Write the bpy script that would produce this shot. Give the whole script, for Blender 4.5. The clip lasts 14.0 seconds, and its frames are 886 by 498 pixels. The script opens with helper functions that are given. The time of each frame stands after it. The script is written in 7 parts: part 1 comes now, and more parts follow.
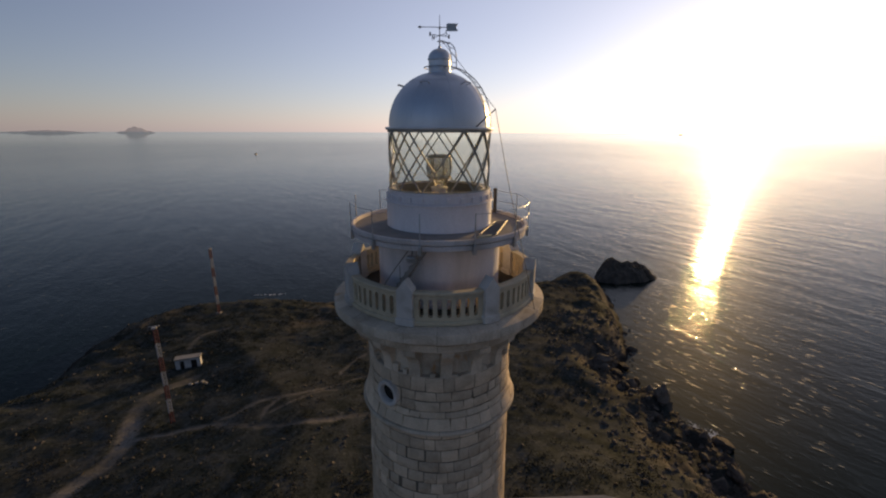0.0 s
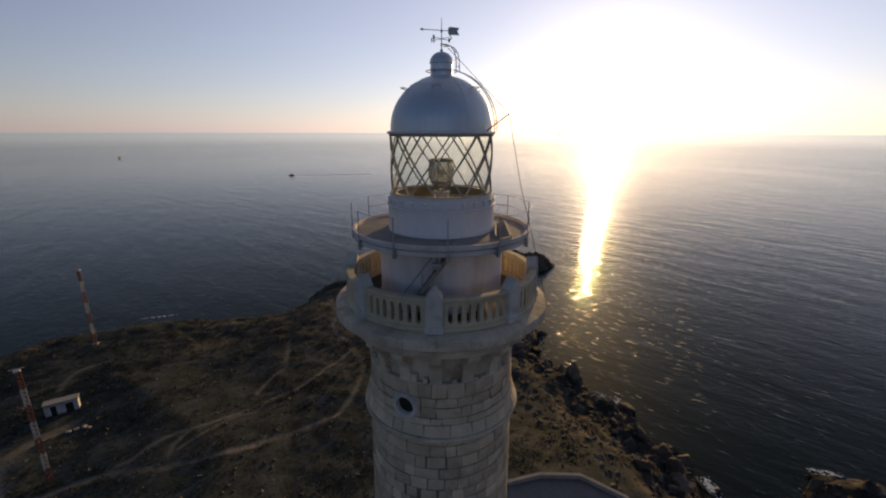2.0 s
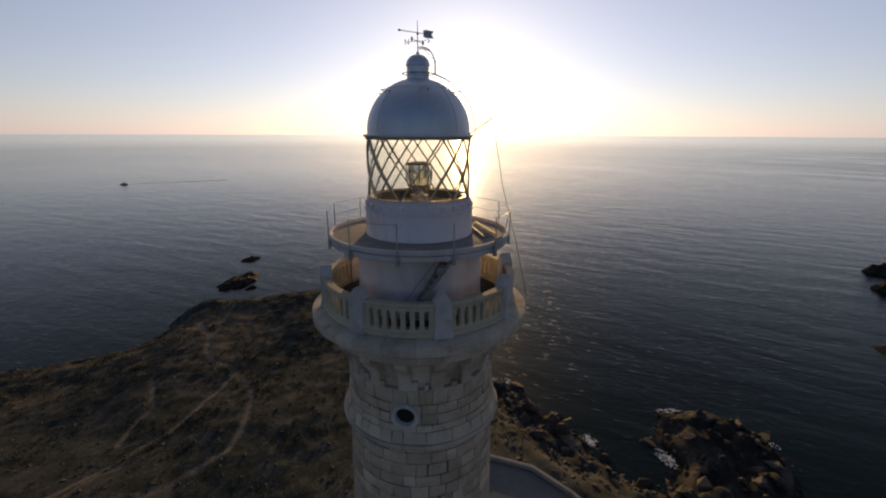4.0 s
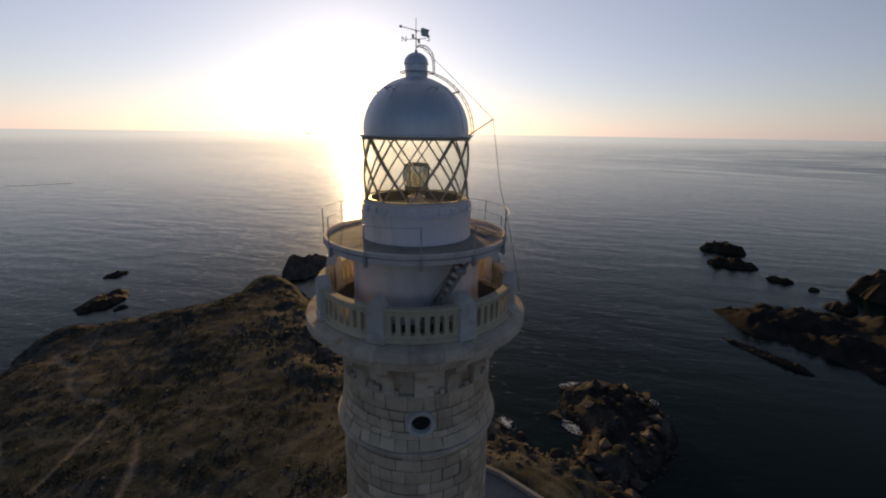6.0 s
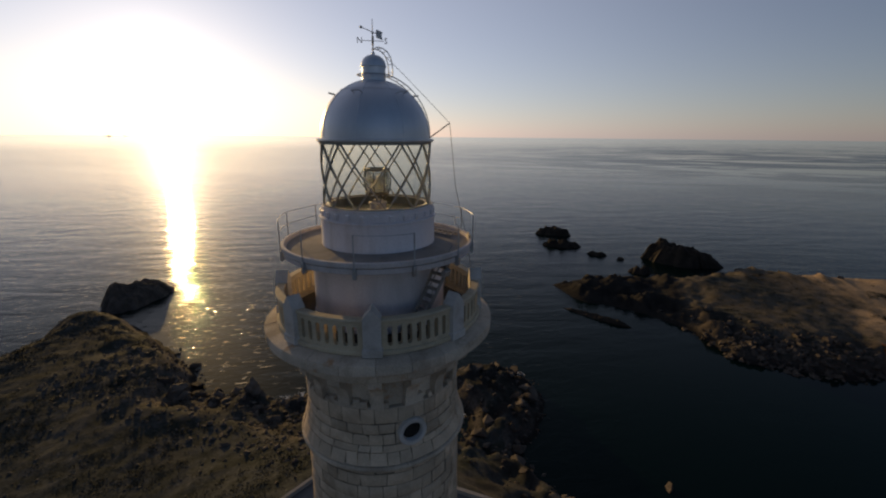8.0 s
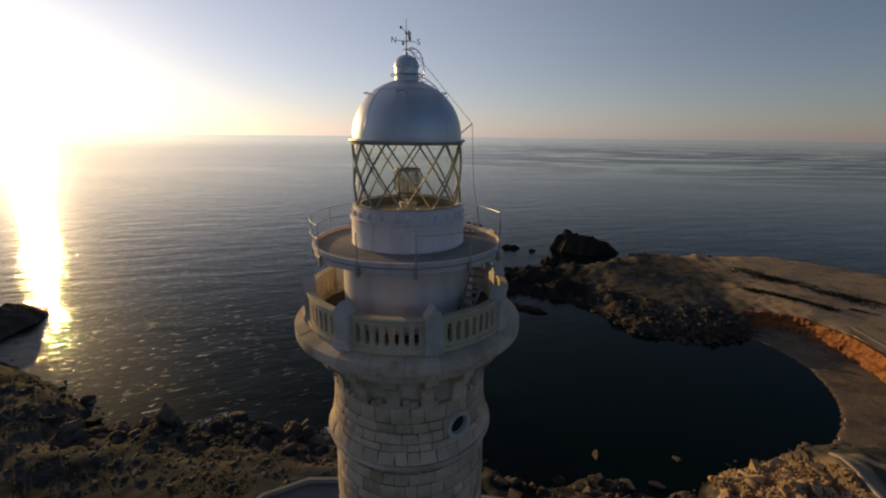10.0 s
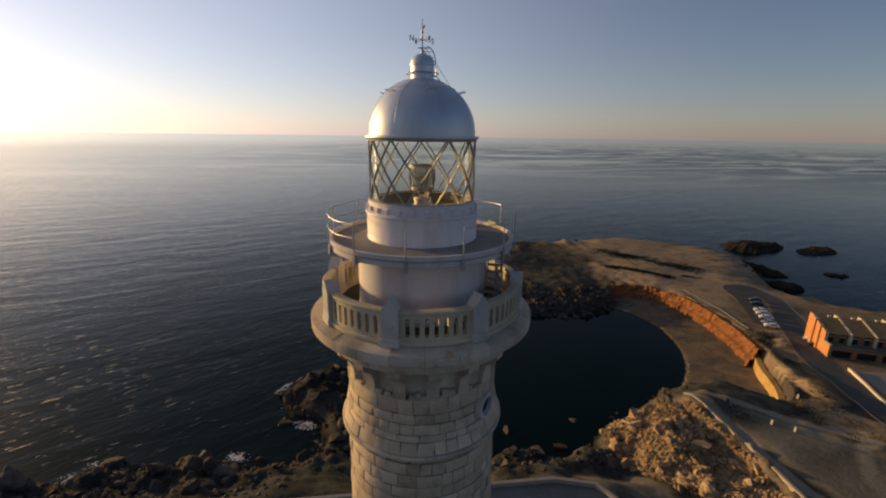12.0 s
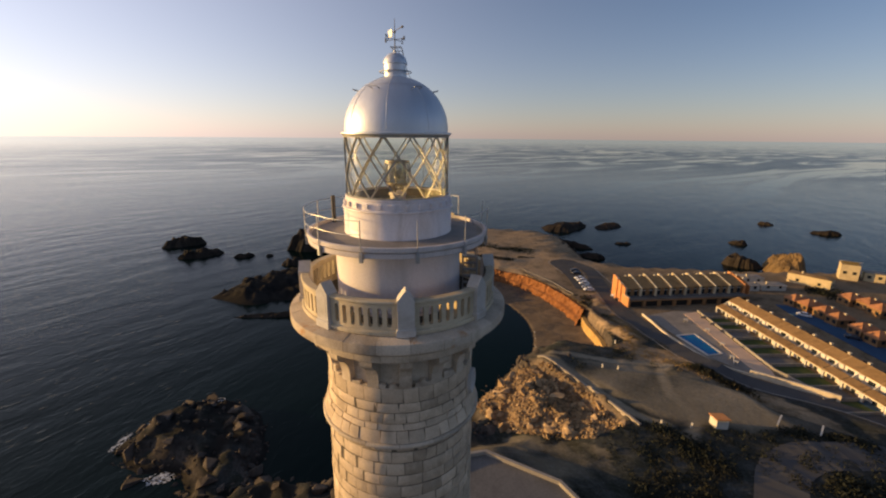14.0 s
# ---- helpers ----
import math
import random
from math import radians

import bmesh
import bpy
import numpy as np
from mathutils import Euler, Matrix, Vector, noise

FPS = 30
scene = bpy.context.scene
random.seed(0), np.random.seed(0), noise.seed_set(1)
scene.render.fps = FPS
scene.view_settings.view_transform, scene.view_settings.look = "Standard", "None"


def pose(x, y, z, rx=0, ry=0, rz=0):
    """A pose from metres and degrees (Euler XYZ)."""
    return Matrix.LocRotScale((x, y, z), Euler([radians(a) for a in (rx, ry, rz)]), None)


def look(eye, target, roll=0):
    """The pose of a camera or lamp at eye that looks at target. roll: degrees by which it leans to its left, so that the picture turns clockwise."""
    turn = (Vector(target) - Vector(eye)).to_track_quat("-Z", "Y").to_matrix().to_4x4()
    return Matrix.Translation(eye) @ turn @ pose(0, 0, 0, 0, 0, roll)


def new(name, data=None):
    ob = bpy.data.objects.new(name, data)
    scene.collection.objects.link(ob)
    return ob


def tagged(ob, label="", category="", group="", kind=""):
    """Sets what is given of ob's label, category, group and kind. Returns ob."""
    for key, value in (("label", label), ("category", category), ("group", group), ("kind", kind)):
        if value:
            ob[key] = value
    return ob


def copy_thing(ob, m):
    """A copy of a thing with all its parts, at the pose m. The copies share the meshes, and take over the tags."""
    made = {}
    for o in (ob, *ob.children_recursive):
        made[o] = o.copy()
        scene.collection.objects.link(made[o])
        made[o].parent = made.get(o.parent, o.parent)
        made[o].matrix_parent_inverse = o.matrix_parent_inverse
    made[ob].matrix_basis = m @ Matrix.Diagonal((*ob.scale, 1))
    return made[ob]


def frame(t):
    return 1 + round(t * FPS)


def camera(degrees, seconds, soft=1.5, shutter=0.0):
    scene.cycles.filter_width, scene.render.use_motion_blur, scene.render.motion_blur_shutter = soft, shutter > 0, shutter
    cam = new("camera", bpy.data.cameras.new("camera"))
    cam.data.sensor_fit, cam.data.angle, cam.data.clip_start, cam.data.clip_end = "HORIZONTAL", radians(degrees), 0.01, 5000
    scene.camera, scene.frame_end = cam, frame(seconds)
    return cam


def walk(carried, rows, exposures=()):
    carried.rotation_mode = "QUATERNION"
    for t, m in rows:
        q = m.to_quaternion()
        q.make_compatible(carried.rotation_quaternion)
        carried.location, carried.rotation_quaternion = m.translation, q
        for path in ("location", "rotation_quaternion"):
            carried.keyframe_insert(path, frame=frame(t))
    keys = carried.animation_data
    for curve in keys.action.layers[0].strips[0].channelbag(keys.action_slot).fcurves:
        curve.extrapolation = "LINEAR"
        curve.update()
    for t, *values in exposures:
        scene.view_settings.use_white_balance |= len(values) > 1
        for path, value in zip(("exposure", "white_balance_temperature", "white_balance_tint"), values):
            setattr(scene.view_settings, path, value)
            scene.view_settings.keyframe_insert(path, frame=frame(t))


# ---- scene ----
# camera and its walk round the lighthouse
cam = camera(92.58, 14.0, soft=2.1)
PATH = [
    (0, (-0.762, -16.583, 68.664), (-0.230, -6.967, 65.972), 0.26),
    (0.5, (-1.689, -16.455, 68.672), (-0.544, -6.891, 65.986), 0.29),
    (1, (-2.716, -16.254, 68.695), (-0.914, -6.790, 66.014), 0.24),
    (1.5, (-3.651, -16.088, 68.719), (-1.372, -6.726, 66.044), 0.24),
    (2, (-4.657, -15.747, 68.792), (-1.886, -6.522, 66.107), 0.15),
    (2.5, (-5.581, -15.399, 68.835), (-2.266, -6.357, 66.142), 0.11),
    (3, (-6.625, -14.981, 68.858), (-2.537, -6.262, 66.165), 0.15),
    (5.5, (-10.552, -11.892, 68.783), (-3.692, -5.107, 66.154), 0.64),
    (6, (-11.276, -11.157, 68.883), (-4.000, -4.834, 66.221), 0.85),
    (6.5, (-11.934, -10.370, 68.858), (-4.075, -4.767, 66.242), 0.54),
    (7, (-12.529, -9.510, 68.932), (-4.118, -4.780, 66.309), 0.58),
    (7.5, (-13.051, -8.654, 68.924), (-4.275, -4.632, 66.316), 0.46),
    (8, (-13.530, -7.703, 68.921), (-4.504, -4.269, 66.324), 0.43),
    (10.5, (-15.305, -2.433, 68.937), (-5.696, -1.495, 66.332), 0.76),
    (11, (-15.517, -1.211, 68.897), (-5.868, -0.844, 66.294), 0.88),
    (11.5, (-15.625, -0.006, 68.854), (-5.976, -0.348, 66.251), 0.86),
    (12, (-15.722, 1.271, 68.836), (-6.151, 0.006, 66.229), 0.80),
    (12.5, (-15.712, 2.442, 68.808), (-6.302, 0.279, 66.204), 0.82),
    (13, (-15.634, 3.780, 68.757), (-6.503, 0.632, 66.165), 0.65),
    (13.5, (-15.411, 5.002, 68.708), (-6.611, 1.015, 66.127), 0.52),
    (14, (-15.087, 6.318, 68.650), (-6.623, 1.652, 66.083), 0.45),
]
EXPOSURE = [(0.0, 0.36, 5900, 20), (3.0, 0.26, 5900, 19), (6.2, 0.19, 5985, 18), (8.0, 0.04, 5950, 17), (11.0, 0.18, 6020, 16), (14.0, 0.90, 6250, 21)]
walk(cam, [(t, look(eye, target, roll)) for t, eye, target, roll in PATH], EXPOSURE)

# low morning sun over the sea, and its sky
SUN_AZ, SUN_EL = radians(52.9), radians(6.6)
SUN_DIR = Vector((math.cos(SUN_EL) * math.cos(SUN_AZ), math.cos(SUN_EL) * math.sin(SUN_AZ), math.sin(SUN_EL)))
world = bpy.data.worlds.new("morning_sky")
scene.world = world
world.use_nodes = True
wn, wl = world.node_tree.nodes, world.node_tree.links
wn.clear()
w_out = wn.new("ShaderNodeOutputWorld")
sky = wn.new("ShaderNodeTexSky")
sky.sky_type, sky.sun_disc = "NISHITA", False
sky.sun_elevation, sky.sun_rotation = SUN_EL, math.pi / 2 - SUN_AZ
sky.altitude, sky.air_density, sky.dust_density, sky.ozone_density = 0.0, 1.0, 0.5, 3.0
w_bg = wn.new("ShaderNodeBackground")
w_bg.inputs["Strength"].default_value = 0.065
wl.new(sky.outputs[0], w_bg.inputs["Color"])
# bright haze that scatters round the sun
w_co = wn.new("ShaderNodeTexCoord")
w_dot = wn.new("ShaderNodeVectorMath")
w_dot.operation = "DOT_PRODUCT"
w_dot.inputs[1].default_value = SUN_DIR
wl.new(w_co.outputs["Generated"], w_dot.inputs[0])
w_cl = wn.new("ShaderNodeMath")
w_cl.operation, w_cl.inputs[1].default_value = "MAXIMUM", 0.0
wl.new(w_dot.outputs["Value"], w_cl.inputs[0])
glow = None
for power, gain in ((260.0, 0.10), (1100.0, 2.2)):
    p = wn.new("ShaderNodeMath")
    p.operation, p.inputs[1].default_value = "POWER", power
    wl.new(w_cl.outputs[0], p.inputs[0])
    g = wn.new("ShaderNodeMath")
    g.operation, g.inputs[1].default_value = "MULTIPLY", gain
    wl.new(p.outputs[0], g.inputs[0])
    if glow is None:
        glow = g
    else:
        s = wn.new("ShaderNodeMath")
        s.operation = "ADD"
        wl.new(glow.outputs[0], s.inputs[0])
        wl.new(g.outputs[0], s.inputs[1])
        glow = s
# wide forward glow of the hazy air
half = wn.new("ShaderNodeMath")
half.operation, half.inputs[1].default_value, half.inputs[2].default_value = "MULTIPLY_ADD", 0.5, 0.5
wl.new(w_dot.outputs["Value"], half.inputs[0])
wide = wn.new("ShaderNodeMath")
wide.operation, wide.inputs[1].default_value = "POWER", 3.2
wl.new(half.outputs[0], wide.inputs[0])
wide_gain = wn.new("ShaderNodeMath")
wide_gain.operation, wide_gain.inputs[1].default_value, wide_gain.inputs[2].default_value = "MULTIPLY_ADD", 0.31, 0.0
wl.new(wide.outputs[0], wide_gain.inputs[0])
sum_glow = wn.new("ShaderNodeMath")
sum_glow.operation = "ADD"
wl.new(glow.outputs[0], sum_glow.inputs[0])
wl.new(wide_gain.outputs[0], sum_glow.inputs[1])
glow = sum_glow
w_halo = wn.new("ShaderNodeBackground")
w_halo.inputs["Color"].default_value = (1.0, 0.90, 0.80, 1)
wl.new(glow.outputs[0], w_halo.inputs["Strength"])
w_add = wn.new("ShaderNodeAddShader")
wl.new(w_bg.outputs[0], w_add.inputs[0])
wl.new(w_halo.outputs[0], w_add.inputs[1])
# pale sea haze that thickens all round towards the horizon
w_sep = wn.new("ShaderNodeSeparateXYZ")
wl.new(w_co.outputs["Generated"], w_sep.inputs[0])
w_abs = wn.new("ShaderNodeMath")
w_abs.operation = "ABSOLUTE"
wl.new(w_sep.outputs["Z"], w_abs.inputs[0])
w_inv = wn.new("ShaderNodeMath")
w_inv.operation, w_inv.inputs[0].default_value = "SUBTRACT", 1.0
wl.new(w_abs.outputs[0], w_inv.inputs[1])
w_pow = wn.new("ShaderNodeMath")
w_pow.operation, w_pow.inputs[1].default_value = "POWER", 5.5
wl.new(w_inv.outputs[0], w_pow.inputs[0])
w_str = wn.new("ShaderNodeMath")
w_str.operation, w_str.inputs[1].default_value = "MULTIPLY", 0.245
wl.new(w_pow.outputs[0], w_str.inputs[0])
w_side = wn.new("ShaderNodeMath")
w_side.operation, w_side.inputs[1].default_value, w_side.inputs[2].default_value = "MULTIPLY_ADD", 0.65, 0.35
wl.new(wide.outputs[0], w_side.inputs[0])
w_rev = wn.new("ShaderNodeMath")
w_rev.operation, w_rev.inputs[0].default_value = "SUBTRACT", 1.0
wl.new(half.outputs[0], w_rev.inputs[1])
w_back = wn.new("ShaderNodeMath")
w_back.operation, w_back.inputs[1].default_value = "POWER", 5.0
wl.new(w_rev.outputs[0], w_back.inputs[0])
w_both = wn.new("ShaderNodeMath")
w_both.operation, w_both.inputs[1].default_value = "MULTIPLY_ADD", 0.8
wl.new(w_back.outputs[0], w_both.inputs[0])
wl.new(w_side.outputs[0], w_both.inputs[2])
w_fade = wn.new("ShaderNodeMath")
w_fade.operation = "MULTIPLY"
wl.new(w_str.outputs[0], w_fade.inputs[0])
wl.new(w_both.outputs[0], w_fade.inputs[1])
w_haze = wn.new("ShaderNodeBackground")
w_haze.inputs["Color"].default_value = (1.0, 0.79, 0.82, 1)
wl.new(w_fade.outputs[0], w_haze.inputs["Strength"])
w_all = wn.new("ShaderNodeAddShader")
wl.new(w_add.outputs[0], w_all.inputs[0])
wl.new(w_haze.outputs[0], w_all.inputs[1])
wl.new(w_all.outputs[0], w_out.inputs["Surface"])

sun_data = bpy.data.lights.new("sun", "SUN")
sun_data.energy, sun_data.angle, sun_data.color = 3.6, radians(0.55), (1.0, 0.63, 0.19)
sun = new("sun", sun_data)
sun.matrix_world = look(SUN_DIR * 200, (0, 0, 0))

# ---- materials ----
def material(name):
    m = bpy.data.materials.new(name)
    m.use_nodes = True
    nt = m.node_tree
    return m, nt, nt.nodes["Principled BSDF"]


def world_coords(nt, scale=(1, 1, 1), turn=0.0):
    ge = nt.nodes.new("ShaderNodeNewGeometry")
    mp = nt.nodes.new("ShaderNodeMapping")
    mp.inputs["Scale"].default_value = scale
    mp.inputs["Rotation"].default_value = (0, 0, turn)
    nt.links.new(ge.outputs["Position"], mp.inputs["Vector"])
    return mp.outputs[0]


def noise_node(nt, vec, scale, detail=4.0, rough=0.55, dist=0.0):
    n = nt.nodes.new("ShaderNodeTexNoise")
    n.inputs["Scale"].default_value = scale
    n.inputs["Detail"].default_value = detail
    n.inputs["Roughness"].default_value = rough
    n.inputs["Distortion"].default_value = dist
    nt.links.new(vec, n.inputs["Vector"])
    return n.outputs["Fac"]


def ramp(nt, fac, stops):
    r = nt.nodes.new("ShaderNodeValToRGB")
    while len(r.color_ramp.elements) < len(stops):
        r.color_ramp.elements.new(0.5)
    for e, (p, c) in zip(r.color_ramp.elements, stops):
        e.position = p
        e.color = (*c, 1) if len(c) == 3 else c
    nt.links.new(fac, r.inputs["Fac"])
    return r.outputs["Color"]


def mix(nt, fac, a, b, mode="MIX"):
    m = nt.nodes.new("ShaderNodeMix")
    m.data_type, m.blend_type = "RGBA", mode
    for sock, val in ((m.inputs[0], fac), (m.inputs[6], a), (m.inputs[7], b)):
        if isinstance(val, bpy.types.NodeSocket):
            nt.links.new(val, sock)
        elif isinstance(val, (int, float)):
            sock.default_value = val
        else:
            sock.default_value = (*val, 1)
    return m.outputs[2]


def bump(nt, bsdf, height, strength=0.3, distance=0.02, under=None):
    b = nt.nodes.new("ShaderNodeBump")
    b.inputs["Strength"].default_value = strength
    b.inputs["Distance"].default_value = distance
    nt.links.new(height, b.inputs["Height"])
    if under is not None:
        nt.links.new(under, b.inputs["Normal"])
    nt.links.new(b.outputs[0], bsdf.inputs["Normal"])
    return b.outputs[0]


def math_node(nt, op, a, b=0.0):
    m = nt.nodes.new("ShaderNodeMath")
    m.operation = op
    for sock, val in ((m.inputs[0], a), (m.inputs[1], b)):
        if isinstance(val, bpy.types.NodeSocket):
            nt.links.new(val, sock)
        else:
            sock.default_value = val
    return m.outputs[0]


def surface(name, c1, c2, rough=0.8, metal=0.0, scale=3.0, fine=40.0, bump_d=0.01, stain=None, per_object=0.0, streak=False, grain=0.35, lichen=None):
    """A worn surface: two colours mixed at a coarse and a fine scale, with relief, stains and a shade that differs from piece to piece."""
    m, nt, b = material(name)
    v = world_coords(nt, (1, 1, 0.25) if streak else (1, 1, 1))
    v0 = world_coords(nt)
    a = noise_node(nt, v, scale, 5.0, 0.6)
    f = noise_node(nt, v0, fine, 3.0, 0.6)
    col = mix(nt, ramp(nt, a, [(0.3, (0, 0, 0)), (0.7, (1, 1, 1))]), c1, c2)
    col = mix(nt, grain, col, ramp(nt, f, [(0.25, tuple(x * 0.6 for x in c1)), (0.75, tuple(min(1, x * 1.35) for x in c2))]))
    if stain:
        s = noise_node(nt, v, scale * 0.37, 6.0, 0.65, 0.6)
        col = mix(nt, ramp(nt, s, [(0.5, (0, 0, 0)), (0.72, (0.8, 0.8, 0.8))]), col, stain)
    if lichen:
        g = noise_node(nt, v0, scale * 0.55, 5.0, 0.7, 0.4)
        col = mix(nt, ramp(nt, g, [(0.60, (0, 0, 0)), (0.70, (0.75, 0.75, 0.75))]), col, lichen)
    if per_object:
        oi = nt.nodes.new("ShaderNodeObjectInfo")
        k = math_node(nt, "MULTIPLY_ADD", oi.outputs["Random"], per_object)
        nt.nodes[-1].inputs[2].default_value = 1.0 - per_object / 2
        hsv = nt.nodes.new("ShaderNodeHueSaturation")
        nt.links.new(col, hsv.inputs["Color"])
        nt.links.new(k, hsv.inputs["Value"])
        col = hsv.outputs[0]
    nt.links.new(col, b.inputs["Base Color"])
    b.inputs["Metallic"].default_value = metal
    if rough > 0.7:
        b.inputs["Specular IOR Level"].default_value = 0.06
    rr = math_node(nt, "MULTIPLY_ADD", f, 0.25)
    nt.nodes[-1].inputs[2].default_value = max(0.0, rough - 0.12)
    nt.links.new(rr, b.inputs["Roughness"])
    if bump_d:
        h = math_node(nt, "ADD", f, math_node(nt, "MULTIPLY", a, 1.5))
        bump(nt, b, h, 0.6, bump_d)
    return m


STONE = surface("ashlar_limestone", (0.435, 0.345, 0.25), (0.64, 0.52, 0.38), 0.85, 0, 2.0, 30, 0.012, (0.32, 0.25, 0.175), 0.42)
MORTAR = surface("old_lime_mortar", (0.11, 0.093, 0.071), (0.18, 0.15, 0.115), 0.95, 0, 3.0, 50, 0.01)
CORNICE = surface("weathered_cornice_stone", (0.425, 0.36, 0.28), (0.63, 0.535, 0.415), 0.85, 0, 1.6, 20, 0.02, (0.24, 0.18, 0.12), 0.28, lichen=(0.42, 0.20, 0.06))
CREAM = surface("cream_balustrade_stone", (0.47, 0.395, 0.27), (0.61, 0.525, 0.375), 0.8, 0, 2.2, 35, 0.006, (0.30, 0.26, 0.20), 0.12)
GREYSTONE = surface("pale_painted_pier", (0.48, 0.455, 0.42), (0.62, 0.59, 0.55), 0.75, 0, 2.5, 35, 0.005, (0.33, 0.29, 0.24), 0.12)
GALLERY = surface("dull_cream_gallery_paint", (0.52, 0.475, 0.455), (0.68, 0.62, 0.595), 0.75, 0, 1.2, 24, 0.003, (0.28, 0.25, 0.21), 0, True)
PLASTER = surface("white_painted_plaster", (0.70, 0.63, 0.63), (0.84, 0.755, 0.755), 0.65, 0, 0.8, 24, 0.004, (0.40, 0.39, 0.38), 0, True)
WHITE_METAL = surface("white_painted_metal", (0.67, 0.605, 0.605), (0.82, 0.74, 0.74), 0.45, 0, 2.0, 30, 0.002, (0.42, 0.36, 0.30), 0.06, True)
DOME = surface("silver_painted_sheet", (0.60, 0.62, 0.66), (0.68, 0.70, 0.74), 0.46, 0.6, 0.9, 12, 0.0003, (0.47, 0.50, 0.55), 0, True, 0.08)
BAR = surface("grey_green_glazing_bar", (0.28, 0.275, 0.24), (0.40, 0.39, 0.345), 0.72, 0.0, 3, 40, 0.001)
STEEL = surface("galvanised_steel", (0.36, 0.37, 0.38), (0.50, 0.51, 0.52), 0.45, 0.7, 4, 60, 0.001, (0.25, 0.17, 0.10))
DARK_STEEL = surface("dark_weathered_steel", (0.05, 0.05, 0.05), (0.11, 0.10, 0.09), 0.6, 0.5, 4, 60, 0.001)
LADDER = surface("brown_grey_painted_steel", (0.21, 0.19, 0.17), (0.31, 0.28, 0.25), 0.6, 0.2, 4, 60, 0.001)
FLOOR = surface("grey_gallery_screed", (0.22, 0.20, 0.18), (0.32, 0.29, 0.26), 0.85, 0, 1.5, 30, 0.006, (0.14, 0.12, 0.10))
# shade on the floor inside the parapet is put into this dark colour
BALCONY = surface("shade_dark_balcony_screed", (0.05, 0.046, 0.04), (0.09, 0.083, 0.073), 0.85, 0, 1.5, 30, 0.006, (0.035, 0.03, 0.026))
LINING = surface("faded_yellow_lantern_lining", (0.14, 0.122, 0.075), (0.21, 0.185, 0.115), 0.6, 0, 2.0, 30, 0.001)
LANTERN_FLOOR = surface("grey_green_lantern_floor", (0.12, 0.12, 0.10), (0.19, 0.19, 0.16), 0.6, 0, 3.0, 30, 0.001)
OPTIC_FRAME = surface("dull_bronze", (0.15, 0.13, 0.10), (0.24, 0.21, 0.16), 0.5, 0.3, 5, 60, 0.0005)
BRASS = surface("dull_brass", (0.32, 0.25, 0.10), (0.45, 0.36, 0.16), 0.35, 0.9, 5, 60, 0.0005)
DARK = surface("dark_interior", (0.02, 0.02, 0.02), (0.035, 0.033, 0.03), 0.9, 0, 4, 40, 0.002)
CONCRETE = surface("pale_concrete", (0.22, 0.20, 0.17), (0.33, 0.30, 0.26), 0.9, 0, 0.5, 8, 0.01, (0.15, 0.135, 0.115), 0.1)
HUT_WALL = surface("stained_hut_plaster", (0.36, 0.35, 0.34), (0.50, 0.49, 0.47), 0.85, 0, 0.8, 10, 0.006, (0.16, 0.15, 0.14))
# sky light in shaded paving is put into this blue
SHADE_BLUE = surface("skylit_shade_blue_paving", (0.03, 0.07, 0.135), (0.05, 0.10, 0.18), 0.85, 0, 0.3, 5, 0.006, (0.03, 0.055, 0.11))
YELLOW_WALL = surface("pale_yellow_stucco", (0.46, 0.37, 0.22), (0.58, 0.47, 0.29), 0.85, 0, 0.6, 10, 0.006, (0.33, 0.26, 0.16))
WALL_WHITE = surface("whitewashed_wall", (0.50, 0.46, 0.39), (0.64, 0.60, 0.52), 0.85, 0, 0.6, 10, 0.006, (0.45, 0.40, 0.33), 0.08)
OCHRE_WALL = surface("ochre_stucco", (0.20, 0.115, 0.055), (0.28, 0.165, 0.08), 0.85, 0, 0.6, 10, 0.006, None, 0.12)
ORANGE_WALL = surface("orange_stucco", (0.46, 0.20, 0.075), (0.56, 0.26, 0.105), 0.85, 0, 0.6, 10, 0.006, None, 0.1)
CLAY = surface("red_earth_and_stone", (0.17, 0.068, 0.026), (0.30, 0.13, 0.05), 0.95, 0, 0.4, 2.0, 0.35, (0.14, 0.07, 0.035))
ROOF_OCHRE = surface("ochre_roof_tile", (0.25, 0.155, 0.07), (0.36, 0.23, 0.105), 0.85, 0, 1.0, 6, 0.02, (0.18, 0.11, 0.05), 0.15)
ROOF_RED = surface("terracotta_roof_tile", (0.30, 0.135, 0.062), (0.42, 0.20, 0.10), 0.85, 0, 1.0, 6, 0.02, (0.15, 0.07, 0.04), 0.15)
ASPHALT = surface("worn_asphalt", (0.06, 0.06, 0.063), (0.09, 0.088, 0.087), 0.9, 0, 0.2, 6, 0.006, (0.10, 0.095, 0.09))
GRAVEL = surface("gravel_lot", (0.25, 0.215, 0.17), (0.38, 0.325, 0.26), 0.95, 0, 0.12, 2.5, 0.05, (0.16, 0.135, 0.105))
PAVING = surface("esplanade_paving", (0.11, 0.105, 0.10), (0.17, 0.162, 0.152), 0.9, 0, 0.2, 4, 0.01, (0.08, 0.076, 0.07))
TERRACE = surface("warm_grey_terrace_paving", (0.20, 0.18, 0.155), (0.30, 0.27, 0.235), 0.9, 0, 0.3, 5, 0.01, (0.15, 0.135, 0.115))
DECK = surface("pink_terrace_paving", (0.54, 0.37, 0.25), (0.66, 0.48, 0.34), 0.9, 0, 0.4, 6, 0.01)
LAWN = surface("garden_grass", (0.04, 0.06, 0.02), (0.08, 0.10, 0.04), 0.95, 0, 0.5, 5, 0.05)
LEAF = surface("dry_scrub_leaf", (0.016, 0.019, 0.014), (0.031, 0.034, 0.025), 0.85, 0, 0.15, 1.2, 0.0, (0.036, 0.029, 0.019))
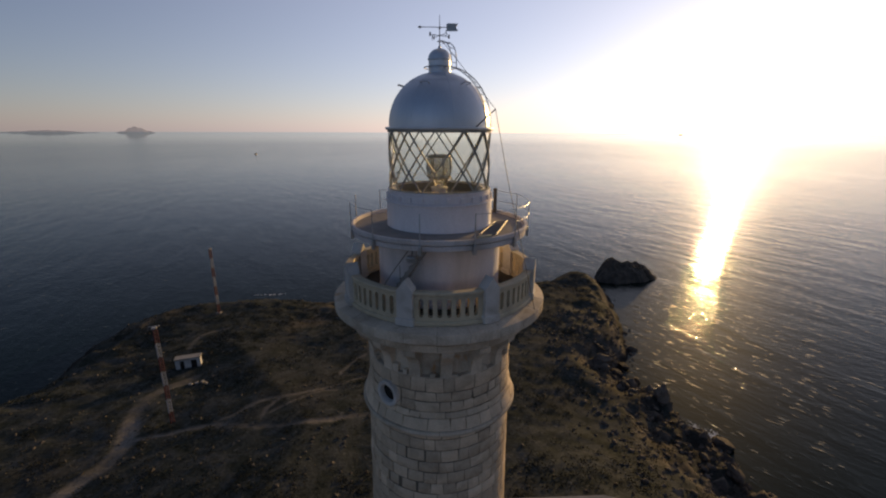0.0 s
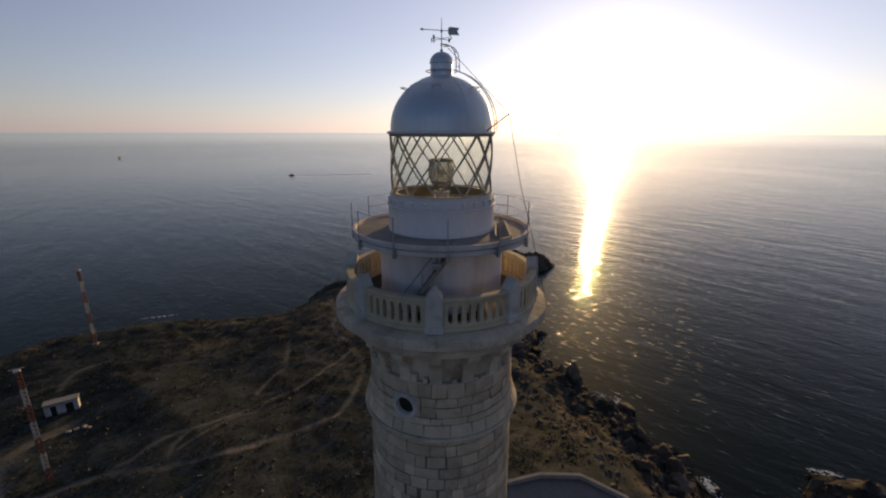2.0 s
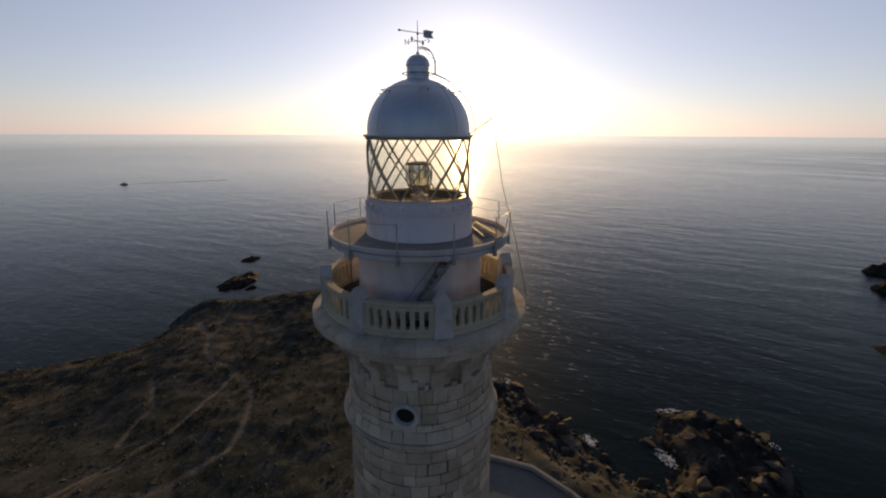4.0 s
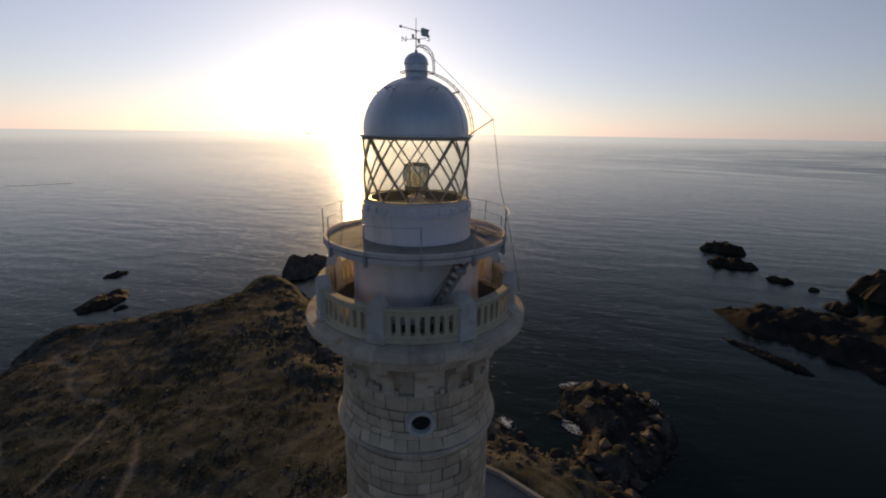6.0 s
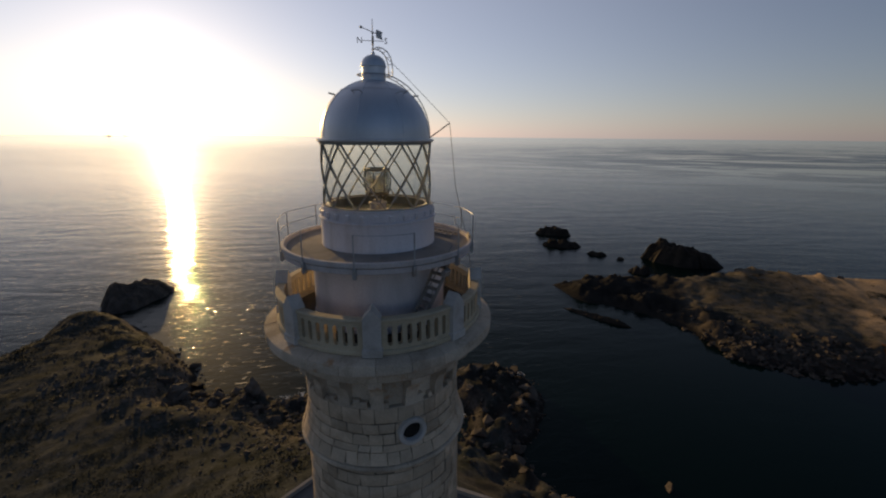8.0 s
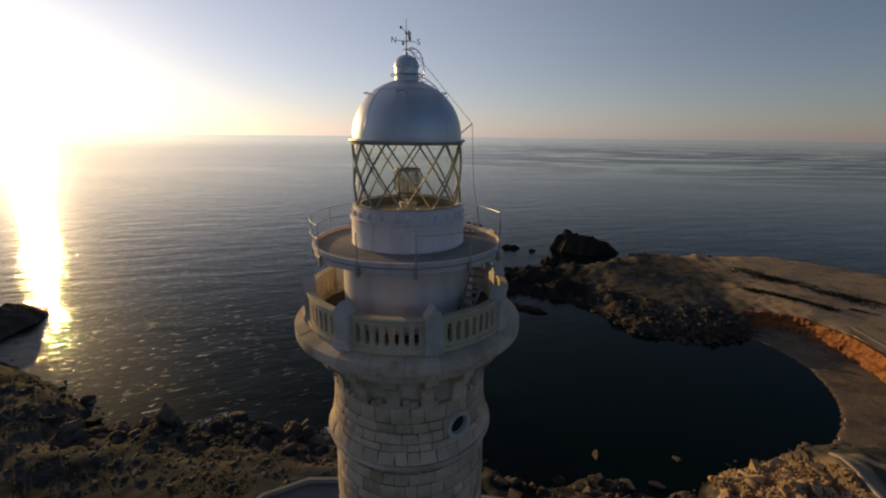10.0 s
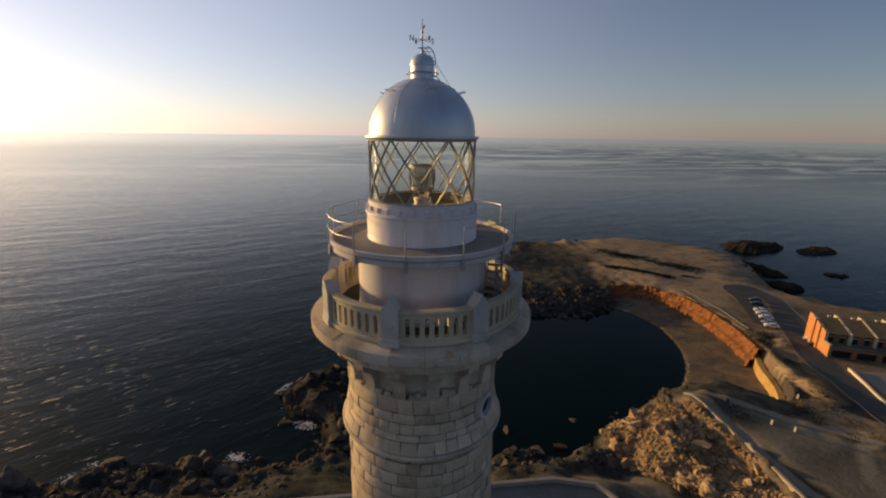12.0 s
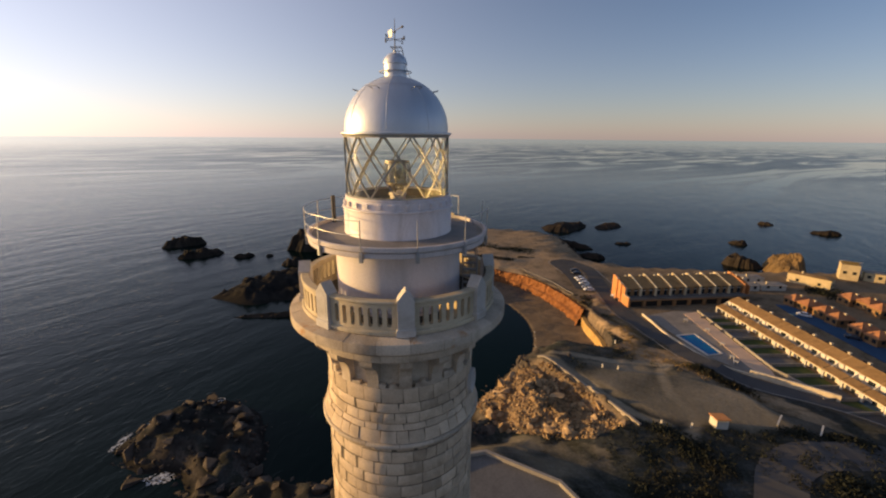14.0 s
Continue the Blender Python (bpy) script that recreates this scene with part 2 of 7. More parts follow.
DRY_GRASS = surface("dry_golden_grass", (0.16, 0.115, 0.05), (0.30, 0.21, 0.095), 0.9, 0, 0.3, 2.0, 0.0, (0.05, 0.042, 0.02))
OCHRE_ROCK = surface("ochre_rock", (0.11, 0.07, 0.033), (0.22, 0.145, 0.066), 0.9, 0, 0.25, 2.0, 0.3, (0.05, 0.04, 0.025))
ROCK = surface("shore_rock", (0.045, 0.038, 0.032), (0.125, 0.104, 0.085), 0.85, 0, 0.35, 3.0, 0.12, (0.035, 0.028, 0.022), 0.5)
# rubble stone with warm sunlight put into its brighter ochre
LITROCK = surface("sunlit_ochre_boulder", (0.20, 0.128, 0.064), (0.49, 0.345, 0.195), 0.9, 0, 0.4, 4.0, 0.08, (0.13, 0.075, 0.035), 0.6)
SCREE = surface("weathered_grey_stone", (0.05, 0.045, 0.037), (0.115, 0.103, 0.085), 0.9, 0, 0.4, 4.0, 0.06, (0.06, 0.052, 0.042))
WETROCK = surface("dark_wet_rock", (0.018, 0.015, 0.012), (0.05, 0.04, 0.031), 0.75, 0, 0.25, 2.0, 0.35, (0.008, 0.007, 0.007), 0.3)
RED_PAINT = surface("faded_red_paint", (0.10, 0.032, 0.025), (0.15, 0.05, 0.038), 0.6, 0, 2, 20, 0.002)
WHITE_PAINT = surface("faded_white_paint", (0.26, 0.255, 0.25), (0.34, 0.335, 0.33), 0.6, 0, 2, 20, 0.002)
CAR_WHITE = surface("white_car_paint", (0.70, 0.70, 0.70), (0.78, 0.78, 0.78), 0.25, 0, 1, 10, 0.0)
CAR_DARK = surface("dark_car_paint", (0.03, 0.035, 0.05), (0.05, 0.055, 0.07), 0.25, 0.2, 1, 10, 0.0)
CAR_GREY = surface("silver_car_paint", (0.35, 0.36, 0.38), (0.42, 0.43, 0.45), 0.25, 0.5, 1, 10, 0.0)
RUBBER = surface("black_rubber", (0.012, 0.012, 0.012), (0.02, 0.02, 0.02), 0.9, 0, 8, 60, 0.0)
# air haze is put into the land's pale colour and low alpha
FAR_LAND = surface("haze_paled_land", (0.42, 0.42, 0.45), (0.50, 0.50, 0.52), 1.0, 0, 0.004, 0.02, 0.0)
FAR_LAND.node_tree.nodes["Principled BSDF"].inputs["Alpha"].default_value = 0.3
FOAM = surface("sea_foam", (0.55, 0.58, 0.60), (0.75, 0.77, 0.78), 0.9, 0, 0.5, 3.0, 0.02)


def glass_material(name, tint, rough=0.02):
    m, nt, b = material(name)
    b.inputs["Base Color"].default_value = (*tint, 1)
    b.inputs["Transmission Weight"].default_value = 1.0
    b.inputs["Roughness"].default_value = rough
    b.inputs["IOR"].default_value = 1.45
    return m


GLASS = glass_material("lantern_glass", (0.97, 0.98, 0.94))
LENS = glass_material("greenish_lens_glass", (0.82, 0.83, 0.75), 0.05)
m, nt, b = material("dark_window_glass")
b.inputs["Base Color"].default_value = (0.02, 0.025, 0.03, 1)
b.inputs["Roughness"].default_value = 0.08
WINDOW = m

def wind_coords(nt, across, along, turn=0):
    """World coordinates turned to the wind: so many waves a metre across and along the crests."""
    ge = nt.nodes.new("ShaderNodeNewGeometry")
    mp = nt.nodes.new("ShaderNodeMapping")
    mp.vector_type = "TEXTURE"
    mp.inputs["Rotation"].default_value = (0, 0, radians(25 + turn))
    mp.inputs["Scale"].default_value = (1 / across, 1 / along, 1)
    nt.links.new(ge.outputs["Position"], mp.inputs["Vector"])
    return mp.outputs[0]


# sea: long swell, wind waves and ripples, which the distance evens out
m, nt, b = material("sea_water")
b.inputs["Base Color"].default_value = (0.0002, 0.0056, 0.0052, 1)
b.inputs["IOR"].default_value = 1.135
# fine capillary ripples that spread the sun
b.inputs["Coat Weight"].default_value = 0.085
b.inputs["Coat Roughness"].default_value = 0.46
b.inputs["Coat IOR"].default_value = 1.33
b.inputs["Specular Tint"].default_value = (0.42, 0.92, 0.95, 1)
geo = nt.nodes.new("ShaderNodeNewGeometry")
far = nt.nodes.new("ShaderNodeVectorMath")
far.operation = "LENGTH"
nt.links.new(geo.outputs["Position"], far.inputs[0])
calm = nt.nodes.new("ShaderNodeMapRange")
for key, val in (("From Min", 150.0), ("From Max", 2600.0), ("To Min", 1.0), ("To Max", 0.36)):
    calm.inputs[key].default_value = val
nt.links.new(far.outputs["Value"], calm.inputs["Value"])
flat_far = nt.nodes.new("ShaderNodeMapRange")
for key, val in (("From Min", 2200.0), ("From Max", 4700.0), ("To Min", 1.0), ("To Max", 0.1)):
    flat_far.inputs[key].default_value = val
nt.links.new(far.outputs["Value"], flat_far.inputs["Value"])
swell = noise_node(nt, wind_coords(nt, 0.085, 0.026), 1.0, 2.0, 0.5, 0.4)
waves = noise_node(nt, wind_coords(nt, 0.46, 0.2, 12), 1.0, 3.0, 0.55, 0.5)
ripple = noise_node(nt, wind_coords(nt, 1.9, 1.1, -10), 1.0, 3.0, 0.6, 0.3)
# a few steeper crests that catch the sun
glint = noise_node(nt, wind_coords(nt, 0.6, 0.24, 5), 1.0, 2.0, 0.5, 0.3)
glint = ramp(nt, glint, [(0.63, (0, 0, 0)), (0.88, (1, 1, 1))])
# chop thrown back by the rocky eastern shore
shore = nt.nodes.new("ShaderNodeVectorMath")
shore.operation = "DISTANCE"
shore.inputs[1].default_value = (80, 104, 0)
nt.links.new(geo.outputs["Position"], shore.inputs[0])
chop = nt.nodes.new("ShaderNodeMapRange")
for key, val in (("From Min", 12.0), ("From Max", 58.0), ("To Min", 5.0), ("To Max", 1.0)):
    chop.inputs[key].default_value = val
nt.links.new(shore.outputs["Value"], chop.inputs["Value"])
glint = math_node(nt, "MULTIPLY", glint, chop.outputs[0])
# smooth slicks between ruffled water
patch = noise_node(nt, wind_coords(nt, 0.0050, 0.0013, -15), 1.0, 4.0, 0.55, 2.8)
open_sea = nt.nodes.new("ShaderNodeMapRange")
for key, val in (("From Min", 350.0), ("From Max", 1300.0), ("To Min", 0.0), ("To Max", 1.0)):
    open_sea.inputs[key].default_value = val
nt.links.new(far.outputs["Value"], open_sea.inputs["Value"])
# the current that draws the slicks runs off the southern shore
south = nt.nodes.new("ShaderNodeSeparateXYZ")
nt.links.new(geo.outputs["Position"], south.inputs[0])
drift = nt.nodes.new("ShaderNodeMapRange")
for key, val in (("From Min", 700.0), ("From Max", -300.0), ("To Min", 0.04), ("To Max", 1.0)):
    drift.inputs[key].default_value = val
nt.links.new(south.outputs["Y"], drift.inputs["Value"])
ruffle = mix(nt, math_node(nt, "MULTIPLY", open_sea.outputs[0], drift.outputs[0]), (1, 1, 1), ramp(nt, patch, [(0.42, (0.03, 0.03, 0.03)), (0.49, (1, 1, 1))]))
# still water in the sheltered cove
cove = nt.nodes.new("ShaderNodeVectorMath")
cove.operation = "DISTANCE"
cove.inputs[1].default_value = (98, -62, 0)
nt.links.new(geo.outputs["Position"], cove.inputs[0])
lee = nt.nodes.new("ShaderNodeMapRange")
for key, val in (("From Min", 35.0), ("From Max", 85.0), ("To Min", 0.12), ("To Max", 1.0)):
    lee.inputs[key].default_value = val
nt.links.new(cove.outputs["Value"], lee.inputs["Value"])
ruffle = math_node(nt, "MULTIPLY", ruffle, lee.outputs[0])
under = None
for height, dist in ((swell, 0.48), (waves, 0.165), (glint, 0.12), (ripple, 0.05)):
    bn = nt.nodes.new("ShaderNodeBump")
    bn.inputs["Distance"].default_value = dist
    nt.links.new(math_node(nt, "MULTIPLY", math_node(nt, "MULTIPLY", calm.outputs[0], flat_far.outputs[0]), ruffle), bn.inputs["Strength"])
    nt.links.new(height, bn.inputs["Height"])
    if under is not None:
        nt.links.new(under, bn.inputs["Normal"])
    under = bn.outputs[0]
nt.links.new(under, b.inputs["Normal"])
near_rough = ramp(nt, patch, [(0.36, (0.03, 0.03, 0.03)), (0.64, (0.055, 0.055, 0.055))])
far_rough = ramp(nt, patch, [(0.40, (0.03, 0.03, 0.03)), (0.50, (0.20, 0.20, 0.20)), (0.72, (0.27, 0.27, 0.27))])
far_rough = mix(nt, drift.outputs[0], (0.13, 0.13, 0.13), far_rough)
nt.links.new(math_node(nt, "MULTIPLY", mix(nt, open_sea.outputs[0], near_rough, far_rough), flat_far.outputs[0]), b.inputs["Roughness"])
SEA = m

m, nt, b = material("pool_water")
b.inputs["Base Color"].default_value = (0.004, 0.12, 0.28, 1)
b.inputs["Roughness"].default_value = 0.15
b.inputs["Specular IOR Level"].default_value = 0.15
bump(nt, b, noise_node(nt, world_coords(nt), 1.5, 2.0), 0.3, 0.02)
POOL = m

# the cape's ground: scrubby soil, bare tracks, sand, and rock where it is steep or near the sea
m, nt, b = material("cape_ground")
v = world_coords(nt)
big = noise_node(nt, v, 0.035, 5.0, 0.6)
mid = noise_node(nt, v, 0.22, 5.0, 0.65)
fine = noise_node(nt, v, 1.6, 5.0, 0.65)
soil = mix(nt, ramp(nt, fine, [(0.3, (0, 0, 0)), (0.75, (1, 1, 1))]), (0.036, 0.0385, 0.037), (0.080, 0.083, 0.079))
green = mix(nt, ramp(nt, fine, [(0.35, (0, 0, 0)), (0.7, (1, 1, 1))]), (0.016, 0.019, 0.0145), (0.037, 0.041, 0.034))
col = mix(nt, ramp(nt, mid, [(0.40, (0, 0, 0)), (0.66, (1, 1, 1))]), green, soil)
speck = noise_node(nt, v, 0.75, 6.0, 0.75)
col = mix(nt, ramp(nt, speck, [(0.60, (0, 0, 0)), (0.68, (0.75, 0.75, 0.75))]), col, (0.135, 0.13, 0.115))
col = mix(nt, ramp(nt, speck, [(0.34, (0.8, 0.8, 0.8)), (0.42, (0, 0, 0))]), col, (0.010, 0.011, 0.006))
red = mix(nt, ramp(nt, fine, [(0.3, (0, 0, 0)), (0.7, (1, 1, 1))]), (0.044, 0.036, 0.031), (0.078, 0.065, 0.056))
col = mix(nt, ramp(nt, big, [(0.55, (0, 0, 0)), (0.72, (0.3, 0.3, 0.3))]), col, red)
rock = mix(nt, ramp(nt, fine, [(0.3, (0, 0, 0)), (0.72, (1, 1, 1))]), (0.042, 0.036, 0.031), (0.125, 0.108, 0.092))
geo = nt.nodes.new("ShaderNodeNewGeometry")
sep = nt.nodes.new("ShaderNodeSeparateXYZ")
nt.links.new(geo.outputs["Normal"], sep.inputs[0])
steep = math_node(nt, "ADD", math_node(nt, "SUBTRACT", 1.0, sep.outputs["Z"]), math_node(nt, "MULTIPLY", mid, 0.12))
col = mix(nt, ramp(nt, steep, [(0.16, (0, 0, 0)), (0.30, (1, 1, 1))]), col, rock)


def zone(name):
    a = nt.nodes.new("ShaderNodeAttribute")
    a.attribute_name = name
    return a.outputs["Fac"]


bare = mix(nt, ramp(nt, fine, [(0.3, (0, 0, 0)), (0.7, (1, 1, 1))]), (0.25, 0.178, 0.105), (0.43, 0.31, 0.19))
col = mix(nt, math_node(nt, "MULTIPLY", zone("bare"), ramp(nt, mid, [(0.25, (0.35, 0.35, 0.35)), (0.5, (1, 1, 1))])), col, bare)
sand = mix(nt, ramp(nt, mid, [(0.3, (0, 0, 0)), (0.7, (1, 1, 1))]), (0.11, 0.082, 0.054), (0.20, 0.15, 0.10))
outcrop = noise_node(nt, v, 0.16, 7.0, 0.75, 0.8)
sand = mix(nt, ramp(nt, outcrop, [(0.40, (0.85, 0.85, 0.85)), (0.52, (0, 0, 0))]), sand, rock)
col = mix(nt, zone("sand"), col, sand)
gravel = mix(nt, ramp(nt, fine, [(0.3, (0, 0, 0)), (0.7, (1, 1, 1))]), (0.21, 0.178, 0.128), (0.34, 0.29, 0.21))
gravel = mix(nt, ramp(nt, big, [(0.4, (0, 0, 0)), (0.65, (0.7, 0.7, 0.7))]), gravel, (0.15, 0.13, 0.092))
col = mix(nt, zone("gravel"), col, gravel)
track = mix(nt, ramp(nt, fine, [(0.3, (0, 0, 0)), (0.7, (1, 1, 1))]), (0.115, 0.103, 0.088), (0.20, 0.178, 0.15))
col = mix(nt, zone("track"), col, track)
# dark wet shore, with shade on the headland cliff and spit painted in too
col = mix(nt, zone("wet_shade"), col, (0.021, 0.019, 0.017))
nt.links.new(col, b.inputs["Base Color"])
b.inputs["Roughness"].default_value = 0.92
b.inputs["Specular IOR Level"].default_value = 0.03
n1 = bump(nt, b, mid, 0.4, 0.4)
bump(nt, b, fine, 0.55, 0.15, n1)
GROUND = m

# ---- mesh helpers: a shape is a pair of lists, points and faces ----
TAU = 2 * math.pi


def link(name, shape, mat, parent=None, label="", smooth=False, loc=None):
    """ONE mesh object from a shape, under a thing or a part, or by itself."""
    verts, faces = shape
    me = bpy.data.meshes.new(name)
    me.from_pydata([tuple(p) for p in verts], [], [tuple(f) for f in faces])
    me.materials.append(mat)
    if smooth:
        me.shade_smooth()
        me.set_sharp_from_angle(angle=radians(38))
    me.update()
    ob = new(name, me)
    if loc is not None:
        ob.matrix_world = loc
    if parent is not None:
        ob.parent = parent
    if label:
        tagged(ob, label)
    return ob


def again(ob, name, m, parent=None, label=""):
    """Another object on the same mesh."""
    o = new(name, ob.data)
    o.matrix_world = m
    if parent is not None:
        o.parent = parent
    if label:
        tagged(o, label)
    return o


def thing(name, label, category, group="", loc=None):
    e = new(name)
    e.empty_display_size = 0.5
    if loc is not None:
        e.matrix_world = loc
    return tagged(e, label, category, group)


def join(*shapes):
    verts, faces = [], []
    for v, f in shapes:
        k = len(verts)
        verts += list(v)
        faces += [tuple(i + k for i in q) for q in f]
    return verts, faces


def moved(shape, m):
    return [tuple(m @ Vector(p)) for p in shape[0]], shape[1]


def box(cx, cy, cz, sx, sy, sz, bev=0.0):
    """A box with its lower face at cz; bev: chamfer of the upright and upper edges."""
    x, y = sx / 2, sy / 2
    if not bev:
        v = [(cx + a * x, cy + b * y, cz + c) for c in (0, sz) for a, b in ((-1, -1), (1, -1), (1, 1), (-1, 1))]
        return v, [(3, 2, 1, 0), (4, 5, 6, 7), (0, 1, 5, 4), (1, 2, 6, 5), (2, 3, 7, 6), (3, 0, 4, 7)]

    def ring(d, z):
        q = []
        for a, b in ((-1, -1), (1, -1), (1, 1), (-1, 1)):
            if a * b > 0:
                q += [(a * (x - d), b * (y - d - bev)), (a * (x - d - bev), b * (y - d))] if False else []
            q += [(a * (x - d), b * (y - d))]
        return [(cx + p[0], cy + p[1], z) for p in q]

    v = ring(0, cz) + ring(0, cz + sz - bev) + ring(bev, cz + sz)
    f = [(3, 2, 1, 0), (8, 9, 10, 11)]
    for k in (0, 4):
        f += [(k + i, k + (i + 1) % 4, k + 4 + (i + 1) % 4, k + 4 + i) for i in range(4)]
    return v, f


def lathe(profile, n=64, a0=0.0, a1=TAU, cap=False):
    """A profile of (radius, height), from the bottom outside upwards, turned round the z axis."""
    full = abs(a1 - a0 - TAU) < 1e-6
    cols = n if full else n + 1
    v = [(r * math.cos(a0 + (a1 - a0) * i / n), r * math.sin(a0 + (a1 - a0) * i / n), z) for r, z in profile for i in range(cols)]
    f = []
    for j in range(len(profile) - 1):
        for i in range(n):
            i2 = (i + 1) % cols
            f.append((j * cols + i, j * cols + i2, (j + 1) * cols + i2, (j + 1) * cols + i))
    if cap:
        f.append(tuple(range(cols))[::-1])
        f.append(tuple((len(profile) - 1) * cols + i for i in range(cols)))
    return v, f


def tube(path, r=0.02, n=8, r_end=None):
    pts = [Vector(p) for p in path]
    v, f = [], []
    up = Vector((0.13, 0.31, 0.94))
    for k, p in enumerate(pts):
        d = (pts[min(k + 1, len(pts) - 1)] - pts[max(k - 1, 0)]).normalized()
        a = d.cross(up).normalized()
        b = d.cross(a)
        rr = r if r_end is None else r + (r_end - r) * k / (len(pts) - 1)
        v += [tuple(p + rr * (math.cos(TAU * i / n) * a + math.sin(TAU * i / n) * b)) for i in range(n)]
    for k in range(len(pts) - 1):
        f += [(k * n + i, k * n + (i + 1) % n, (k + 1) * n + (i + 1) % n, (k + 1) * n + i) for i in range(n)]
    f += [tuple(range(n))[::-1], tuple((len(pts) - 1) * n + i for i in range(n))]
    return v, f


def polar(r, deg, z):
    return (r * math.cos(radians(deg)), r * math.sin(radians(deg)), z)


def arc_block(r0, r1, d0, d1, z0, z1, n=3, bev=0.015):
    """A block bent round the axis between two angles (degrees), its outer edges chamfered."""
    v = []
    for j in range(n + 1):
        t = radians(d0 + (d1 - d0) * j / n)
        e = 0.0
        c, s = math.cos(t), math.sin(t)
        v += [(r0 * c, r0 * s, z0), ((r1 - bev) * c, (r1 - bev) * s, z0), (r1 * c, r1 * s, z0 + bev), (r1 * c, r1 * s, z1 - bev), ((r1 - bev) * c, (r1 - bev) * s, z1), (r0 * c, r0 * s, z1)]
    f = []
    for j in range(n):
        a, b = j * 6, j * 6 + 6
        f += [(a + k, b + k, b + (k + 1) % 6, a + (k + 1) % 6) for k in range(6)]
    f += [tuple(range(5, -1, -1)), tuple(n * 6 + k for k in range(6))]
    return v, f


# smooth value noise on arrays, repeatable
NOISE_TABLE = np.random.RandomState(7).rand(256, 256)


def vnoise(x, y):
    xi, yi = np.floor(x).astype(int), np.floor(y).astype(int)
    u, w = x - xi, y - yi
    u, w = u * u * (3 - 2 * u), w * w * (3 - 2 * w)
    g = lambda a, b: NOISE_TABLE[a & 255, b & 255]
    return (g(xi, yi) * (1 - u) + g(xi + 1, yi) * u) * (1 - w) + (g(xi, yi + 1) * (1 - u) + g(xi + 1, yi + 1) * u) * w


def fbm(x, y, scale, octaves=5, gain=0.5, ridged=False):
    """Layered noise between about -1 and 1, with features of the given size in metres."""
    out, amp, tot = np.zeros_like(np.asarray(x, float)), 1.0, 0.0
    for k in range(octaves):
        q = 2.03**k / scale
        v = vnoise(np.asarray(x) * q + 17.3 * k, np.asarray(y) * q + 5.1 * k) * 2 - 1
        out += amp * ((1 - 2 * np.abs(v)) if ridged else v)
        tot += amp
        amp *= gain
    return out / tot


def inside(px, py, poly):
    res = np.zeros(px.shape, bool)
    n = len(poly)
    for i in range(n):
        (x0, y0), (x1, y1) = poly[i], poly[(i + 1) % n]
        if y0 == y1:
            continue
        c = (y0 > py) != (y1 > py)
        res ^= c & (px < (x1 - x0) * (py - y0) / (y1 - y0) + x0)
    return res


def line_distance(px, py, pts, closed=False):
    best = np.full(px.shape, 1e9)
    for i in range(len(pts) if closed else len(pts) - 1):
        (x0, y0), (x1, y1) = pts[i], pts[(i + 1) % len(pts)]
        dx, dy = x1 - x0, y1 - y0
        t = np.clip(((px - x0) * dx + (py - y0) * dy) / (dx * dx + dy * dy + 1e-9), 0, 1)
        best = np.minimum(best, np.hypot(px - x0 - t * dx, py - y0 - t * dy))
    return best


def spline(pts, closed=False, steps=6):
    """A smooth line through the points of a plan (Catmull-Rom)."""
    n, out = len(pts), []
    for i in range(n if closed else n - 1):
        p = [pts[(i + k) % n] if closed else pts[min(max(i + k, 0), n - 1)] for k in (-1, 0, 1, 2)]
        for s in range(steps):
            t = s / steps
            out.append(tuple(0.5 * (2 * p[1][c] + (p[2][c] - p[0][c]) * t + (2 * p[0][c] - 5 * p[1][c] + 4 * p[2][c] - p[3][c]) * t * t + (3 * p[1][c] - p[0][c] - 3 * p[2][c] + p[3][c]) * t**3) for c in range(len(p[1]))))
    return out if closed else out + [tuple(pts[-1])]

# ---- sea ----
def build_sea():
    radii = [0, 30, 60, 90, 130, 180, 250, 350, 500, 700, 1000, 1400, 1900, 2500, 3200, 4000, 4600, 4930]
    n, verts, faces = 160, [(0, 0, 0)], []
    for r in radii[1:]:
        # the far sea stands at the height of the true, more distant horizon
        z = 45.0 * max(0.0, (r - 1600) / 3330) ** 2
        verts += [(r * math.cos(TAU * i / n), r * math.sin(TAU * i / n), z) for i in range(n)]
    faces += [(0, 1 + i, 1 + (i + 1) % n) for i in range(n)]
    for k in range(len(radii) - 2):
        a, b = 1 + k * n, 1 + (k + 1) * n
        faces += [(a + i, b + i, b + (i + 1) % n, a + (i + 1) % n) for i in range(n)]
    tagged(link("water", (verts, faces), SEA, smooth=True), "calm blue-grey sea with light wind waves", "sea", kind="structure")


build_sea()

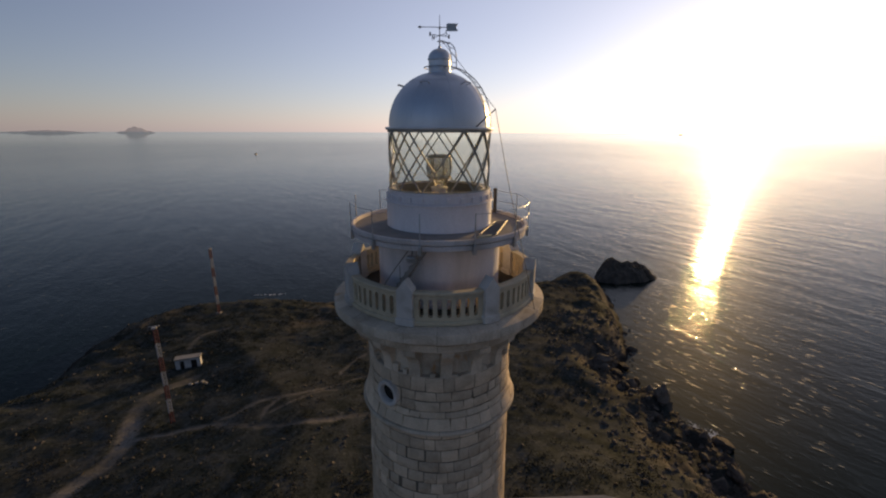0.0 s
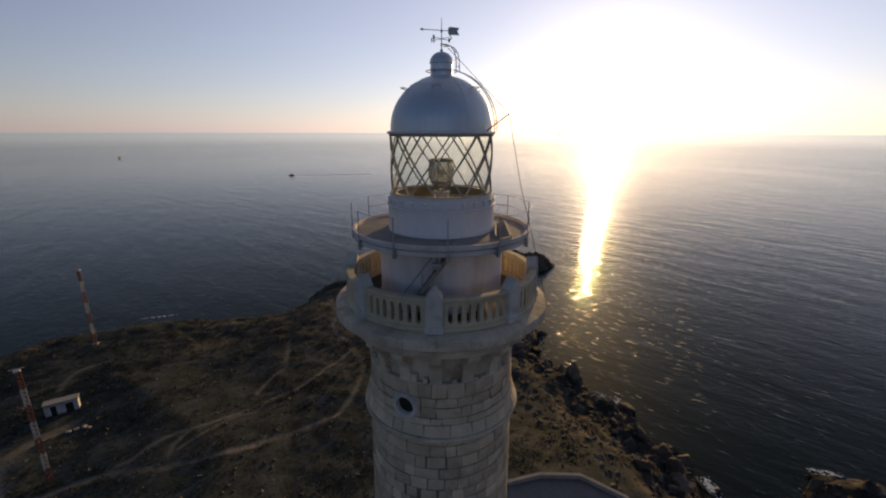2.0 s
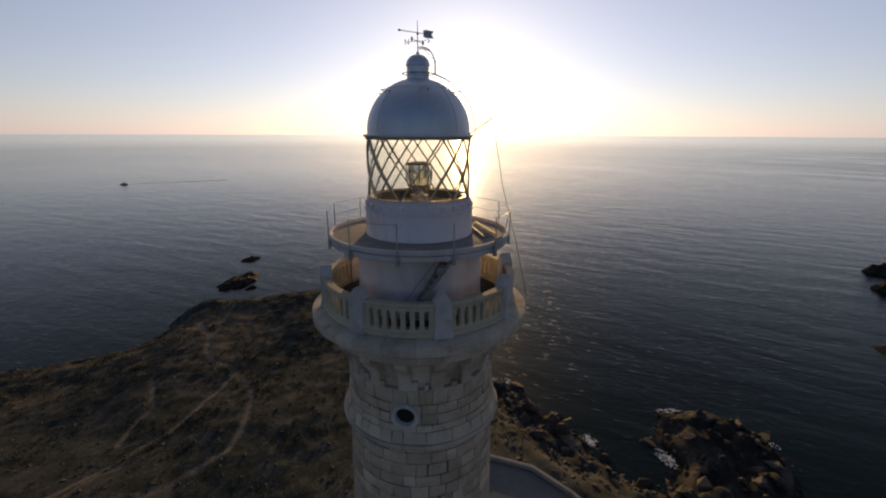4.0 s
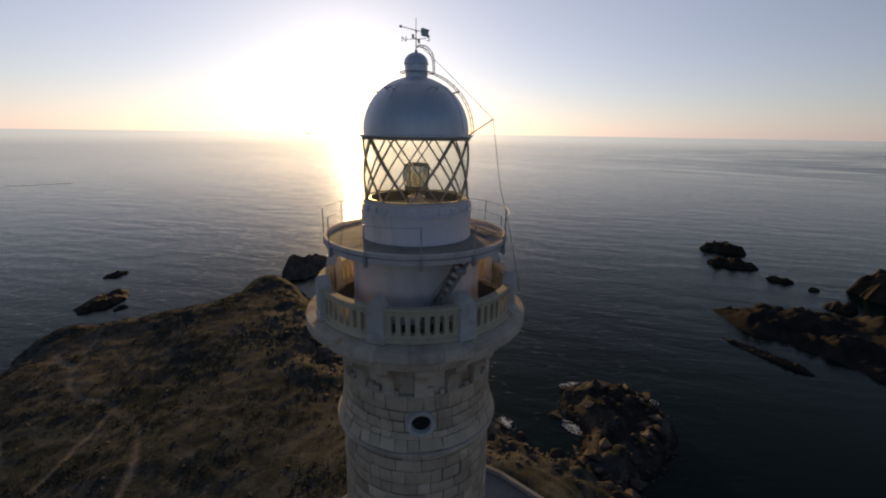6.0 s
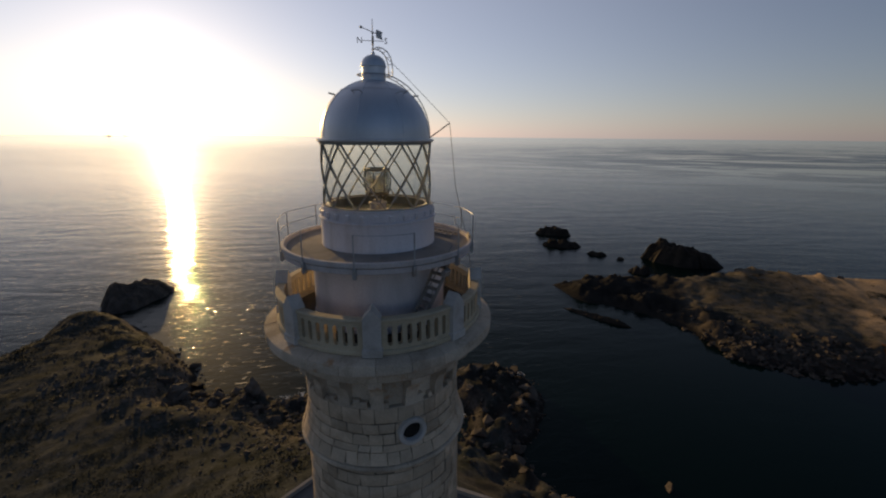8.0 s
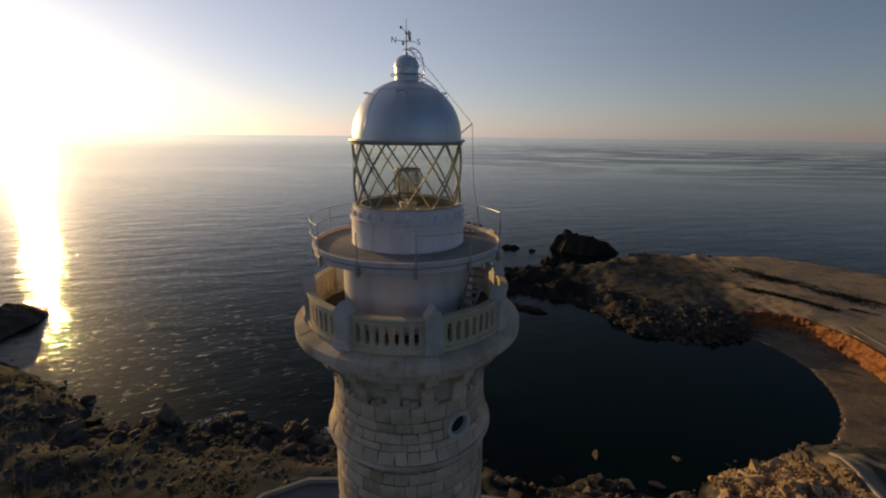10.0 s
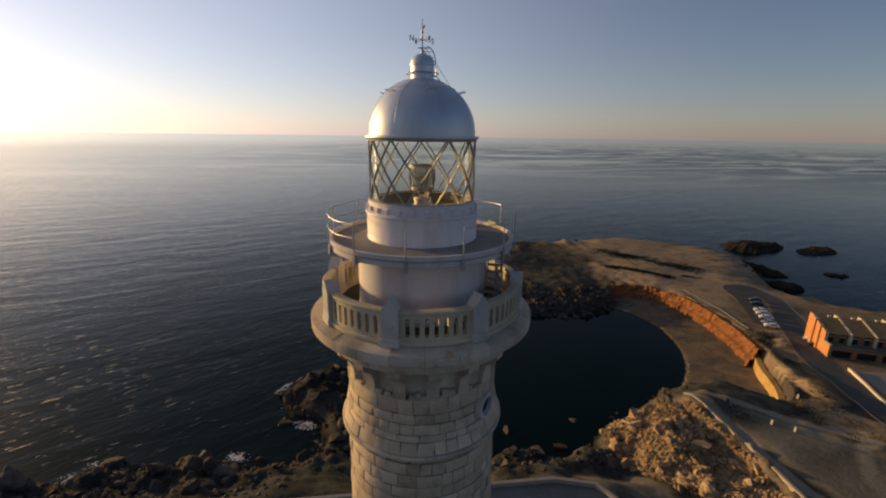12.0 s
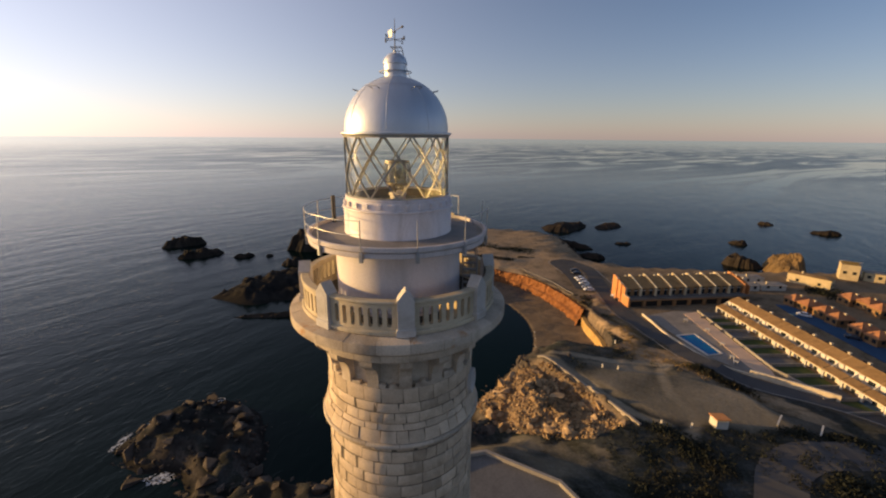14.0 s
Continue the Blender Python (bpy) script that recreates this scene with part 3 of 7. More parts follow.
# ---- the cape: outline of its shore, heights of its plan ----
COAST = spline(
    [(-240, -60), (-190, 10), (-135, 55), (-106, 88), (-109, 114), (-104, 136), (-88, 148), (-66, 151), (-46, 150), (-25, 146), (-14, 154), (-7, 168), (1, 175), (10, 170), (26, 160), (40, 159), (52, 160), (63, 168), (75, 169), (80, 152), (76, 133), (71, 113), (64, 98), (57, 89), (60, 80), (63, 72), (62, 64), (66, 58), (64, 49), (67, 40), (64, 30), (64, 21), (70, 18), (76, 19)]
    + [(79, 26), (85, 30), (91, 31.5), (97.5, 24), (100, 16), (98, 8), (92, 3), (83, 1), (74, 2), (67, 5), (60, -4), (57, -14), (58.5, -24), (57, -32), (58, -40), (64, -46), (69, -54), (74, -62), (79, -77), (86, -85.5), (98, -93.5), (108, -97), (118, -98.5), (129, -96.5), (136, -92), (132, -80), (131.5, -66), (135, -52), (145, -47), (155, -38), (162, -28), (165, -16), (167, -5), (174, 4), (182, 11), (188, 10), (194, 3)]
    + [(200, -5), (208, -27), (217, -52), (238, -78), (236, -110), (240, -150), (205, -196), (172, -190), (150, -178), (135, -170), (118, -176), (104, -196), (86, -220), (60, -262), (20, -300), (-60, -340), (-240, -360), (-420, -250), (-400, -120)],
    True,
    4,
)
BEACH = [(136, -91), (123, -92), (100, -88), (88, -84), (78, -76), (66, -84), (61, -92), (65, -97.5), (69.5, -101), (74.5, -103.8), (79, -105.8), (82.5, -107.8), (86, -110.2), (95, -114), (104, -116), (117, -117.6), (130, -116.8), (144, -112), (150, -104), (149, -95)]
ESPLANADE = [(-34, -36), (24, -36.5), (35, -30), (36.8, -24), (37.2, 18), (36, 25), (32, 30.5), (26, 32.5), (-34, 33)]
LOT = [(61, -68), (57, -74), (48, -84), (39, -95), (28, -101), (14, -97), (12, -88), (21, -77), (33, -71)]
HEIGHTS = [(0, 0, 15.5), (30, 25, 14.5), (30, -30, 14.5), (45, -48, 7), (42, 20, 10), (42, -15, 10), (33, -66, 11), (62, -68, 11), (22, -80, 11), (58, 60, 7), (50, 85, 8), (62, 120, 8), (68, 155, 8.6), (40, 120, 8), (0, 110, 6.5), (0, 60, 9), (-56, 66, 6.5), (-66, 94, 4.8), (-75, 131, 4.2), (-95, 105, 3.2), (-40, 138, 3.2)]
GOLDEN = [(92, -113), (80, -105.5), (66, -101), (58, -101), (58, -106), (70, -112.5), (84, -120), (98, -128), (100, -122)]
GRAVEL_LOT = [(63.7, -69.7), (52, -68.8), (34.9, -68.6), (29.2, -71.4), (20.9, -81), (12.6, -92), (8, -104), (18.6, -102), (29.2, -98), (43.6, -97), (50, -92)]
HEIGHTS += [(140, -70, 4.0), (150, -58, 4.8), (144, -88, 4.0), (160, -75, 6.0), (88, 14, 5), (72, 15, 4), (170, -10, 1.6), (165, -30, 1.6), (182, 6, 1.6), (186, -8, 4.4), (196, -14, 4.0), (184, -30, 2.0), (172, -42, 4.0), (190, -60, 7.5), (215, -120, 7.5), (160, -125, 7.5), (118, -140, 7), (75, -118, 7), (30, -112, 7), (0, -125, 8), (60, -165, 6.5), (20, -200, 6), (-50, -100, 10), (-100, 0, 8), (-200, -150, 8), (10, -90, 11), (40, -98, 10.2), (52, -104, 8)]
TRACKS = [
    [(-64, 43), (-62.7, 50), (-61.4, 55), (-62.5, 62), (-65.6, 68.5), (-67, 75), (-65, 80), (-60.5, 86)],
    [(-61.5, 61), (-54, 62), (-45, 63.5), (-36, 61), (-30, 60), (-22.5, 60.5), (-14, 63), (-6, 66), (-2.5, 68.3), (1.2, 75.8), (3.5, 84), (4.2, 91), (2.6, 99), (0.8, 105.5), (-1.8, 112), (-1.6, 120.5), (0, 129), (-1.5, 138), (-1, 144)],
    [(-46, 64), (-42.5, 66.2), (-37.3, 70.3), (-31, 72.4), (-24, 74.8), (-17, 80), (-12.5, 82.2), (-8, 87.5), (-3.5, 92), (-0.6, 96.5), (2.6, 100.5)],
    [(-5.5, 141), (-2.6, 136.5), (-0.5, 130)],
    [(-15.3, 110.7), (-15.8, 102.5), (-16.5, 95), (-20.5, 87.2), (-22.5, 83)],
    [(-34, 65.5), (-30, 69.5), (-25.5, 72.5), (-20.7, 73.7)],
    [(-66, 117.5), (-70.5, 113.5), (-72, 108), (-71, 103)],
    [(-34, 71), (-35.2, 67.5), (-35.6, 63)],
    [(11, 153), (8, 146), (3.2, 134), (0, 129)],
]


def coast_inside(px, py):
    d = line_distance(px, py, COAST, True)
    return np.where(inside(px, py, COAST), d, -d)


def plan_height(px, py):
    top, den = np.zeros(px.shape), np.zeros(px.shape)
    for x, y, h in HEIGHTS:
        w = 1.0 / (((px - x) ** 2 + (py - y) ** 2) + 60.0) ** 1.6
        top += w * h
        den += w
    return top / den


def smooth01(t):
    t = np.clip(t, 0, 1)
    return t * t * (3 - 2 * t)


def land_height(px, py):
    """Height of the ground and the share of bare soil, sand, track and rock darkened as wet or shaded."""
    d = coast_inside(px, py) + 2.2 * fbm(px, py, 14, 4) + 1.0 * fbm(px + 70, py, 4.5, 3)
    h = plan_height(px, py)
    ruggedness = smooth01(1 - (d - 4) / 26)
    ragged = fbm(px, py, 11, 5, 0.55, True)
    crag = fbm(px + 300, py + 90, 5.0, 4, 0.6)
    east = smooth01((px - 35) / 25) * smooth01((80 - np.abs(py - 20)) / 20)
    cliff = 4.5 + 3.5 * fbm(px - 60, py + 20, 40, 2)
    head = smooth01((px - 118) / 15)
    cliff = cliff * (1 - head) + 6.0 * head
    rise = smooth01(d / np.maximum(cliff, 1.5))
    slope = 0.45 + 0.55 * smooth01(d / (14 + 26 * east))
    slope = slope * (1 - head) + head * (0.5 + 0.5 * smooth01(d / 18))
    z = h * rise * slope
    z = z + ruggedness * rise * (1.6 * ragged + 1.2 * crag) * (0.55 + 1.1 * east) + 0.5 * fbm(px, py, 22, 4) * rise + (0.22 * fbm(px, py, 4.2, 3) + 0.17 * fbm(px + 44, py - 9, 2.1, 2)) * rise
    spit = smooth01((px - 130) / 8) * smooth01((py + 58) / 10)
    z = z + rise * smooth01(d / 5) * spit * (1.5 * fbm(px + 5, py - 12, 21, 4, 0.5, True) + 0.5 * fbm(px, py + 33, 5, 4, 0.6))
    z = z + rise * head * ruggedness * (1.1 * crag + 1.3 * ragged)
    z = z + rise * head * smooth01((-py - 30) / 15) * (0.15 * fbm(px + 11, py, 7, 4) + 0.06 * fbm(px, py + 8, 2.6, 2))
    near_rock = smooth01((px - 68) / 5) * smooth01((110 - px) / 5) * smooth01((32 - np.abs(py - 12)) / 6)
    z = z + rise * near_rock * (1.5 * fbm(px + 3, py - 8, 4.2, 4, 0.6, True) + 0.7 * fbm(px, py, 2.2, 2))
    z = np.where(d < 0, np.maximum(-2.5, d * 0.6), np.maximum(z, 0.12 * d - 0.1))
    b = inside(px, py, BEACH)
    dc = coast_inside(px, py)
    sandy = 0.15 + 0.07 * np.maximum(dc, -2) + 0.12 * fbm(px, py, 9, 3)
    z = np.where(b, np.where(dc < 0, np.minimum(sandy, -0.2), sandy), z)
    e = line_distance(px, py, ESPLANADE, True)
    ie = inside(px, py, ESPLANADE)
    z = np.where(ie, 15.5, z * smooth01(e / 4 + 0.2) + np.minimum(z, 13.0) * (1 - smooth01(e / 4 + 0.2)))
    il = inside(px, py, LOT)
    el = line_distance(px, py, LOT, True)
    flat = np.where(il, smooth01(el / 3), 0)
    z = z * (1 - flat) + 11.0 * flat
    town = smooth01((-(py + 106) - 0.10 * np.abs(px - 70)) / 8) * smooth01((150 - px) / 20) * (1 - b)
    z = z * (1 - town) + (7.0 + 0.1 * fbm(px, py, 30, 2)) * town
    z = np.where(dc < 3, np.minimum(z, np.maximum(dc * 2.2, -2.5) + 1.0), z)
    bare = smooth01((px - 120) / 30) * smooth01((-py - 35) / 9) * (0.16 + 0.84 * smooth01((-py - 88) / 18)) * np.clip(0.78 + 1.2 * fbm(px, py, 18, 4) + 0.8 * fbm(px, py + 61, 5, 4), 0.1, 1)
    bare = np.maximum(bare, 0.95 * smooth01((px - 112) / 10) * smooth01((-py - 100) / 12) * np.clip(0.9 + 0.5 * fbm(px, py, 15, 3), 0.4, 1))
    bare = np.maximum(bare, 0.16 * smooth01((fbm(px, py, 34, 4) - 0.1) * 4) * smooth01((py - 90) / 30) * (px < 20))
    ir = inside(px, py, [(63, -67), (69, -61), (68, -53), (62, -47), (51, -46), (42, -49), (34, -57), (33, -66), (46, -68)])
    rim = ir * smooth01((line_distance(px, py, [(66, -68), (52, -68.3), (40, -68.5), (33, -69)], False) - 1.6) / 1.2) * (1 - smooth01((py + 62) / 8))
    z = z - 2.4 * rim * smooth01(z / 4)
    heap = ir * smooth01(e / 8)
    z = z + heap * (1.7 * fbm(px + 9, py, 6.5, 4, 0.6, True) + 0.7 * fbm(px, py + 40, 2.4, 3))
    bare = np.clip(np.maximum(np.maximum(bare, 0.55 * town), 0.45 * ir), 0, 1)
    track = np.zeros(px.shape)
    for k, line in enumerate(TRACKS):
        w = (1.3, 0.2, 0.10, 0.2, 0.0, 0.0, 0.3, 0.05, 0.1)[k]
        q = line_distance(px + 1.1 * fbm(px, py, 8, 3), py + 1.1 * fbm(py, px, 8, 3), spline(line), False)
        worn = np.clip(0.8 + 1.1 * fbm(px + 31 * k, py, 9, 3), 0.4, 1)
        track = np.maximum(track, worn * (1 - smooth01((q - w) / 0.7)) * (1.0 if k < 2 else 0.8))
    z = z - 0.15 * track
    ig = inside(px, py, GRAVEL_LOT)
    eg = line_distance(px, py, GRAVEL_LOT, True)
    gravel = np.where(ig, smooth01((eg - 0.3 + 3 * fbm(px, py, 12, 3)) / 2.5), 0) * np.clip(0.7 + 1.1 * fbm(px, py + 17, 14, 4), 0.1, 0.8)
    for w, line in ((0.9, [(63, -68.6), (52, -68.9), (42, -69.2), (34, -69.4), (29, -71.5)]), (1.1, [(63, -71.5), (57, -80), (49.7, -92), (45, -96)]), (0.9, [(45, -96), (43, -91), (37.6, -84.5), (32.3, -81), (26.5, -78), (24, -72)])):
        q = line_distance(px + fbm(px, py, 6, 2), py + fbm(py, px, 6, 2), spline(line), False)
        gravel = np.maximum(gravel, 1 - smooth01((q - w) / 0.8))
    scree = inside(px, py, [(25, -38), (36, -33), (44, -30), (50, -38), (46, -45), (38, -52), (30, -56), (24, -50)])
    gravel = np.maximum(gravel, scree * np.clip(0.30 + 0.7 * fbm(px, py + 5, 5, 4), 0, 0.6))
    golden = inside(px, py, GOLDEN)
    verge = inside(px, py, [(66, -72), (61, -93), (62, -100), (50, -108), (40, -105.5), (26, -110), (14, -108), (8, -104), (18, -101), (30, -97), (44, -97), (52, -90)])
    bare = np.maximum(bare, verge * np.clip(0.5 + 0.9 * fbm(px + 8, py, 7, 3), 0.1, 0.9))
    rocky = smooth01((px - 38) / 8) * smooth01((80 - px) / 6) * smooth01((py - 16) / 10) * smooth01((125 - py) / 20)
    bare = np.maximum(bare, rocky * np.clip(0.03 + 0.4 * fbm(px, py, 8, 4), 0, 0.2))
    z = z + golden * smooth01(line_distance(px, py, GOLDEN, True) / 2.5) * (0.7 + 1.5 * fbm(px, py + 3, 6, 3))
    bare = np.maximum(bare, golden * np.clip(0.75 + 0.9 * fbm(px, py, 6, 3), 0, 1))
    # wet band just above the waterline
    wet_shade = (1 - smooth01((z - 0.5 - 0.6 * crag) / 1.2)) * (1 - b)
    # darker patches over the near rock
    wet_shade = np.maximum(wet_shade, near_rock * np.clip(0.62 + 0.9 * fbm(px, py, 3.5, 3), 0.1, 1))
    # shade of the headland's western cliff, painted as darker ground
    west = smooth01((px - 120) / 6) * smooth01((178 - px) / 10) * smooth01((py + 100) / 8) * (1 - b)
    wet_shade = np.maximum(wet_shade, 0.62 * west * (1 - smooth01((dc - 13 + 5 * fbm(px, py, 9, 3)) / 5)))
    # shade of the spit turned from the sun, painted the same way
    wet_shade = np.maximum(wet_shade, smooth01((px - 132) / 6) * smooth01((py + 46) / 6) * np.clip(0.95 + 0.4 * fbm(px, py, 7, 3), 0.6, 1))
    # darker rock mixed into the eastern slope
    wet_shade = np.maximum(wet_shade, smooth01((px - 42) / 6) * smooth01((66 - np.abs(py - 22)) / 12) * smooth01((74 - px) / 4) * np.clip(0.42 + 0.8 * fbm(px + 7, py, 6, 3), 0, 0.75))
    return z, bare, b.astype(float), track, wet_shade, gravel


def axis(lo, hi, f0, f1, fine, coarse):
    a = list(np.arange(f0, f1, fine))
    s, q = fine, f1
    while q < hi:
        a.append(q)
        s = min(coarse, s * 1.12)
        q += s
    a.append(hi)
    s, q, left = fine, f0, []
    while True:
        s = min(coarse, s * 1.12)
        q -= s
        if q < lo:
            break
        left.append(q)
    return np.array([lo] + left[::-1] + a)


def build_ground():
    xs, ys = axis(-430, 260, -112, 190, 0.85, 9.0), axis(-365, 182, -112, 176, 0.8, 7.0)
    px, py = np.meshgrid(xs, ys)
    z, bare, sand, track, wet_shade, gravel = land_height(px, py)
    ny, nx = px.shape
    keep = z > -1.2
    idx = -np.ones(px.shape, int)
    q = keep[:-1, :-1] | keep[1:, :-1] | keep[:-1, 1:] | keep[1:, 1:]
    used = np.zeros(px.shape, bool)
    used[:-1, :-1] |= q
    used[1:, :-1] |= q
    used[:-1, 1:] |= q
    used[1:, 1:] |= q
    idx[used] = np.arange(used.sum())
    verts = np.c_[px[used], py[used], z[used]]
    faces = np.stack([idx[:-1, :-1][q], idx[:-1, 1:][q], idx[1:, 1:][q], idx[1:, :-1][q]], 1)
    me = bpy.data.meshes.new("ground")
    me.from_pydata(verts.tolist(), [], faces.tolist())
    me.materials.append(GROUND)
    for name, val in (("bare", bare), ("sand", sand), ("track", track), ("wet_shade", wet_shade), ("gravel", gravel)):
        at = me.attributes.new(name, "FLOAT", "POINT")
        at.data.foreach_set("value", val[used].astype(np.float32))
    me.shade_smooth()
    me.update()
    tagged(new("ground", me), "rocky scrub-covered cape with bare tracks and cliffs", "ground", kind="structure")


build_ground()


def ground_z(x, y):
    return float(land_height(np.array([[float(x)]]), np.array([[float(y)]]))[0][0, 0])


def rock_mass(name, cx, cy, rx, ry, turn, h, seed, mat, label, rough=1.0, n=110, m=26):
    """A bare rock in the sea: broken crests and ledges on a ragged foot under water."""
    t = np.linspace(0, TAU, n, endpoint=False)[None, :]
    s = np.linspace(0, 1, m + 1)[:, None]
    c, w = np.cos(t), np.sin(t)
    edge = 1 + 0.42 * fbm(c * 2 + seed * 3.1, w * 2 + seed, 1.3, 5, 0.6)
    x, y = rx * (1 - s) * edge * c, ry * (1 - s) * edge * w
    size = (rx * ry) ** 0.5
    crest = fbm(x + seed * 31, y + seed * 17, 0.75 * size, 5, 0.55, True)
    block = fbm(x - seed * 11, y + seed * 7, 0.28 * size + 0.6, 3)
    block = np.round(block * 3.0) / 3.0
    lean = 1 + 0.45 * np.cos(t - seed * 2.4) * (1 - s)
    rise = smooth01(s * 2.6)
    z = h * rise * lean * (0.50 + 0.30 * s + 0.55 * rough * crest) + h * 0.22 * rough * block * rise + 0.35 * fbm(x, y, 1.3, 3) * rise - 1.0 * (1 - smooth01(s * 7))
    verts = np.stack([x + 0 * z, y + 0 * z, z], 2).reshape(-1, 3).tolist()
    faces = []
    for j in range(m):
        for i in range(n):
            i2 = (i + 1) % n
            faces.append((j * n + i, j * n + i2, (j + 1) * n + i2, (j + 1) * n + i))
    return tagged(link(name, (verts, faces), mat, loc=pose(cx, cy, 0, 0, 0, turn)), label, "rock", "rocks in the sea")


ISLETS = [
    (99, 176, 19, 11.5, 22, 6.0, 27, "big dark brown skerry off the cape in the sun's glitter"),
    (19, 199, 13, 7.5, 42, 1.9, 2, "long low dark skerry awash beside the cape"),
    (22, 185.5, 3, 1.6, 20, 0.9, 19, "small dark rock awash beside a long skerry"),
    (31, 234, 6.5, 3.0, 10, 1.4, 3, "small low dark skerry awash"),
    (296, 25, 14, 7, 95, 5.5, 4, "dark rocky islet with two humps in open water"),
    (262, 15, 14, 5.5, 100, 3.6, 5, "dark rocky islet beside a larger one"),
    (249, -6.5, 6.5, 3, 80, 1.9, 6, "low dark rock awash"),
    (243, -20, 2.4, 1.6, 80, 1.2, 18, "tiny dark rock awash"),
    (221, -28.5, 6, 4, 80, 3.0, 7, "small dark rock off the point"),
    (252, -52, 22, 12, 75, 9.0, 8, "tall dark rock stack off the headland"),
    (226, -236, 14, 27, 14, 3.6, 9, "dark rock reef behind the headland"),
    (211, -268, 8, 17, 12, 2.2, 10, "long low reef behind the headland"),
    (180, -197, 15, 4, 22, 3.0, 21, "dark broken rocks at the foot of the headland"),
    (154, -188, 8, 4, 25, 2.6, 22, "dark broken rocks below the turning place"),
    (152, -9, 13, 1.9, 68, 1.3, 17, "long low dark reef awash beside the spit"),
    (168, -232, 6, 3, 60, 1.2, 11, "low rock awash off the inner shore"),
    (132, -302, 6, 4, 30, 2.5, 12, "small dark rock in the far bay"),
    (103, -250, 9, 7, 20, 6.0, 16, "dark rock beside the ochre islet"),
    (158, -395, 6, 4, 30, 2.0, 13, "small far rock in the bay"),
    (118, -395, 10, 5, 30, 2.5, 14, "far low reef in the bay"),
    (86, -257, 17, 11, -60, 9.5, 15, "rounded ochre rock islet close behind the houses"),
]
for x, y, rx, ry, tr, h, seed, text in ISLETS:
    rock_mass("rock_islet", x, y, rx, ry, tr, h, seed, OCHRE_ROCK if seed == 15 else ROCK if seed == 27 else WETROCK, text, 0.6 if seed in (15, 16) else 1.0)

# far land on the horizon, its haze painted into the material
def far_island(deg, dist, width, height, label, seed):
    n, v, f = 40, [], []
    base = 45.0 * max(0.0, (dist - 1600) / 3330) ** 2 - 3
    for i in range(n + 1):
        s = i / n * 2 - 1
        hgt = height * max(0.02, (1 - abs(s)) ** 1.15) * (0.75 + 0.5 * float(fbm(np.array(s * 4 + seed), np.array(seed * 1.0), 1.0, 4)))
        for dy, zz in ((-60, 0), (0, hgt), (60, 0)):
            v.append((dy, s * width / 2, zz))
    for i in range(n):
        f += [(i * 3 + k, i * 3 + k + 1, i * 3 + k + 4, i * 3 + k + 3) for k in (0, 1)]
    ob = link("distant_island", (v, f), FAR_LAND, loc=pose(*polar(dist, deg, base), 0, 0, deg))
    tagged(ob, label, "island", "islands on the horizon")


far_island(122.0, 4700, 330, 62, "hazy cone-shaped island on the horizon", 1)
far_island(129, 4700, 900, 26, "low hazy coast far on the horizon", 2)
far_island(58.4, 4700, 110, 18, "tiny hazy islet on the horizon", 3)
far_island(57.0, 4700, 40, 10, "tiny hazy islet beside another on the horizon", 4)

# ---- the lighthouse ----
lighthouse = thing("lighthouse", "tall pale stone lighthouse with a silver dome", "lighthouse")
BASE_Z = 15.9


def shaft_radius(z):
    return 3.07 + (56.0 - z) * 0.012 if z < 57.8 else 3.0


WIN_AZ, WIN_Z = 227.5, 58.92


def shaft_core():
    """The mortar core behind the blocks, open behind the round window and set back under the cornice."""
    prof = [(shaft_radius(z) - 0.03, z) for z in (BASE_Z, 30, 45, 57.6)] + [(3.17, 57.7), (3.08, 58.1), (3.0, 58.45), (2.965, 59.40), (2.965, 59.93), (2.72, 59.95), (2.72, 61.5)]
    v, f = lathe(prof, 72, radians(WIN_AZ), radians(WIN_AZ) + TAU)
    keep = []
    for q in f:
        c = sum((Vector(v[i]) for i in q), Vector()) / len(q)
        off = (math.degrees(math.atan2(c.y, c.x)) - WIN_AZ + 180) % 360 - 180
        if not (abs(off) < 8 and 58.46 < c.z < 59.39):
            keep.append(q)
    return v, keep


shaft = link("shaft", shaft_core(), MORTAR, lighthouse, "round shaft of pale ashlar stone", True)
# a thin bead where the flared wall ends
prof = [(3.04, 57.60), (3.20, 57.61), (3.27, 57.635), (3.305, 57.69), (3.305, 57.75), (3.27, 57.80), (3.20, 57.82), (3.04, 57.82)]
ring = link("ring_moulding", lathe([(3.0, 57.61), (3.25, 57.65), (3.27, 57.72), (3.25, 57.79), (3.0, 57.81)], 96), MORTAR, lighthouse, "projecting bead of moulded stones", True)


def ring_stone(half):
    v, f = lathe(prof, 8, radians(-half), radians(half))
    f.append(tuple(j * 9 for j in range(len(prof)))[::-1])
    f.append(tuple(j * 9 + 8 for j in range(len(prof))))
    return v, f


first = None
for k in range(16):
    m = pose(0, 0, 0.003 * (k % 3 - 1), 0, 0, 22.5 * k + 9)
    if first is None:
        first = link("ring_stone", ring_stone(11.12), CORNICE, ring, "", True, m)
    else:
        again(first, "ring_stone", m, ring)


# corbels under the balcony
corbel_prof = [(2.70, 59.95), (3.005, 59.95), (3.01, 60.25), (3.05, 60.5), (3.13, 60.7), (3.26, 60.86), (3.42, 60.95), (3.52, 61.06), (3.54, 61.16), (3.54, 61.32), (2.70, 61.32)]


def corbel_shape(width):
    v, n = [], len(corbel_prof)
    for s in (-1, 1):
        v += [(r, s * width / 2, z) for r, z in corbel_prof]
    f = [tuple(range(n)), tuple(range(2 * n - 1, n - 1, -1))] + [(i, n + i, n + (i + 1) % n, (i + 1) % n) for i in range(n)]
    return v, f


first = None
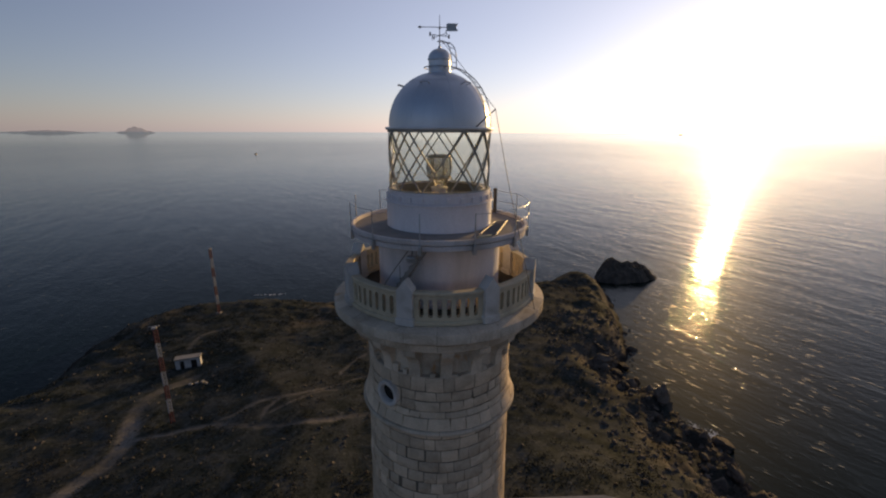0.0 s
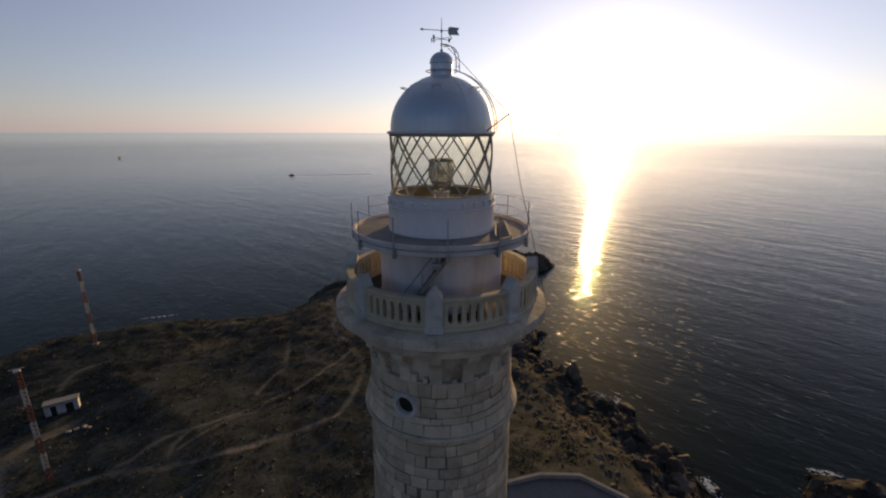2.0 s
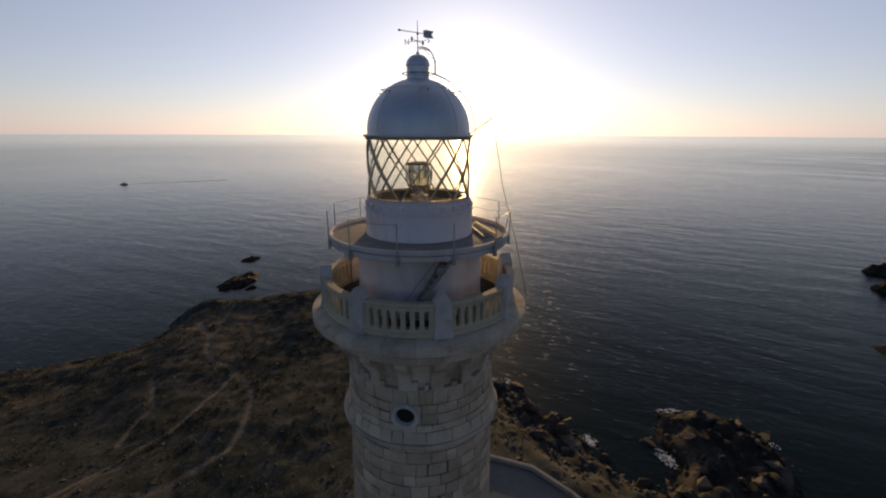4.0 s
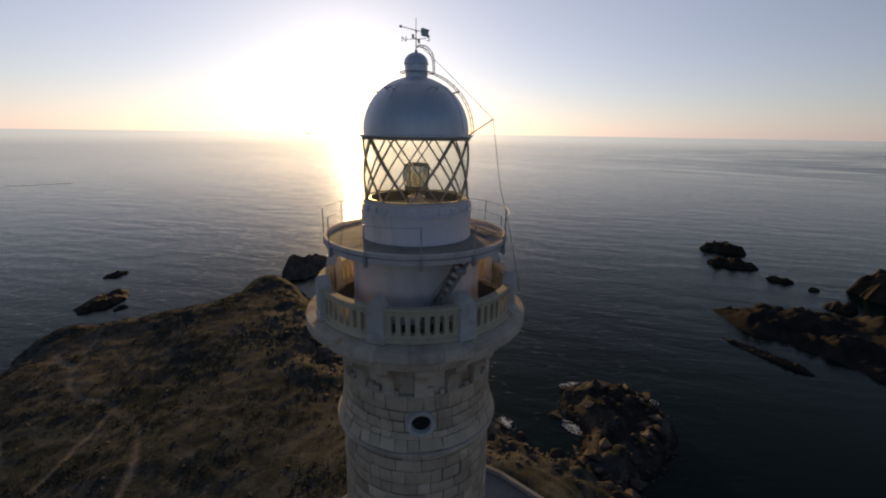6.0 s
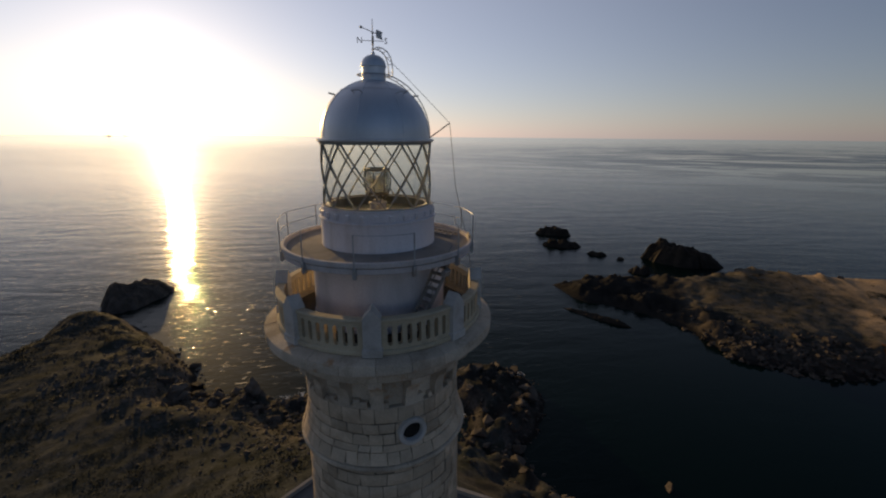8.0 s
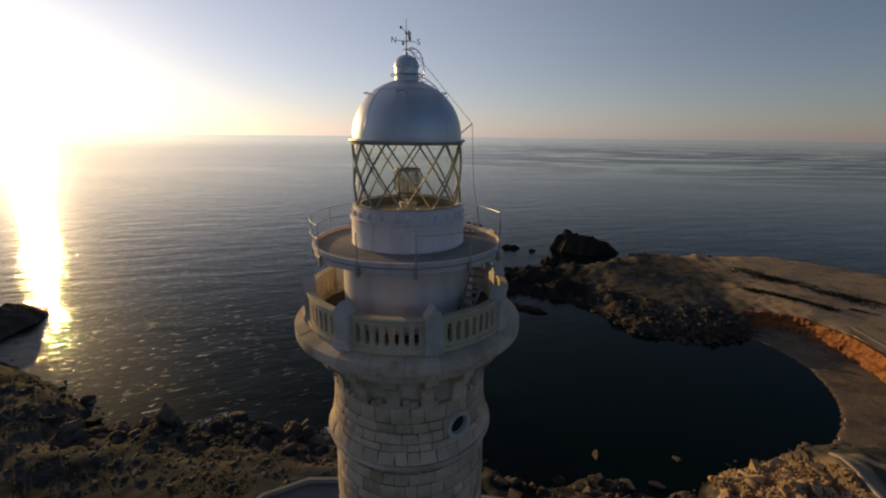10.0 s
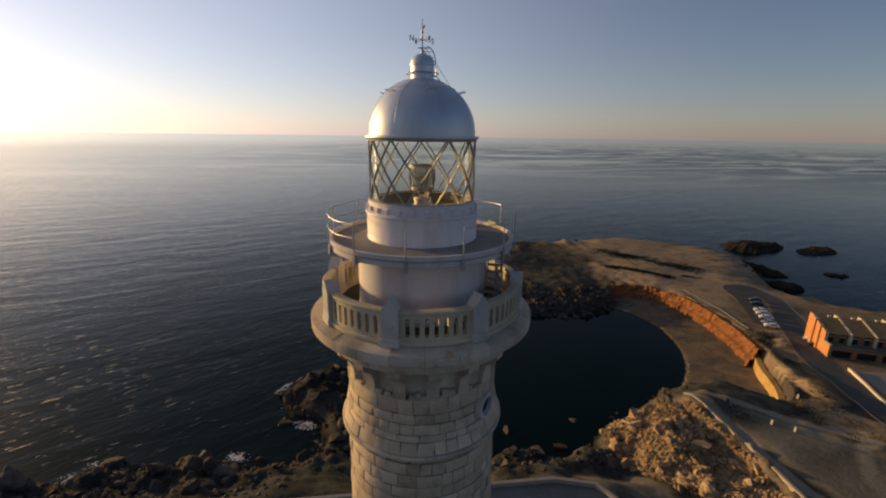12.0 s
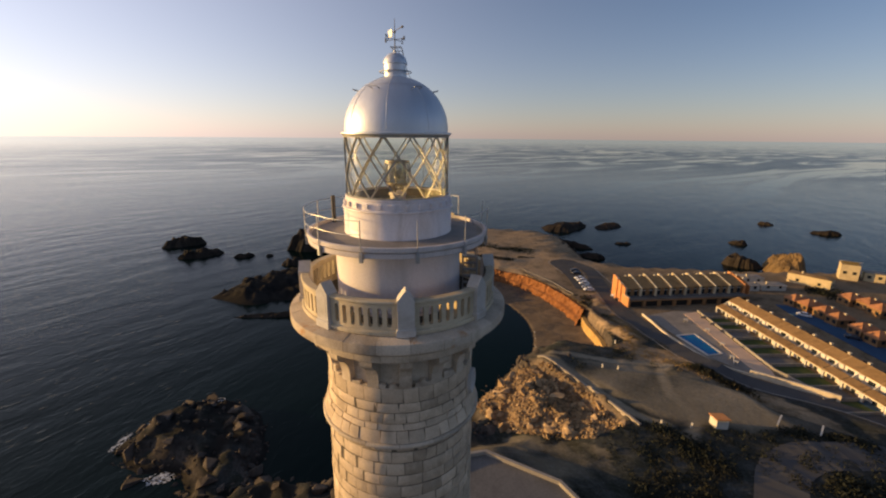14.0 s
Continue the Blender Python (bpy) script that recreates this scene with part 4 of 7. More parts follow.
for k in range(16):
    m = pose(0, 0, 0, 0, 0, 160 + 22.5 * k)
    if first is None:
        first = link("corbel", corbel_shape(0.44), CORNICE, lighthouse, "curved stone corbel", loc=m)
    else:
        again(first, "corbel", m, lighthouse, "curved stone corbel")

# stones at the back of the niches, and worn lumps on their sills
first = None
for k in range(16):
    rn = random.Random(90 + k)
    m = pose(0, 0, 0, 0, 0, 160 + 11.25 + 22.5 * k)
    if first is None:
        first = link("niche_stone", arc_block(2.6, 2.80, -10.6, 10.6, 59.93, 61.34, 6, 0.02), CORNICE, lighthouse, "stone at the back of a niche", loc=m)
    else:
        again(first, "niche_stone", m, lighthouse, "stone at the back of a niche")
    sill = []
    a = -7.6
    while a < 7.2:
        w = min(rn.uniform(2.5, 5.5), 7.6 - a)
        sill.append(arc_block(2.78, 2.99, a, a + w - 0.15, 59.93, 59.95 + rn.choice((0.02, 0.10, 0.2, 0.3)) * rn.uniform(0.6, 1.1), 2, 0.03))
        a += w
    link("niche_sill", join(*sill), CORNICE, lighthouse, "ragged worn sill of a niche", loc=m)

# cornice in stone lengths, with open joints
cor = [(3.0, 61.32), (3.62, 61.32), (3.66, 61.36), (3.66, 61.62), (3.74, 61.65), (3.86, 61.71), (4.00, 61.80), (4.10, 61.90), (4.14, 61.94), (4.235, 61.95), (4.25, 61.965), (4.25, 62.285), (4.235, 62.305), (3.6, 62.42), (3.0, 62.42)]


def cornice_length(a0, a1):
    n = 6
    v, f = lathe(cor, n, radians(a0), radians(a1))
    c = n + 1
    f.append(tuple(j * c for j in range(len(cor)))[::-1])
    f.append(tuple(j * c + n for j in range(len(cor))))
    return v, f


first = None
for k in range(24):
    m = pose(0, 0, 0.004 * (k % 3), 0, 0, 15 * k + 4)
    if first is None:
        first = link("cornice_stone", cornice_length(-7.41, 7.41), CORNICE, lighthouse, "moulded cornice stone", True, m)
    else:
        again(first, "cornice_stone", m, lighthouse, "moulded cornice stone")
link("cornice_core", lathe([(2.9, 61.34), (3.60, 61.34), (3.62, 61.64), (4.02, 61.9), (4.18, 62.1), (4.18, 62.26), (3.0, 62.38)], 72), MORTAR, lighthouse, "", True)
# the floor's dark colour stands for shade behind the parapet
link("balcony_floor", lathe([(2.3, 62.40), (3.62, 62.40), (3.62, 62.44), (2.3, 62.45)], 72), BALCONY, lighthouse, "balcony floor coloured dark for the parapet's shade", True)


def slotted_panel(r_in, r_out, half_deg, z0, z1, slots, slot_w, slot_z0, slot_z1):
    """A curved parapet panel pierced by upright slots with round ends."""
    v, f = [], []
    rm = (r_in + r_out) / 2
    pitch = 2 * half_deg / (slots + 0.7)
    n = 16
    hw = math.degrees(slot_w / 2 / rm)

    seen = {}

    def put(deg, z):
        key = (round(deg, 3), round(z, 4))
        if key not in seen:
            seen[key] = len(v)
            v.append(polar(r_out, deg, z))
            v.append(polar(r_in, deg, z))
        return seen[key]

    edges = [-half_deg] + [(-slots / 2 + i) * pitch for i in range(slots + 1)] + [half_deg]
    for i in range(slots):
        c = (edges[i + 1] + edges[i + 2]) / 2
        p2 = pitch / 2
        inner, outer = [], []
        rz = slot_w / 2
        for k in range(n):
            a = TAU * k / n
            ca, sa = math.cos(a), math.sin(a)
            zc = slot_z1 - rz if sa > 0 else slot_z0 + rz
            inner.append((c + hw * ca, zc + rz * sa))
            q = max(abs(ca) , abs(sa) )
            x, zz = ca / q, sa / q
            outer.append((c + p2 * x, (z0 + z1) / 2 + (z1 - z0) / 2 * zz))
        # corner points of the cell
        ii = [put(*p) for p in inner]
        oo = [put(*p) for p in outer]
        for k in range(n):
            k2 = (k + 1) % n
            f.append((ii[k], oo[k], oo[k2], ii[k2]))
            f.append((ii[k] + 1, ii[k2] + 1, oo[k2] + 1, oo[k] + 1))
            f.append((ii[k], ii[k2], ii[k2] + 1, ii[k] + 1))
            if abs(outer[k][0] - outer[k2][0]) > 1e-6:
                f.append((oo[k], oo[k] + 1, oo[k2] + 1, oo[k2]))
    for a, b2 in ((edges[0], edges[1]), (edges[-2], edges[-1])):
        q = [put(a, z0), put(b2, z0), put(b2, z1), put(a, z1)]
        f += [tuple(q), tuple(x + 1 for x in q[::-1])]
        f += [(q[k], q[k] + 1, q[(k + 1) % 4] + 1, q[(k + 1) % 4]) for k in range(4)]
    return v, f


PIER_AZ = [160 + 45 * k for k in range(8)]
panel = plinth = coping = pier = None
for az in PIER_AZ:
    m = pose(0, 0, 0, 0, 0, az + 22.5)
    half = 22.5 - 4.1
    if panel is None:
        panel = link("balustrade_panel", slotted_panel(3.52, 3.72, half, 62.44, 63.46, 7, 0.155, 62.68, 63.34), CREAM, lighthouse, "cream stone panel pierced by seven slots", False, m)
        coping = link("coping", arc_block(3.48, 3.77, -half, half, 63.46, 63.57, 10, 0.03), CREAM, lighthouse, "", False, m)
        plinth = link("plinth", arc_block(3.46, 3.80, -half, half, 62.40, 62.56, 10, 0.03), CREAM, lighthouse, "", False, m)
        sec = [(-0.275, 62.66), (0.275, 62.66), (0.275, 63.62), (0.0, 63.98), (-0.275, 63.62)]
        v = [(r, y, z) for r in (3.42, 3.86) for y, z in sec]
        f = [(4, 3, 2, 1, 0), (5, 6, 7, 8, 9)] + [(i, (i + 1) % 5, 5 + (i + 1) % 5, 5 + i) for i in range(5)]
        face = [(3.866, y * 0.68, z) for y, z in ((-0.275, 62.82), (0.275, 62.82), (0.275, 63.5), (0, 63.78), (-0.275, 63.5))]
        shape = join((v, f), (face + [(3.84, y, z) for _, y, z in face], [(0, 1, 2, 3, 4)] + [(i, 5 + i, 5 + (i + 1) % 5, (i + 1) % 5) for i in range(5)]), box(3.64, 0, 62.40, 0.52, 0.63, 0.26, 0.03))
        pier = link("pier", shape, GREYSTONE, lighthouse, "grey gabled pier of the parapet", False, pose(0, 0, 0, 0, 0, az))
    else:
        again(panel, "balustrade_panel", m, lighthouse, "cream stone panel pierced by seven slots")
        again(coping, "coping", m, lighthouse)
        again(plinth, "plinth", m, lighthouse)
        again(pier, "pier", pose(0, 0, 0, 0, 0, az), lighthouse, "grey gabled pier of the parapet")

# watch room under the gallery
link("watch_room", lathe([(2.46, 62.40), (2.46, 62.60), (2.42, 62.64), (2.42, 64.55), (2.5, 64.68), (2.62, 64.78), (2.62, 64.9)], 96), PLASTER, lighthouse, "white plastered drum stained by the weather", True)
# gallery slab, its two-stepped edge and the kerb
link("gallery_slab", lathe([(2.4, 64.86), (3.38, 64.86), (3.40, 64.875), (3.40, 65.025), (3.385, 65.04), (3.32, 65.04), (3.32, 65.12), (1.9, 65.12)], 96), GALLERY, lighthouse, "pale gallery slab with a stepped edge", True)
link("gallery_floor", lathe([(1.95, 65.125), (3.27, 65.125), (3.27, 65.13), (1.95, 65.14)], 96), FLOOR, lighthouse, "grey gallery floor", True)
link("gallery_kerb", lathe([(3.315, 65.085), (3.435, 65.085), (3.45, 65.10), (3.45, 65.23), (3.435, 65.245), (3.35, 65.245), (3.335, 65.23), (3.335, 65.1)], 96), GALLERY, lighthouse, "low pale kerb", True)
POSTS = [17 + 30 * k for k in range(12)]
post = clamp = None
for az in POSTS:
    m = pose(0, 0, 0, 0, 0, az)
    if post is None:
        post = link("railing_post", join(tube([(3.48, 0, 64.78), (3.48, 0, 66.12)], 0.019, 8)), STEEL, lighthouse, "thin railing post", True, m)
        clamp = link("post_bracket", join(box(3.46, 0, 64.74, 0.10, 0.11, 0.34, 0.015), box(3.36, 0, 64.80, 0.2, 0.06, 0.06)), STEEL, lighthouse, "post bracket", False, m)
    else:
        again(post, "railing_post", m, lighthouse, "thin railing post")
        again(clamp, "post_bracket", m, lighthouse, "post bracket")


def rail_arc(a0, a1, z, r=3.48, n=6, sag=0.0):
    return tube([polar(r, a0 + (a1 - a0) * i / n, z - sag * math.sin(math.pi * i / n)) for i in range(n + 1)], 0.011, 6)


for k, az in enumerate(POSTS):
    if az in (137, 167, 227, 257):
        continue
    link("hand_rail", rail_arc(az, az + 30, 66.10, sag=0.02), STEEL, lighthouse, "", True)
    if az not in (197, 287):
        link("middle_rail", rail_arc(az, az + 30, 65.66, sag=0.03), STEEL, lighthouse, "", True)
link("loose_board", moved(box(0, 0, 0, 0.09, 0.55, 0.09, 0.015), Matrix.Translation(polar(3.36, -66, 65.25)) @ pose(0, 0, 0, 0, 0, -66)), CREAM, lighthouse, "short pale board lying on the gallery kerb")
ladder_ends = [(Vector((2.20, -0.25, 65.20)), Vector((1.28, -2.41, 65.20))), (Vector((2.72, -0.05, 65.20)), Vector((1.86, -2.42, 65.20)))]
loose = link("loose_ladder", tube(list(ladder_ends[0]), 0.035, 6), LADDER, lighthouse, "short brown-grey steel ladder lying on the gallery")
link("ladder_rail", tube(list(ladder_ends[1]), 0.035, 6), LADDER, loose)
for k in range(9):
    w = (k + 0.5) / 9
    link("rung", tube([a.lerp(b, w) for a, b in ladder_ends], 0.022, 6), LADDER, loose)
link("loose_rail", tube([polar(3.3, 318, 65.2), polar(3.45, 325, 65.7)], 0.02), STEEL, lighthouse, "bent loose rail", True)
link("vent_pipe", tube([polar(3.15, 36, 65.12), polar(3.15, 36, 66.25)], 0.085, 12), DARK_STEEL, lighthouse, "dark upright vent pipe", True)

# lantern wall with its ledge and bolted blocks
link("lantern_wall", lathe([(2.06, 65.12), (2.06, 65.18), (2.05, 65.2), (2.05, 66.06), (2.09, 66.08), (2.10, 66.11), (2.09, 66.14), (2.04, 66.15), (1.97, 66.16), (1.97, 66.46), (1.99, 66.48), (1.99, 66.53), (1.7, 66.54)], 96), WHITE_METAL, lighthouse, "white lantern wall", True)
bolt = None
for k in range(26):
    m = pose(0, 0, 0, 0, 0, k * 360 / 26)
    if bolt is None:
        bolt = link("vent_block", box(2.0, 0, 66.19, 0.12, 0.13, 0.19, 0.015), WHITE_METAL, lighthouse, "small white vent block", False, m)
    else:
        again(bolt, "vent_block", m, lighthouse, "small white vent block")
link("lantern_floor", lathe([(0.02, 66.18), (1.9, 66.18), (1.9, 66.2), (0.02, 66.2)], 48), LANTERN_FLOOR, lighthouse, "grey-green lantern floor")
link("lantern_lining", lathe([(1.86, 66.2), (1.86, 66.52)], 48), LINING, lighthouse, "faded yellow lining of the lantern wall", True)

# glazing: slanting bars that cross into diamonds, and bent panes
R_BAR, Z_LO, Z_HI = 1.90, 66.52, 68.66


def bar_shape(sign):
    n, v, f = 18, [], []
    for i in range(n + 1):
        s = i / n
        a = sign * 45 * s
        z = Z_LO + (Z_HI - Z_LO) * s
        w = 0.9
        v += [polar(R_BAR - 0.035, a - w, z), polar(R_BAR + 0.035, a - w * 0.7, z), polar(R_BAR + 0.035, a + w * 0.7, z), polar(R_BAR - 0.035, a + w, z)]
    for i in range(n):
        f += [(i * 4 + k, i * 4 + (k + 1) % 4, i * 4 + 4 + (k + 1) % 4, i * 4 + 4 + k) for k in range(4)]
    return v, f


for sign in (1, -1):
    first = None
    for k in range(12):
        m = pose(0, 0, 0, 0, 0, 8 + 30 * k)
        if first is None:
            first = link("glazing_bar", bar_shape(sign), BAR, lighthouse, "slanting glazing bar", True, m)
        else:
            again(first, "glazing_bar", m, lighthouse, "slanting glazing bar")
link("glazing_ring", lathe([(1.86, 66.50), (1.95, 66.50), (1.95, 66.58), (1.86, 66.58)], 72), BAR, lighthouse, "")
link("glazing_ring", lathe([(1.86, 68.60), (1.95, 68.60), (1.95, 68.70), (1.86, 68.70)], 72), BAR, lighthouse, "")
pane = None
for k in range(12):
    m = pose(0, 0, 0, 0, 0, 8 + 30 * k)
    if pane is None:
        v, f = lathe([(1.885, 66.55), (1.885, 68.65)], 6, radians(0.1), radians(29.9))
        v2, f2 = lathe([(1.879, 66.55), (1.879, 68.65)], 6, radians(0.1), radians(29.9))
        pane = link("pane", join((v, f), (v2, [q[::-1] for q in f2])), GLASS, lighthouse, "bent lantern pane", True, m)
    else:
        pane2 = again(pane, "pane", m, lighthouse, "bent lantern pane")
        pane2.visible_shadow = False
pane.visible_shadow = False

# the optic on its pedestal
optic = link("optic_pedestal", lathe([(0.40, 66.20), (0.40, 66.28), (0.30, 66.31), (0.28, 66.48), (0.34, 66.50), (0.34, 66.55), (0.20, 66.58), (0.18, 66.64), (0.02, 66.65)], 32), GALLERY, lighthouse, "white optic pedestal", True)
link("optic_column", join(*[tube([polar(0.24, a, 66.62), polar(0.30, a, 66.90)], 0.03, 6) for a in (20, 110, 200, 290)]), OPTIC_FRAME, optic, "")
link("optic_table", lathe([(0.02, 66.86), (0.40, 66.86), (0.42, 66.89), (0.40, 66.93), (0.02, 66.93)], 32), BRASS, optic, "", True)
rings = []
for k in range(10):
    z = 66.97 + 0.072 * k
    bulge = 0.40 + 0.05 * math.sin(math.pi * (k + 0.5) / 10)
    rings.append(lathe([(bulge - 0.02, z), (bulge, z + 0.008), (bulge + 0.02, z + 0.034), (bulge, z + 0.056), (bulge - 0.02, z + 0.062), (bulge - 0.02, z)], 32))
link("lens_ring", join(*rings), LENS, optic, "pale stepped lens rings", True)
link("optic_frame", lathe([(0.34, 67.68), (0.47, 67.68), (0.46, 67.76), (0.34, 67.78)], 32), OPTIC_FRAME, optic, "dull bronze ring over the lens")
link("optic_frame", lathe([(0.30, 66.90), (0.44, 66.90), (0.44, 66.96), (0.30, 66.96)], 32), OPTIC_FRAME, optic, "dull bronze ring under the lens")
for az in range(15, 375, 45):
    link("optic_rib", tube([polar(0.42, az, 66.92), polar(0.48, az, 67.15), polar(0.49, az, 67.35), polar(0.48, az, 67.55), polar(0.44, az, 67.72)], 0.022, 6), OPTIC_FRAME, optic)
for az in (165, 255, 345, 75):
    eye = Matrix.Translation(polar(0.465, az, 67.32)) @ pose(0, 0, 0, 0, 90, az)
    link("bulls_eye", lathe([(0.17, 0.0), (0.17, 0.02), (0.13, 0.03), (0.12, 0.01), (0.08, 0.04), (0.01, 0.05)], 24), LENS, optic, "round bull's-eye lens", True, eye)
for az in (45, 135, 225, 315):
    link("leg", tube([polar(0.20, az, 66.60), polar(0.32, az, 66.74), polar(0.43, az, 66.92)], 0.04, 6), OPTIC_FRAME, optic)
link("lamp_bulb", lathe([(0.02, 67.08), (0.06, 67.14), (0.08, 67.28), (0.05, 67.42), (0.01, 67.46)], 12), GLASS, optic, "", True)

# dome in sheet metal with raised seams
link("eave", lathe([(1.86, 68.68), (1.98, 68.68), (2.03, 68.72), (2.03, 68.77), (1.98, 68.79), (1.86, 68.79)], 96), DOME, lighthouse, "projecting metal eave", True)
dome_prof = [(1.89, 68.78), (1.89, 68.86)] + [(1.89 * math.cos(a), 68.86 + 1.86 * math.sin(a)) for a in [radians(d) for d in range(3, 79, 3)]]
link("dome", lathe(dome_prof, 96), DOME, lighthouse, "smooth silver-painted dome", True)
seam = None
for k in range(8):
    m = pose(0, 0, 0, 0, 0, 12 + 45 * k)
    if seam is None:
        pts = [((1.892 * math.cos(radians(d))), 0, 68.86 + 1.862 * math.sin(radians(d))) for d in range(0, 79, 3)]
        seam = link("dome_seam", tube(pts, 0.011, 6), DOME, lighthouse, "", True, m)
    else:
        again(seam, "dome_seam", m, lighthouse)
link("dome_seam", lathe([(1.905 * math.cos(radians(d)), 68.86 + 1.875 * math.sin(radians(d))) for d in (53, 53.6, 54.2)], 96), DOME, lighthouse)
for az in (7, 67, 127, 187, 247, 307):
    d = radians(46)
    c = Vector(polar(1.9 * math.cos(d), az, 68.86 + 1.86 * math.sin(d)))
    o = Vector(polar(1, az, 0))
    t = Vector((-o.y, o.x, 0))
    link("dome_handle", tube([c - t * 0.14, c - t * 0.14 + o * 0.2 + Vector((0, 0, 0.05)), c + t * 0.14 + o * 0.2 + Vector((0, 0, 0.05)), c + t * 0.14], 0.016, 6), STEEL, lighthouse, "bent grab handle", True)
ventilator = link("ventilator", lathe([(0.46, 70.60), (0.46, 70.66), (0.41, 70.68), (0.40, 70.72), (0.40, 71.10), (0.43, 71.12), (0.43, 71.15)] + [(0.42 * math.cos(radians(a)), 71.15 + 0.36 * math.sin(radians(a))) for a in range(4, 88, 7)] + [(0.05, 71.52), (0.06, 71.56), (0.02, 71.6)], 48), DOME, lighthouse, "silver ventilator cap", True)
link("ventilator_ring", lathe([(0.56 + 0.018 * math.cos(TAU * k / 8), 70.86 + 0.018 * math.sin(TAU * k / 8)) for k in range(9)], 40), STEEL, ventilator, "thin ring", True)
link("ring_arm", join(*[tube([polar(0.39, a, 70.86), polar(0.56, a, 70.86)], 0.012, 6) for a in (30, 120, 210, 300)]), STEEL, ventilator)

# weather vane
vane = link("vane_pole", tube([(0, 0, 71.55), (0, 0, 72.1), (0, 0, 72.6)], 0.022, 8, 0.008), DARK_STEEL, lighthouse, "weather vane pole")
link("vane_ball", lathe([(0.005, 72.12)] + [(0.04 * math.cos(radians(a)), 72.17 + 0.045 * math.sin(radians(a))) for a in range(-60, 61, 20)] + [(0.005, 72.22)], 12), DARK_STEEL, vane, "", True)
link("vane_arm", tube([polar(0.68, 179, 72.2), polar(0.35, -1, 72.2)], 0.012, 6), DARK_STEEL, vane)
link("vane_tip", lathe([(0.004, 0), (0.045, 0.04), (0.03, 0.1), (0.004, 0.14)], 8), DARK_STEEL, vane, "", False, Matrix.Translation(polar(0.64, 179, 72.2)) @ pose(0, 0, 0, 0, -90, -1))
tail = [(0.24, -0.10), (0.30, -0.13), (0.66, -0.12), (0.58, 0.0), (0.66, 0.12), (0.30, 0.13), (0.24, 0.10)]
v = [(x, s * 0.01, z) for s in (-1, 1) for x, z in tail]
f = [tuple(range(7)), tuple(range(13, 6, -1))] + [(i, 7 + i, 7 + (i + 1) % 7, (i + 1) % 7) for i in range(7)]
link("vane_tail", (v, f), STEEL, vane, "notched vane tail", False, Matrix.Translation((0, 0, 72.2)) @ pose(0, 0, 0, 0, 0, -1))
for az in (120, 210):
    link("compass_arm", tube([polar(0.36, az, 71.93), polar(0.36, az + 180, 71.93)], 0.010, 6), DARK_STEEL, vane)


def letter(text, az):
    cu = bpy.data.curves.new("letter", "FONT")
    cu.body, cu.size, cu.align_x, cu.align_y, cu.extrude = text, 0.26, "CENTER", "CENTER", 0.006
    tmp = bpy.data.objects.new("letter_curve", cu)
    scene.collection.objects.link(tmp)
    bpy.context.view_layer.update()
    me = bpy.data.meshes.new_from_object(tmp.evaluated_get(bpy.context.evaluated_depsgraph_get()))
    bpy.data.objects.remove(tmp)
    me.materials.clear()
    me.materials.append(DARK_STEEL)
    ob = new("compass_letter", me)
    ob.matrix_world = pose(*polar(0.43, az, 71.93), 90, 0, -60)
    ob.parent = vane


letter("N", 120)
letter("S", 300)
for az in (30, 210):
    link("compass_mark", box(0.40, 0, 71.87, 0.02, 0.07, 0.13), DARK_STEEL, vane, "", False, pose(0, 0, 0, 0, 0, az))

# bent ladder over the dome, its upper part over the ventilator
LAD = -38


def bent_ladder(arc_pts, name, rungs):
    o, t = Vector(polar(1, LAD, 0)), Vector(polar(1, LAD + 90, 0))
    rails = []
    for s in (-0.17, 0.17):
        rails.append([o * r + t * s + Vector((0, 0, z)) for r, z in arc_pts])
    lad = link(name, tube(rails[0], 0.018, 6), STEEL, lighthouse, "bent steel ladder over the dome", True)
    link("ladder_rail", tube(rails[1], 0.018, 6), STEEL, lad, "", True)
    for k in range(rungs):
        q = (k + 0.5) / rungs * (len(arc_pts) - 1)
        i, w = int(q), q - int(q)
        a = [rl[i].lerp(rl[min(i + 1, len(rl) - 1)], w) for rl in rails]
        link("rung", tube(a, 0.012, 5), STEEL, lad)


bent_ladder([(2.08 * math.cos(radians(d)), 68.9 + 2.03 * math.sin(radians(d))) for d in range(-4, 78, 4)], "dome_ladder", 11)
bent_ladder([(0.62, 70.85), (0.62, 71.1), (0.60, 71.3), (0.54, 71.48), (0.43, 71.62), (0.28, 71.70), (0.12, 71.72), (0.02, 71.70)], "top_ladder", 6)

# boom with its cable
tip = Vector((1.74, -2.12, 69.35))
link("boom", tube([Vector(polar(1.9, -51.5, 68.78)), tip], 0.022, 6), DARK_STEEL, lighthouse, "thin steel boom at the eave")
link("cable", tube([Vector((0.1, -0.1, 71.72)), Vector((0.6, -0.75, 71.0)), tip], 0.009, 5), DARK_STEEL, lighthouse, "slack cable", True)
link("cable", tube([tip, Vector((2.25, -2.2, 67.0)), Vector((2.75, -2.55, 64.8)), Vector((3.3, -2.75, 62.5))], 0.011, 5), DARK_STEEL, lighthouse, "slack cable", True)

# leaning access ladder and a floodlight on the balcony
def stringer(r):
    """A deep plate that climbs round the drum."""
    v, f, n = [], [], 10
    for i in range(n + 1):
        w = i / n
        for dr in (-0.02, 0.02):
            v += [polar(r + dr, 227 + 33 * w, 62.46 + 2.42 * w - 0.06), polar(r + dr, 227 + 33 * w, 62.46 + 2.42 * w + 0.14)]
    for i in range(n):
        a, b = 4 * i, 4 * i + 4
        f += [(a, b, b + 1, a + 1), (a + 2, a + 3, b + 3, b + 2), (a + 1, b + 1, b + 3, a + 3), (a, a + 2, b + 2, b)]
    return v, f + [(0, 1, 3, 2), (4 * n, 4 * n + 2, 4 * n + 3, 4 * n + 1)]


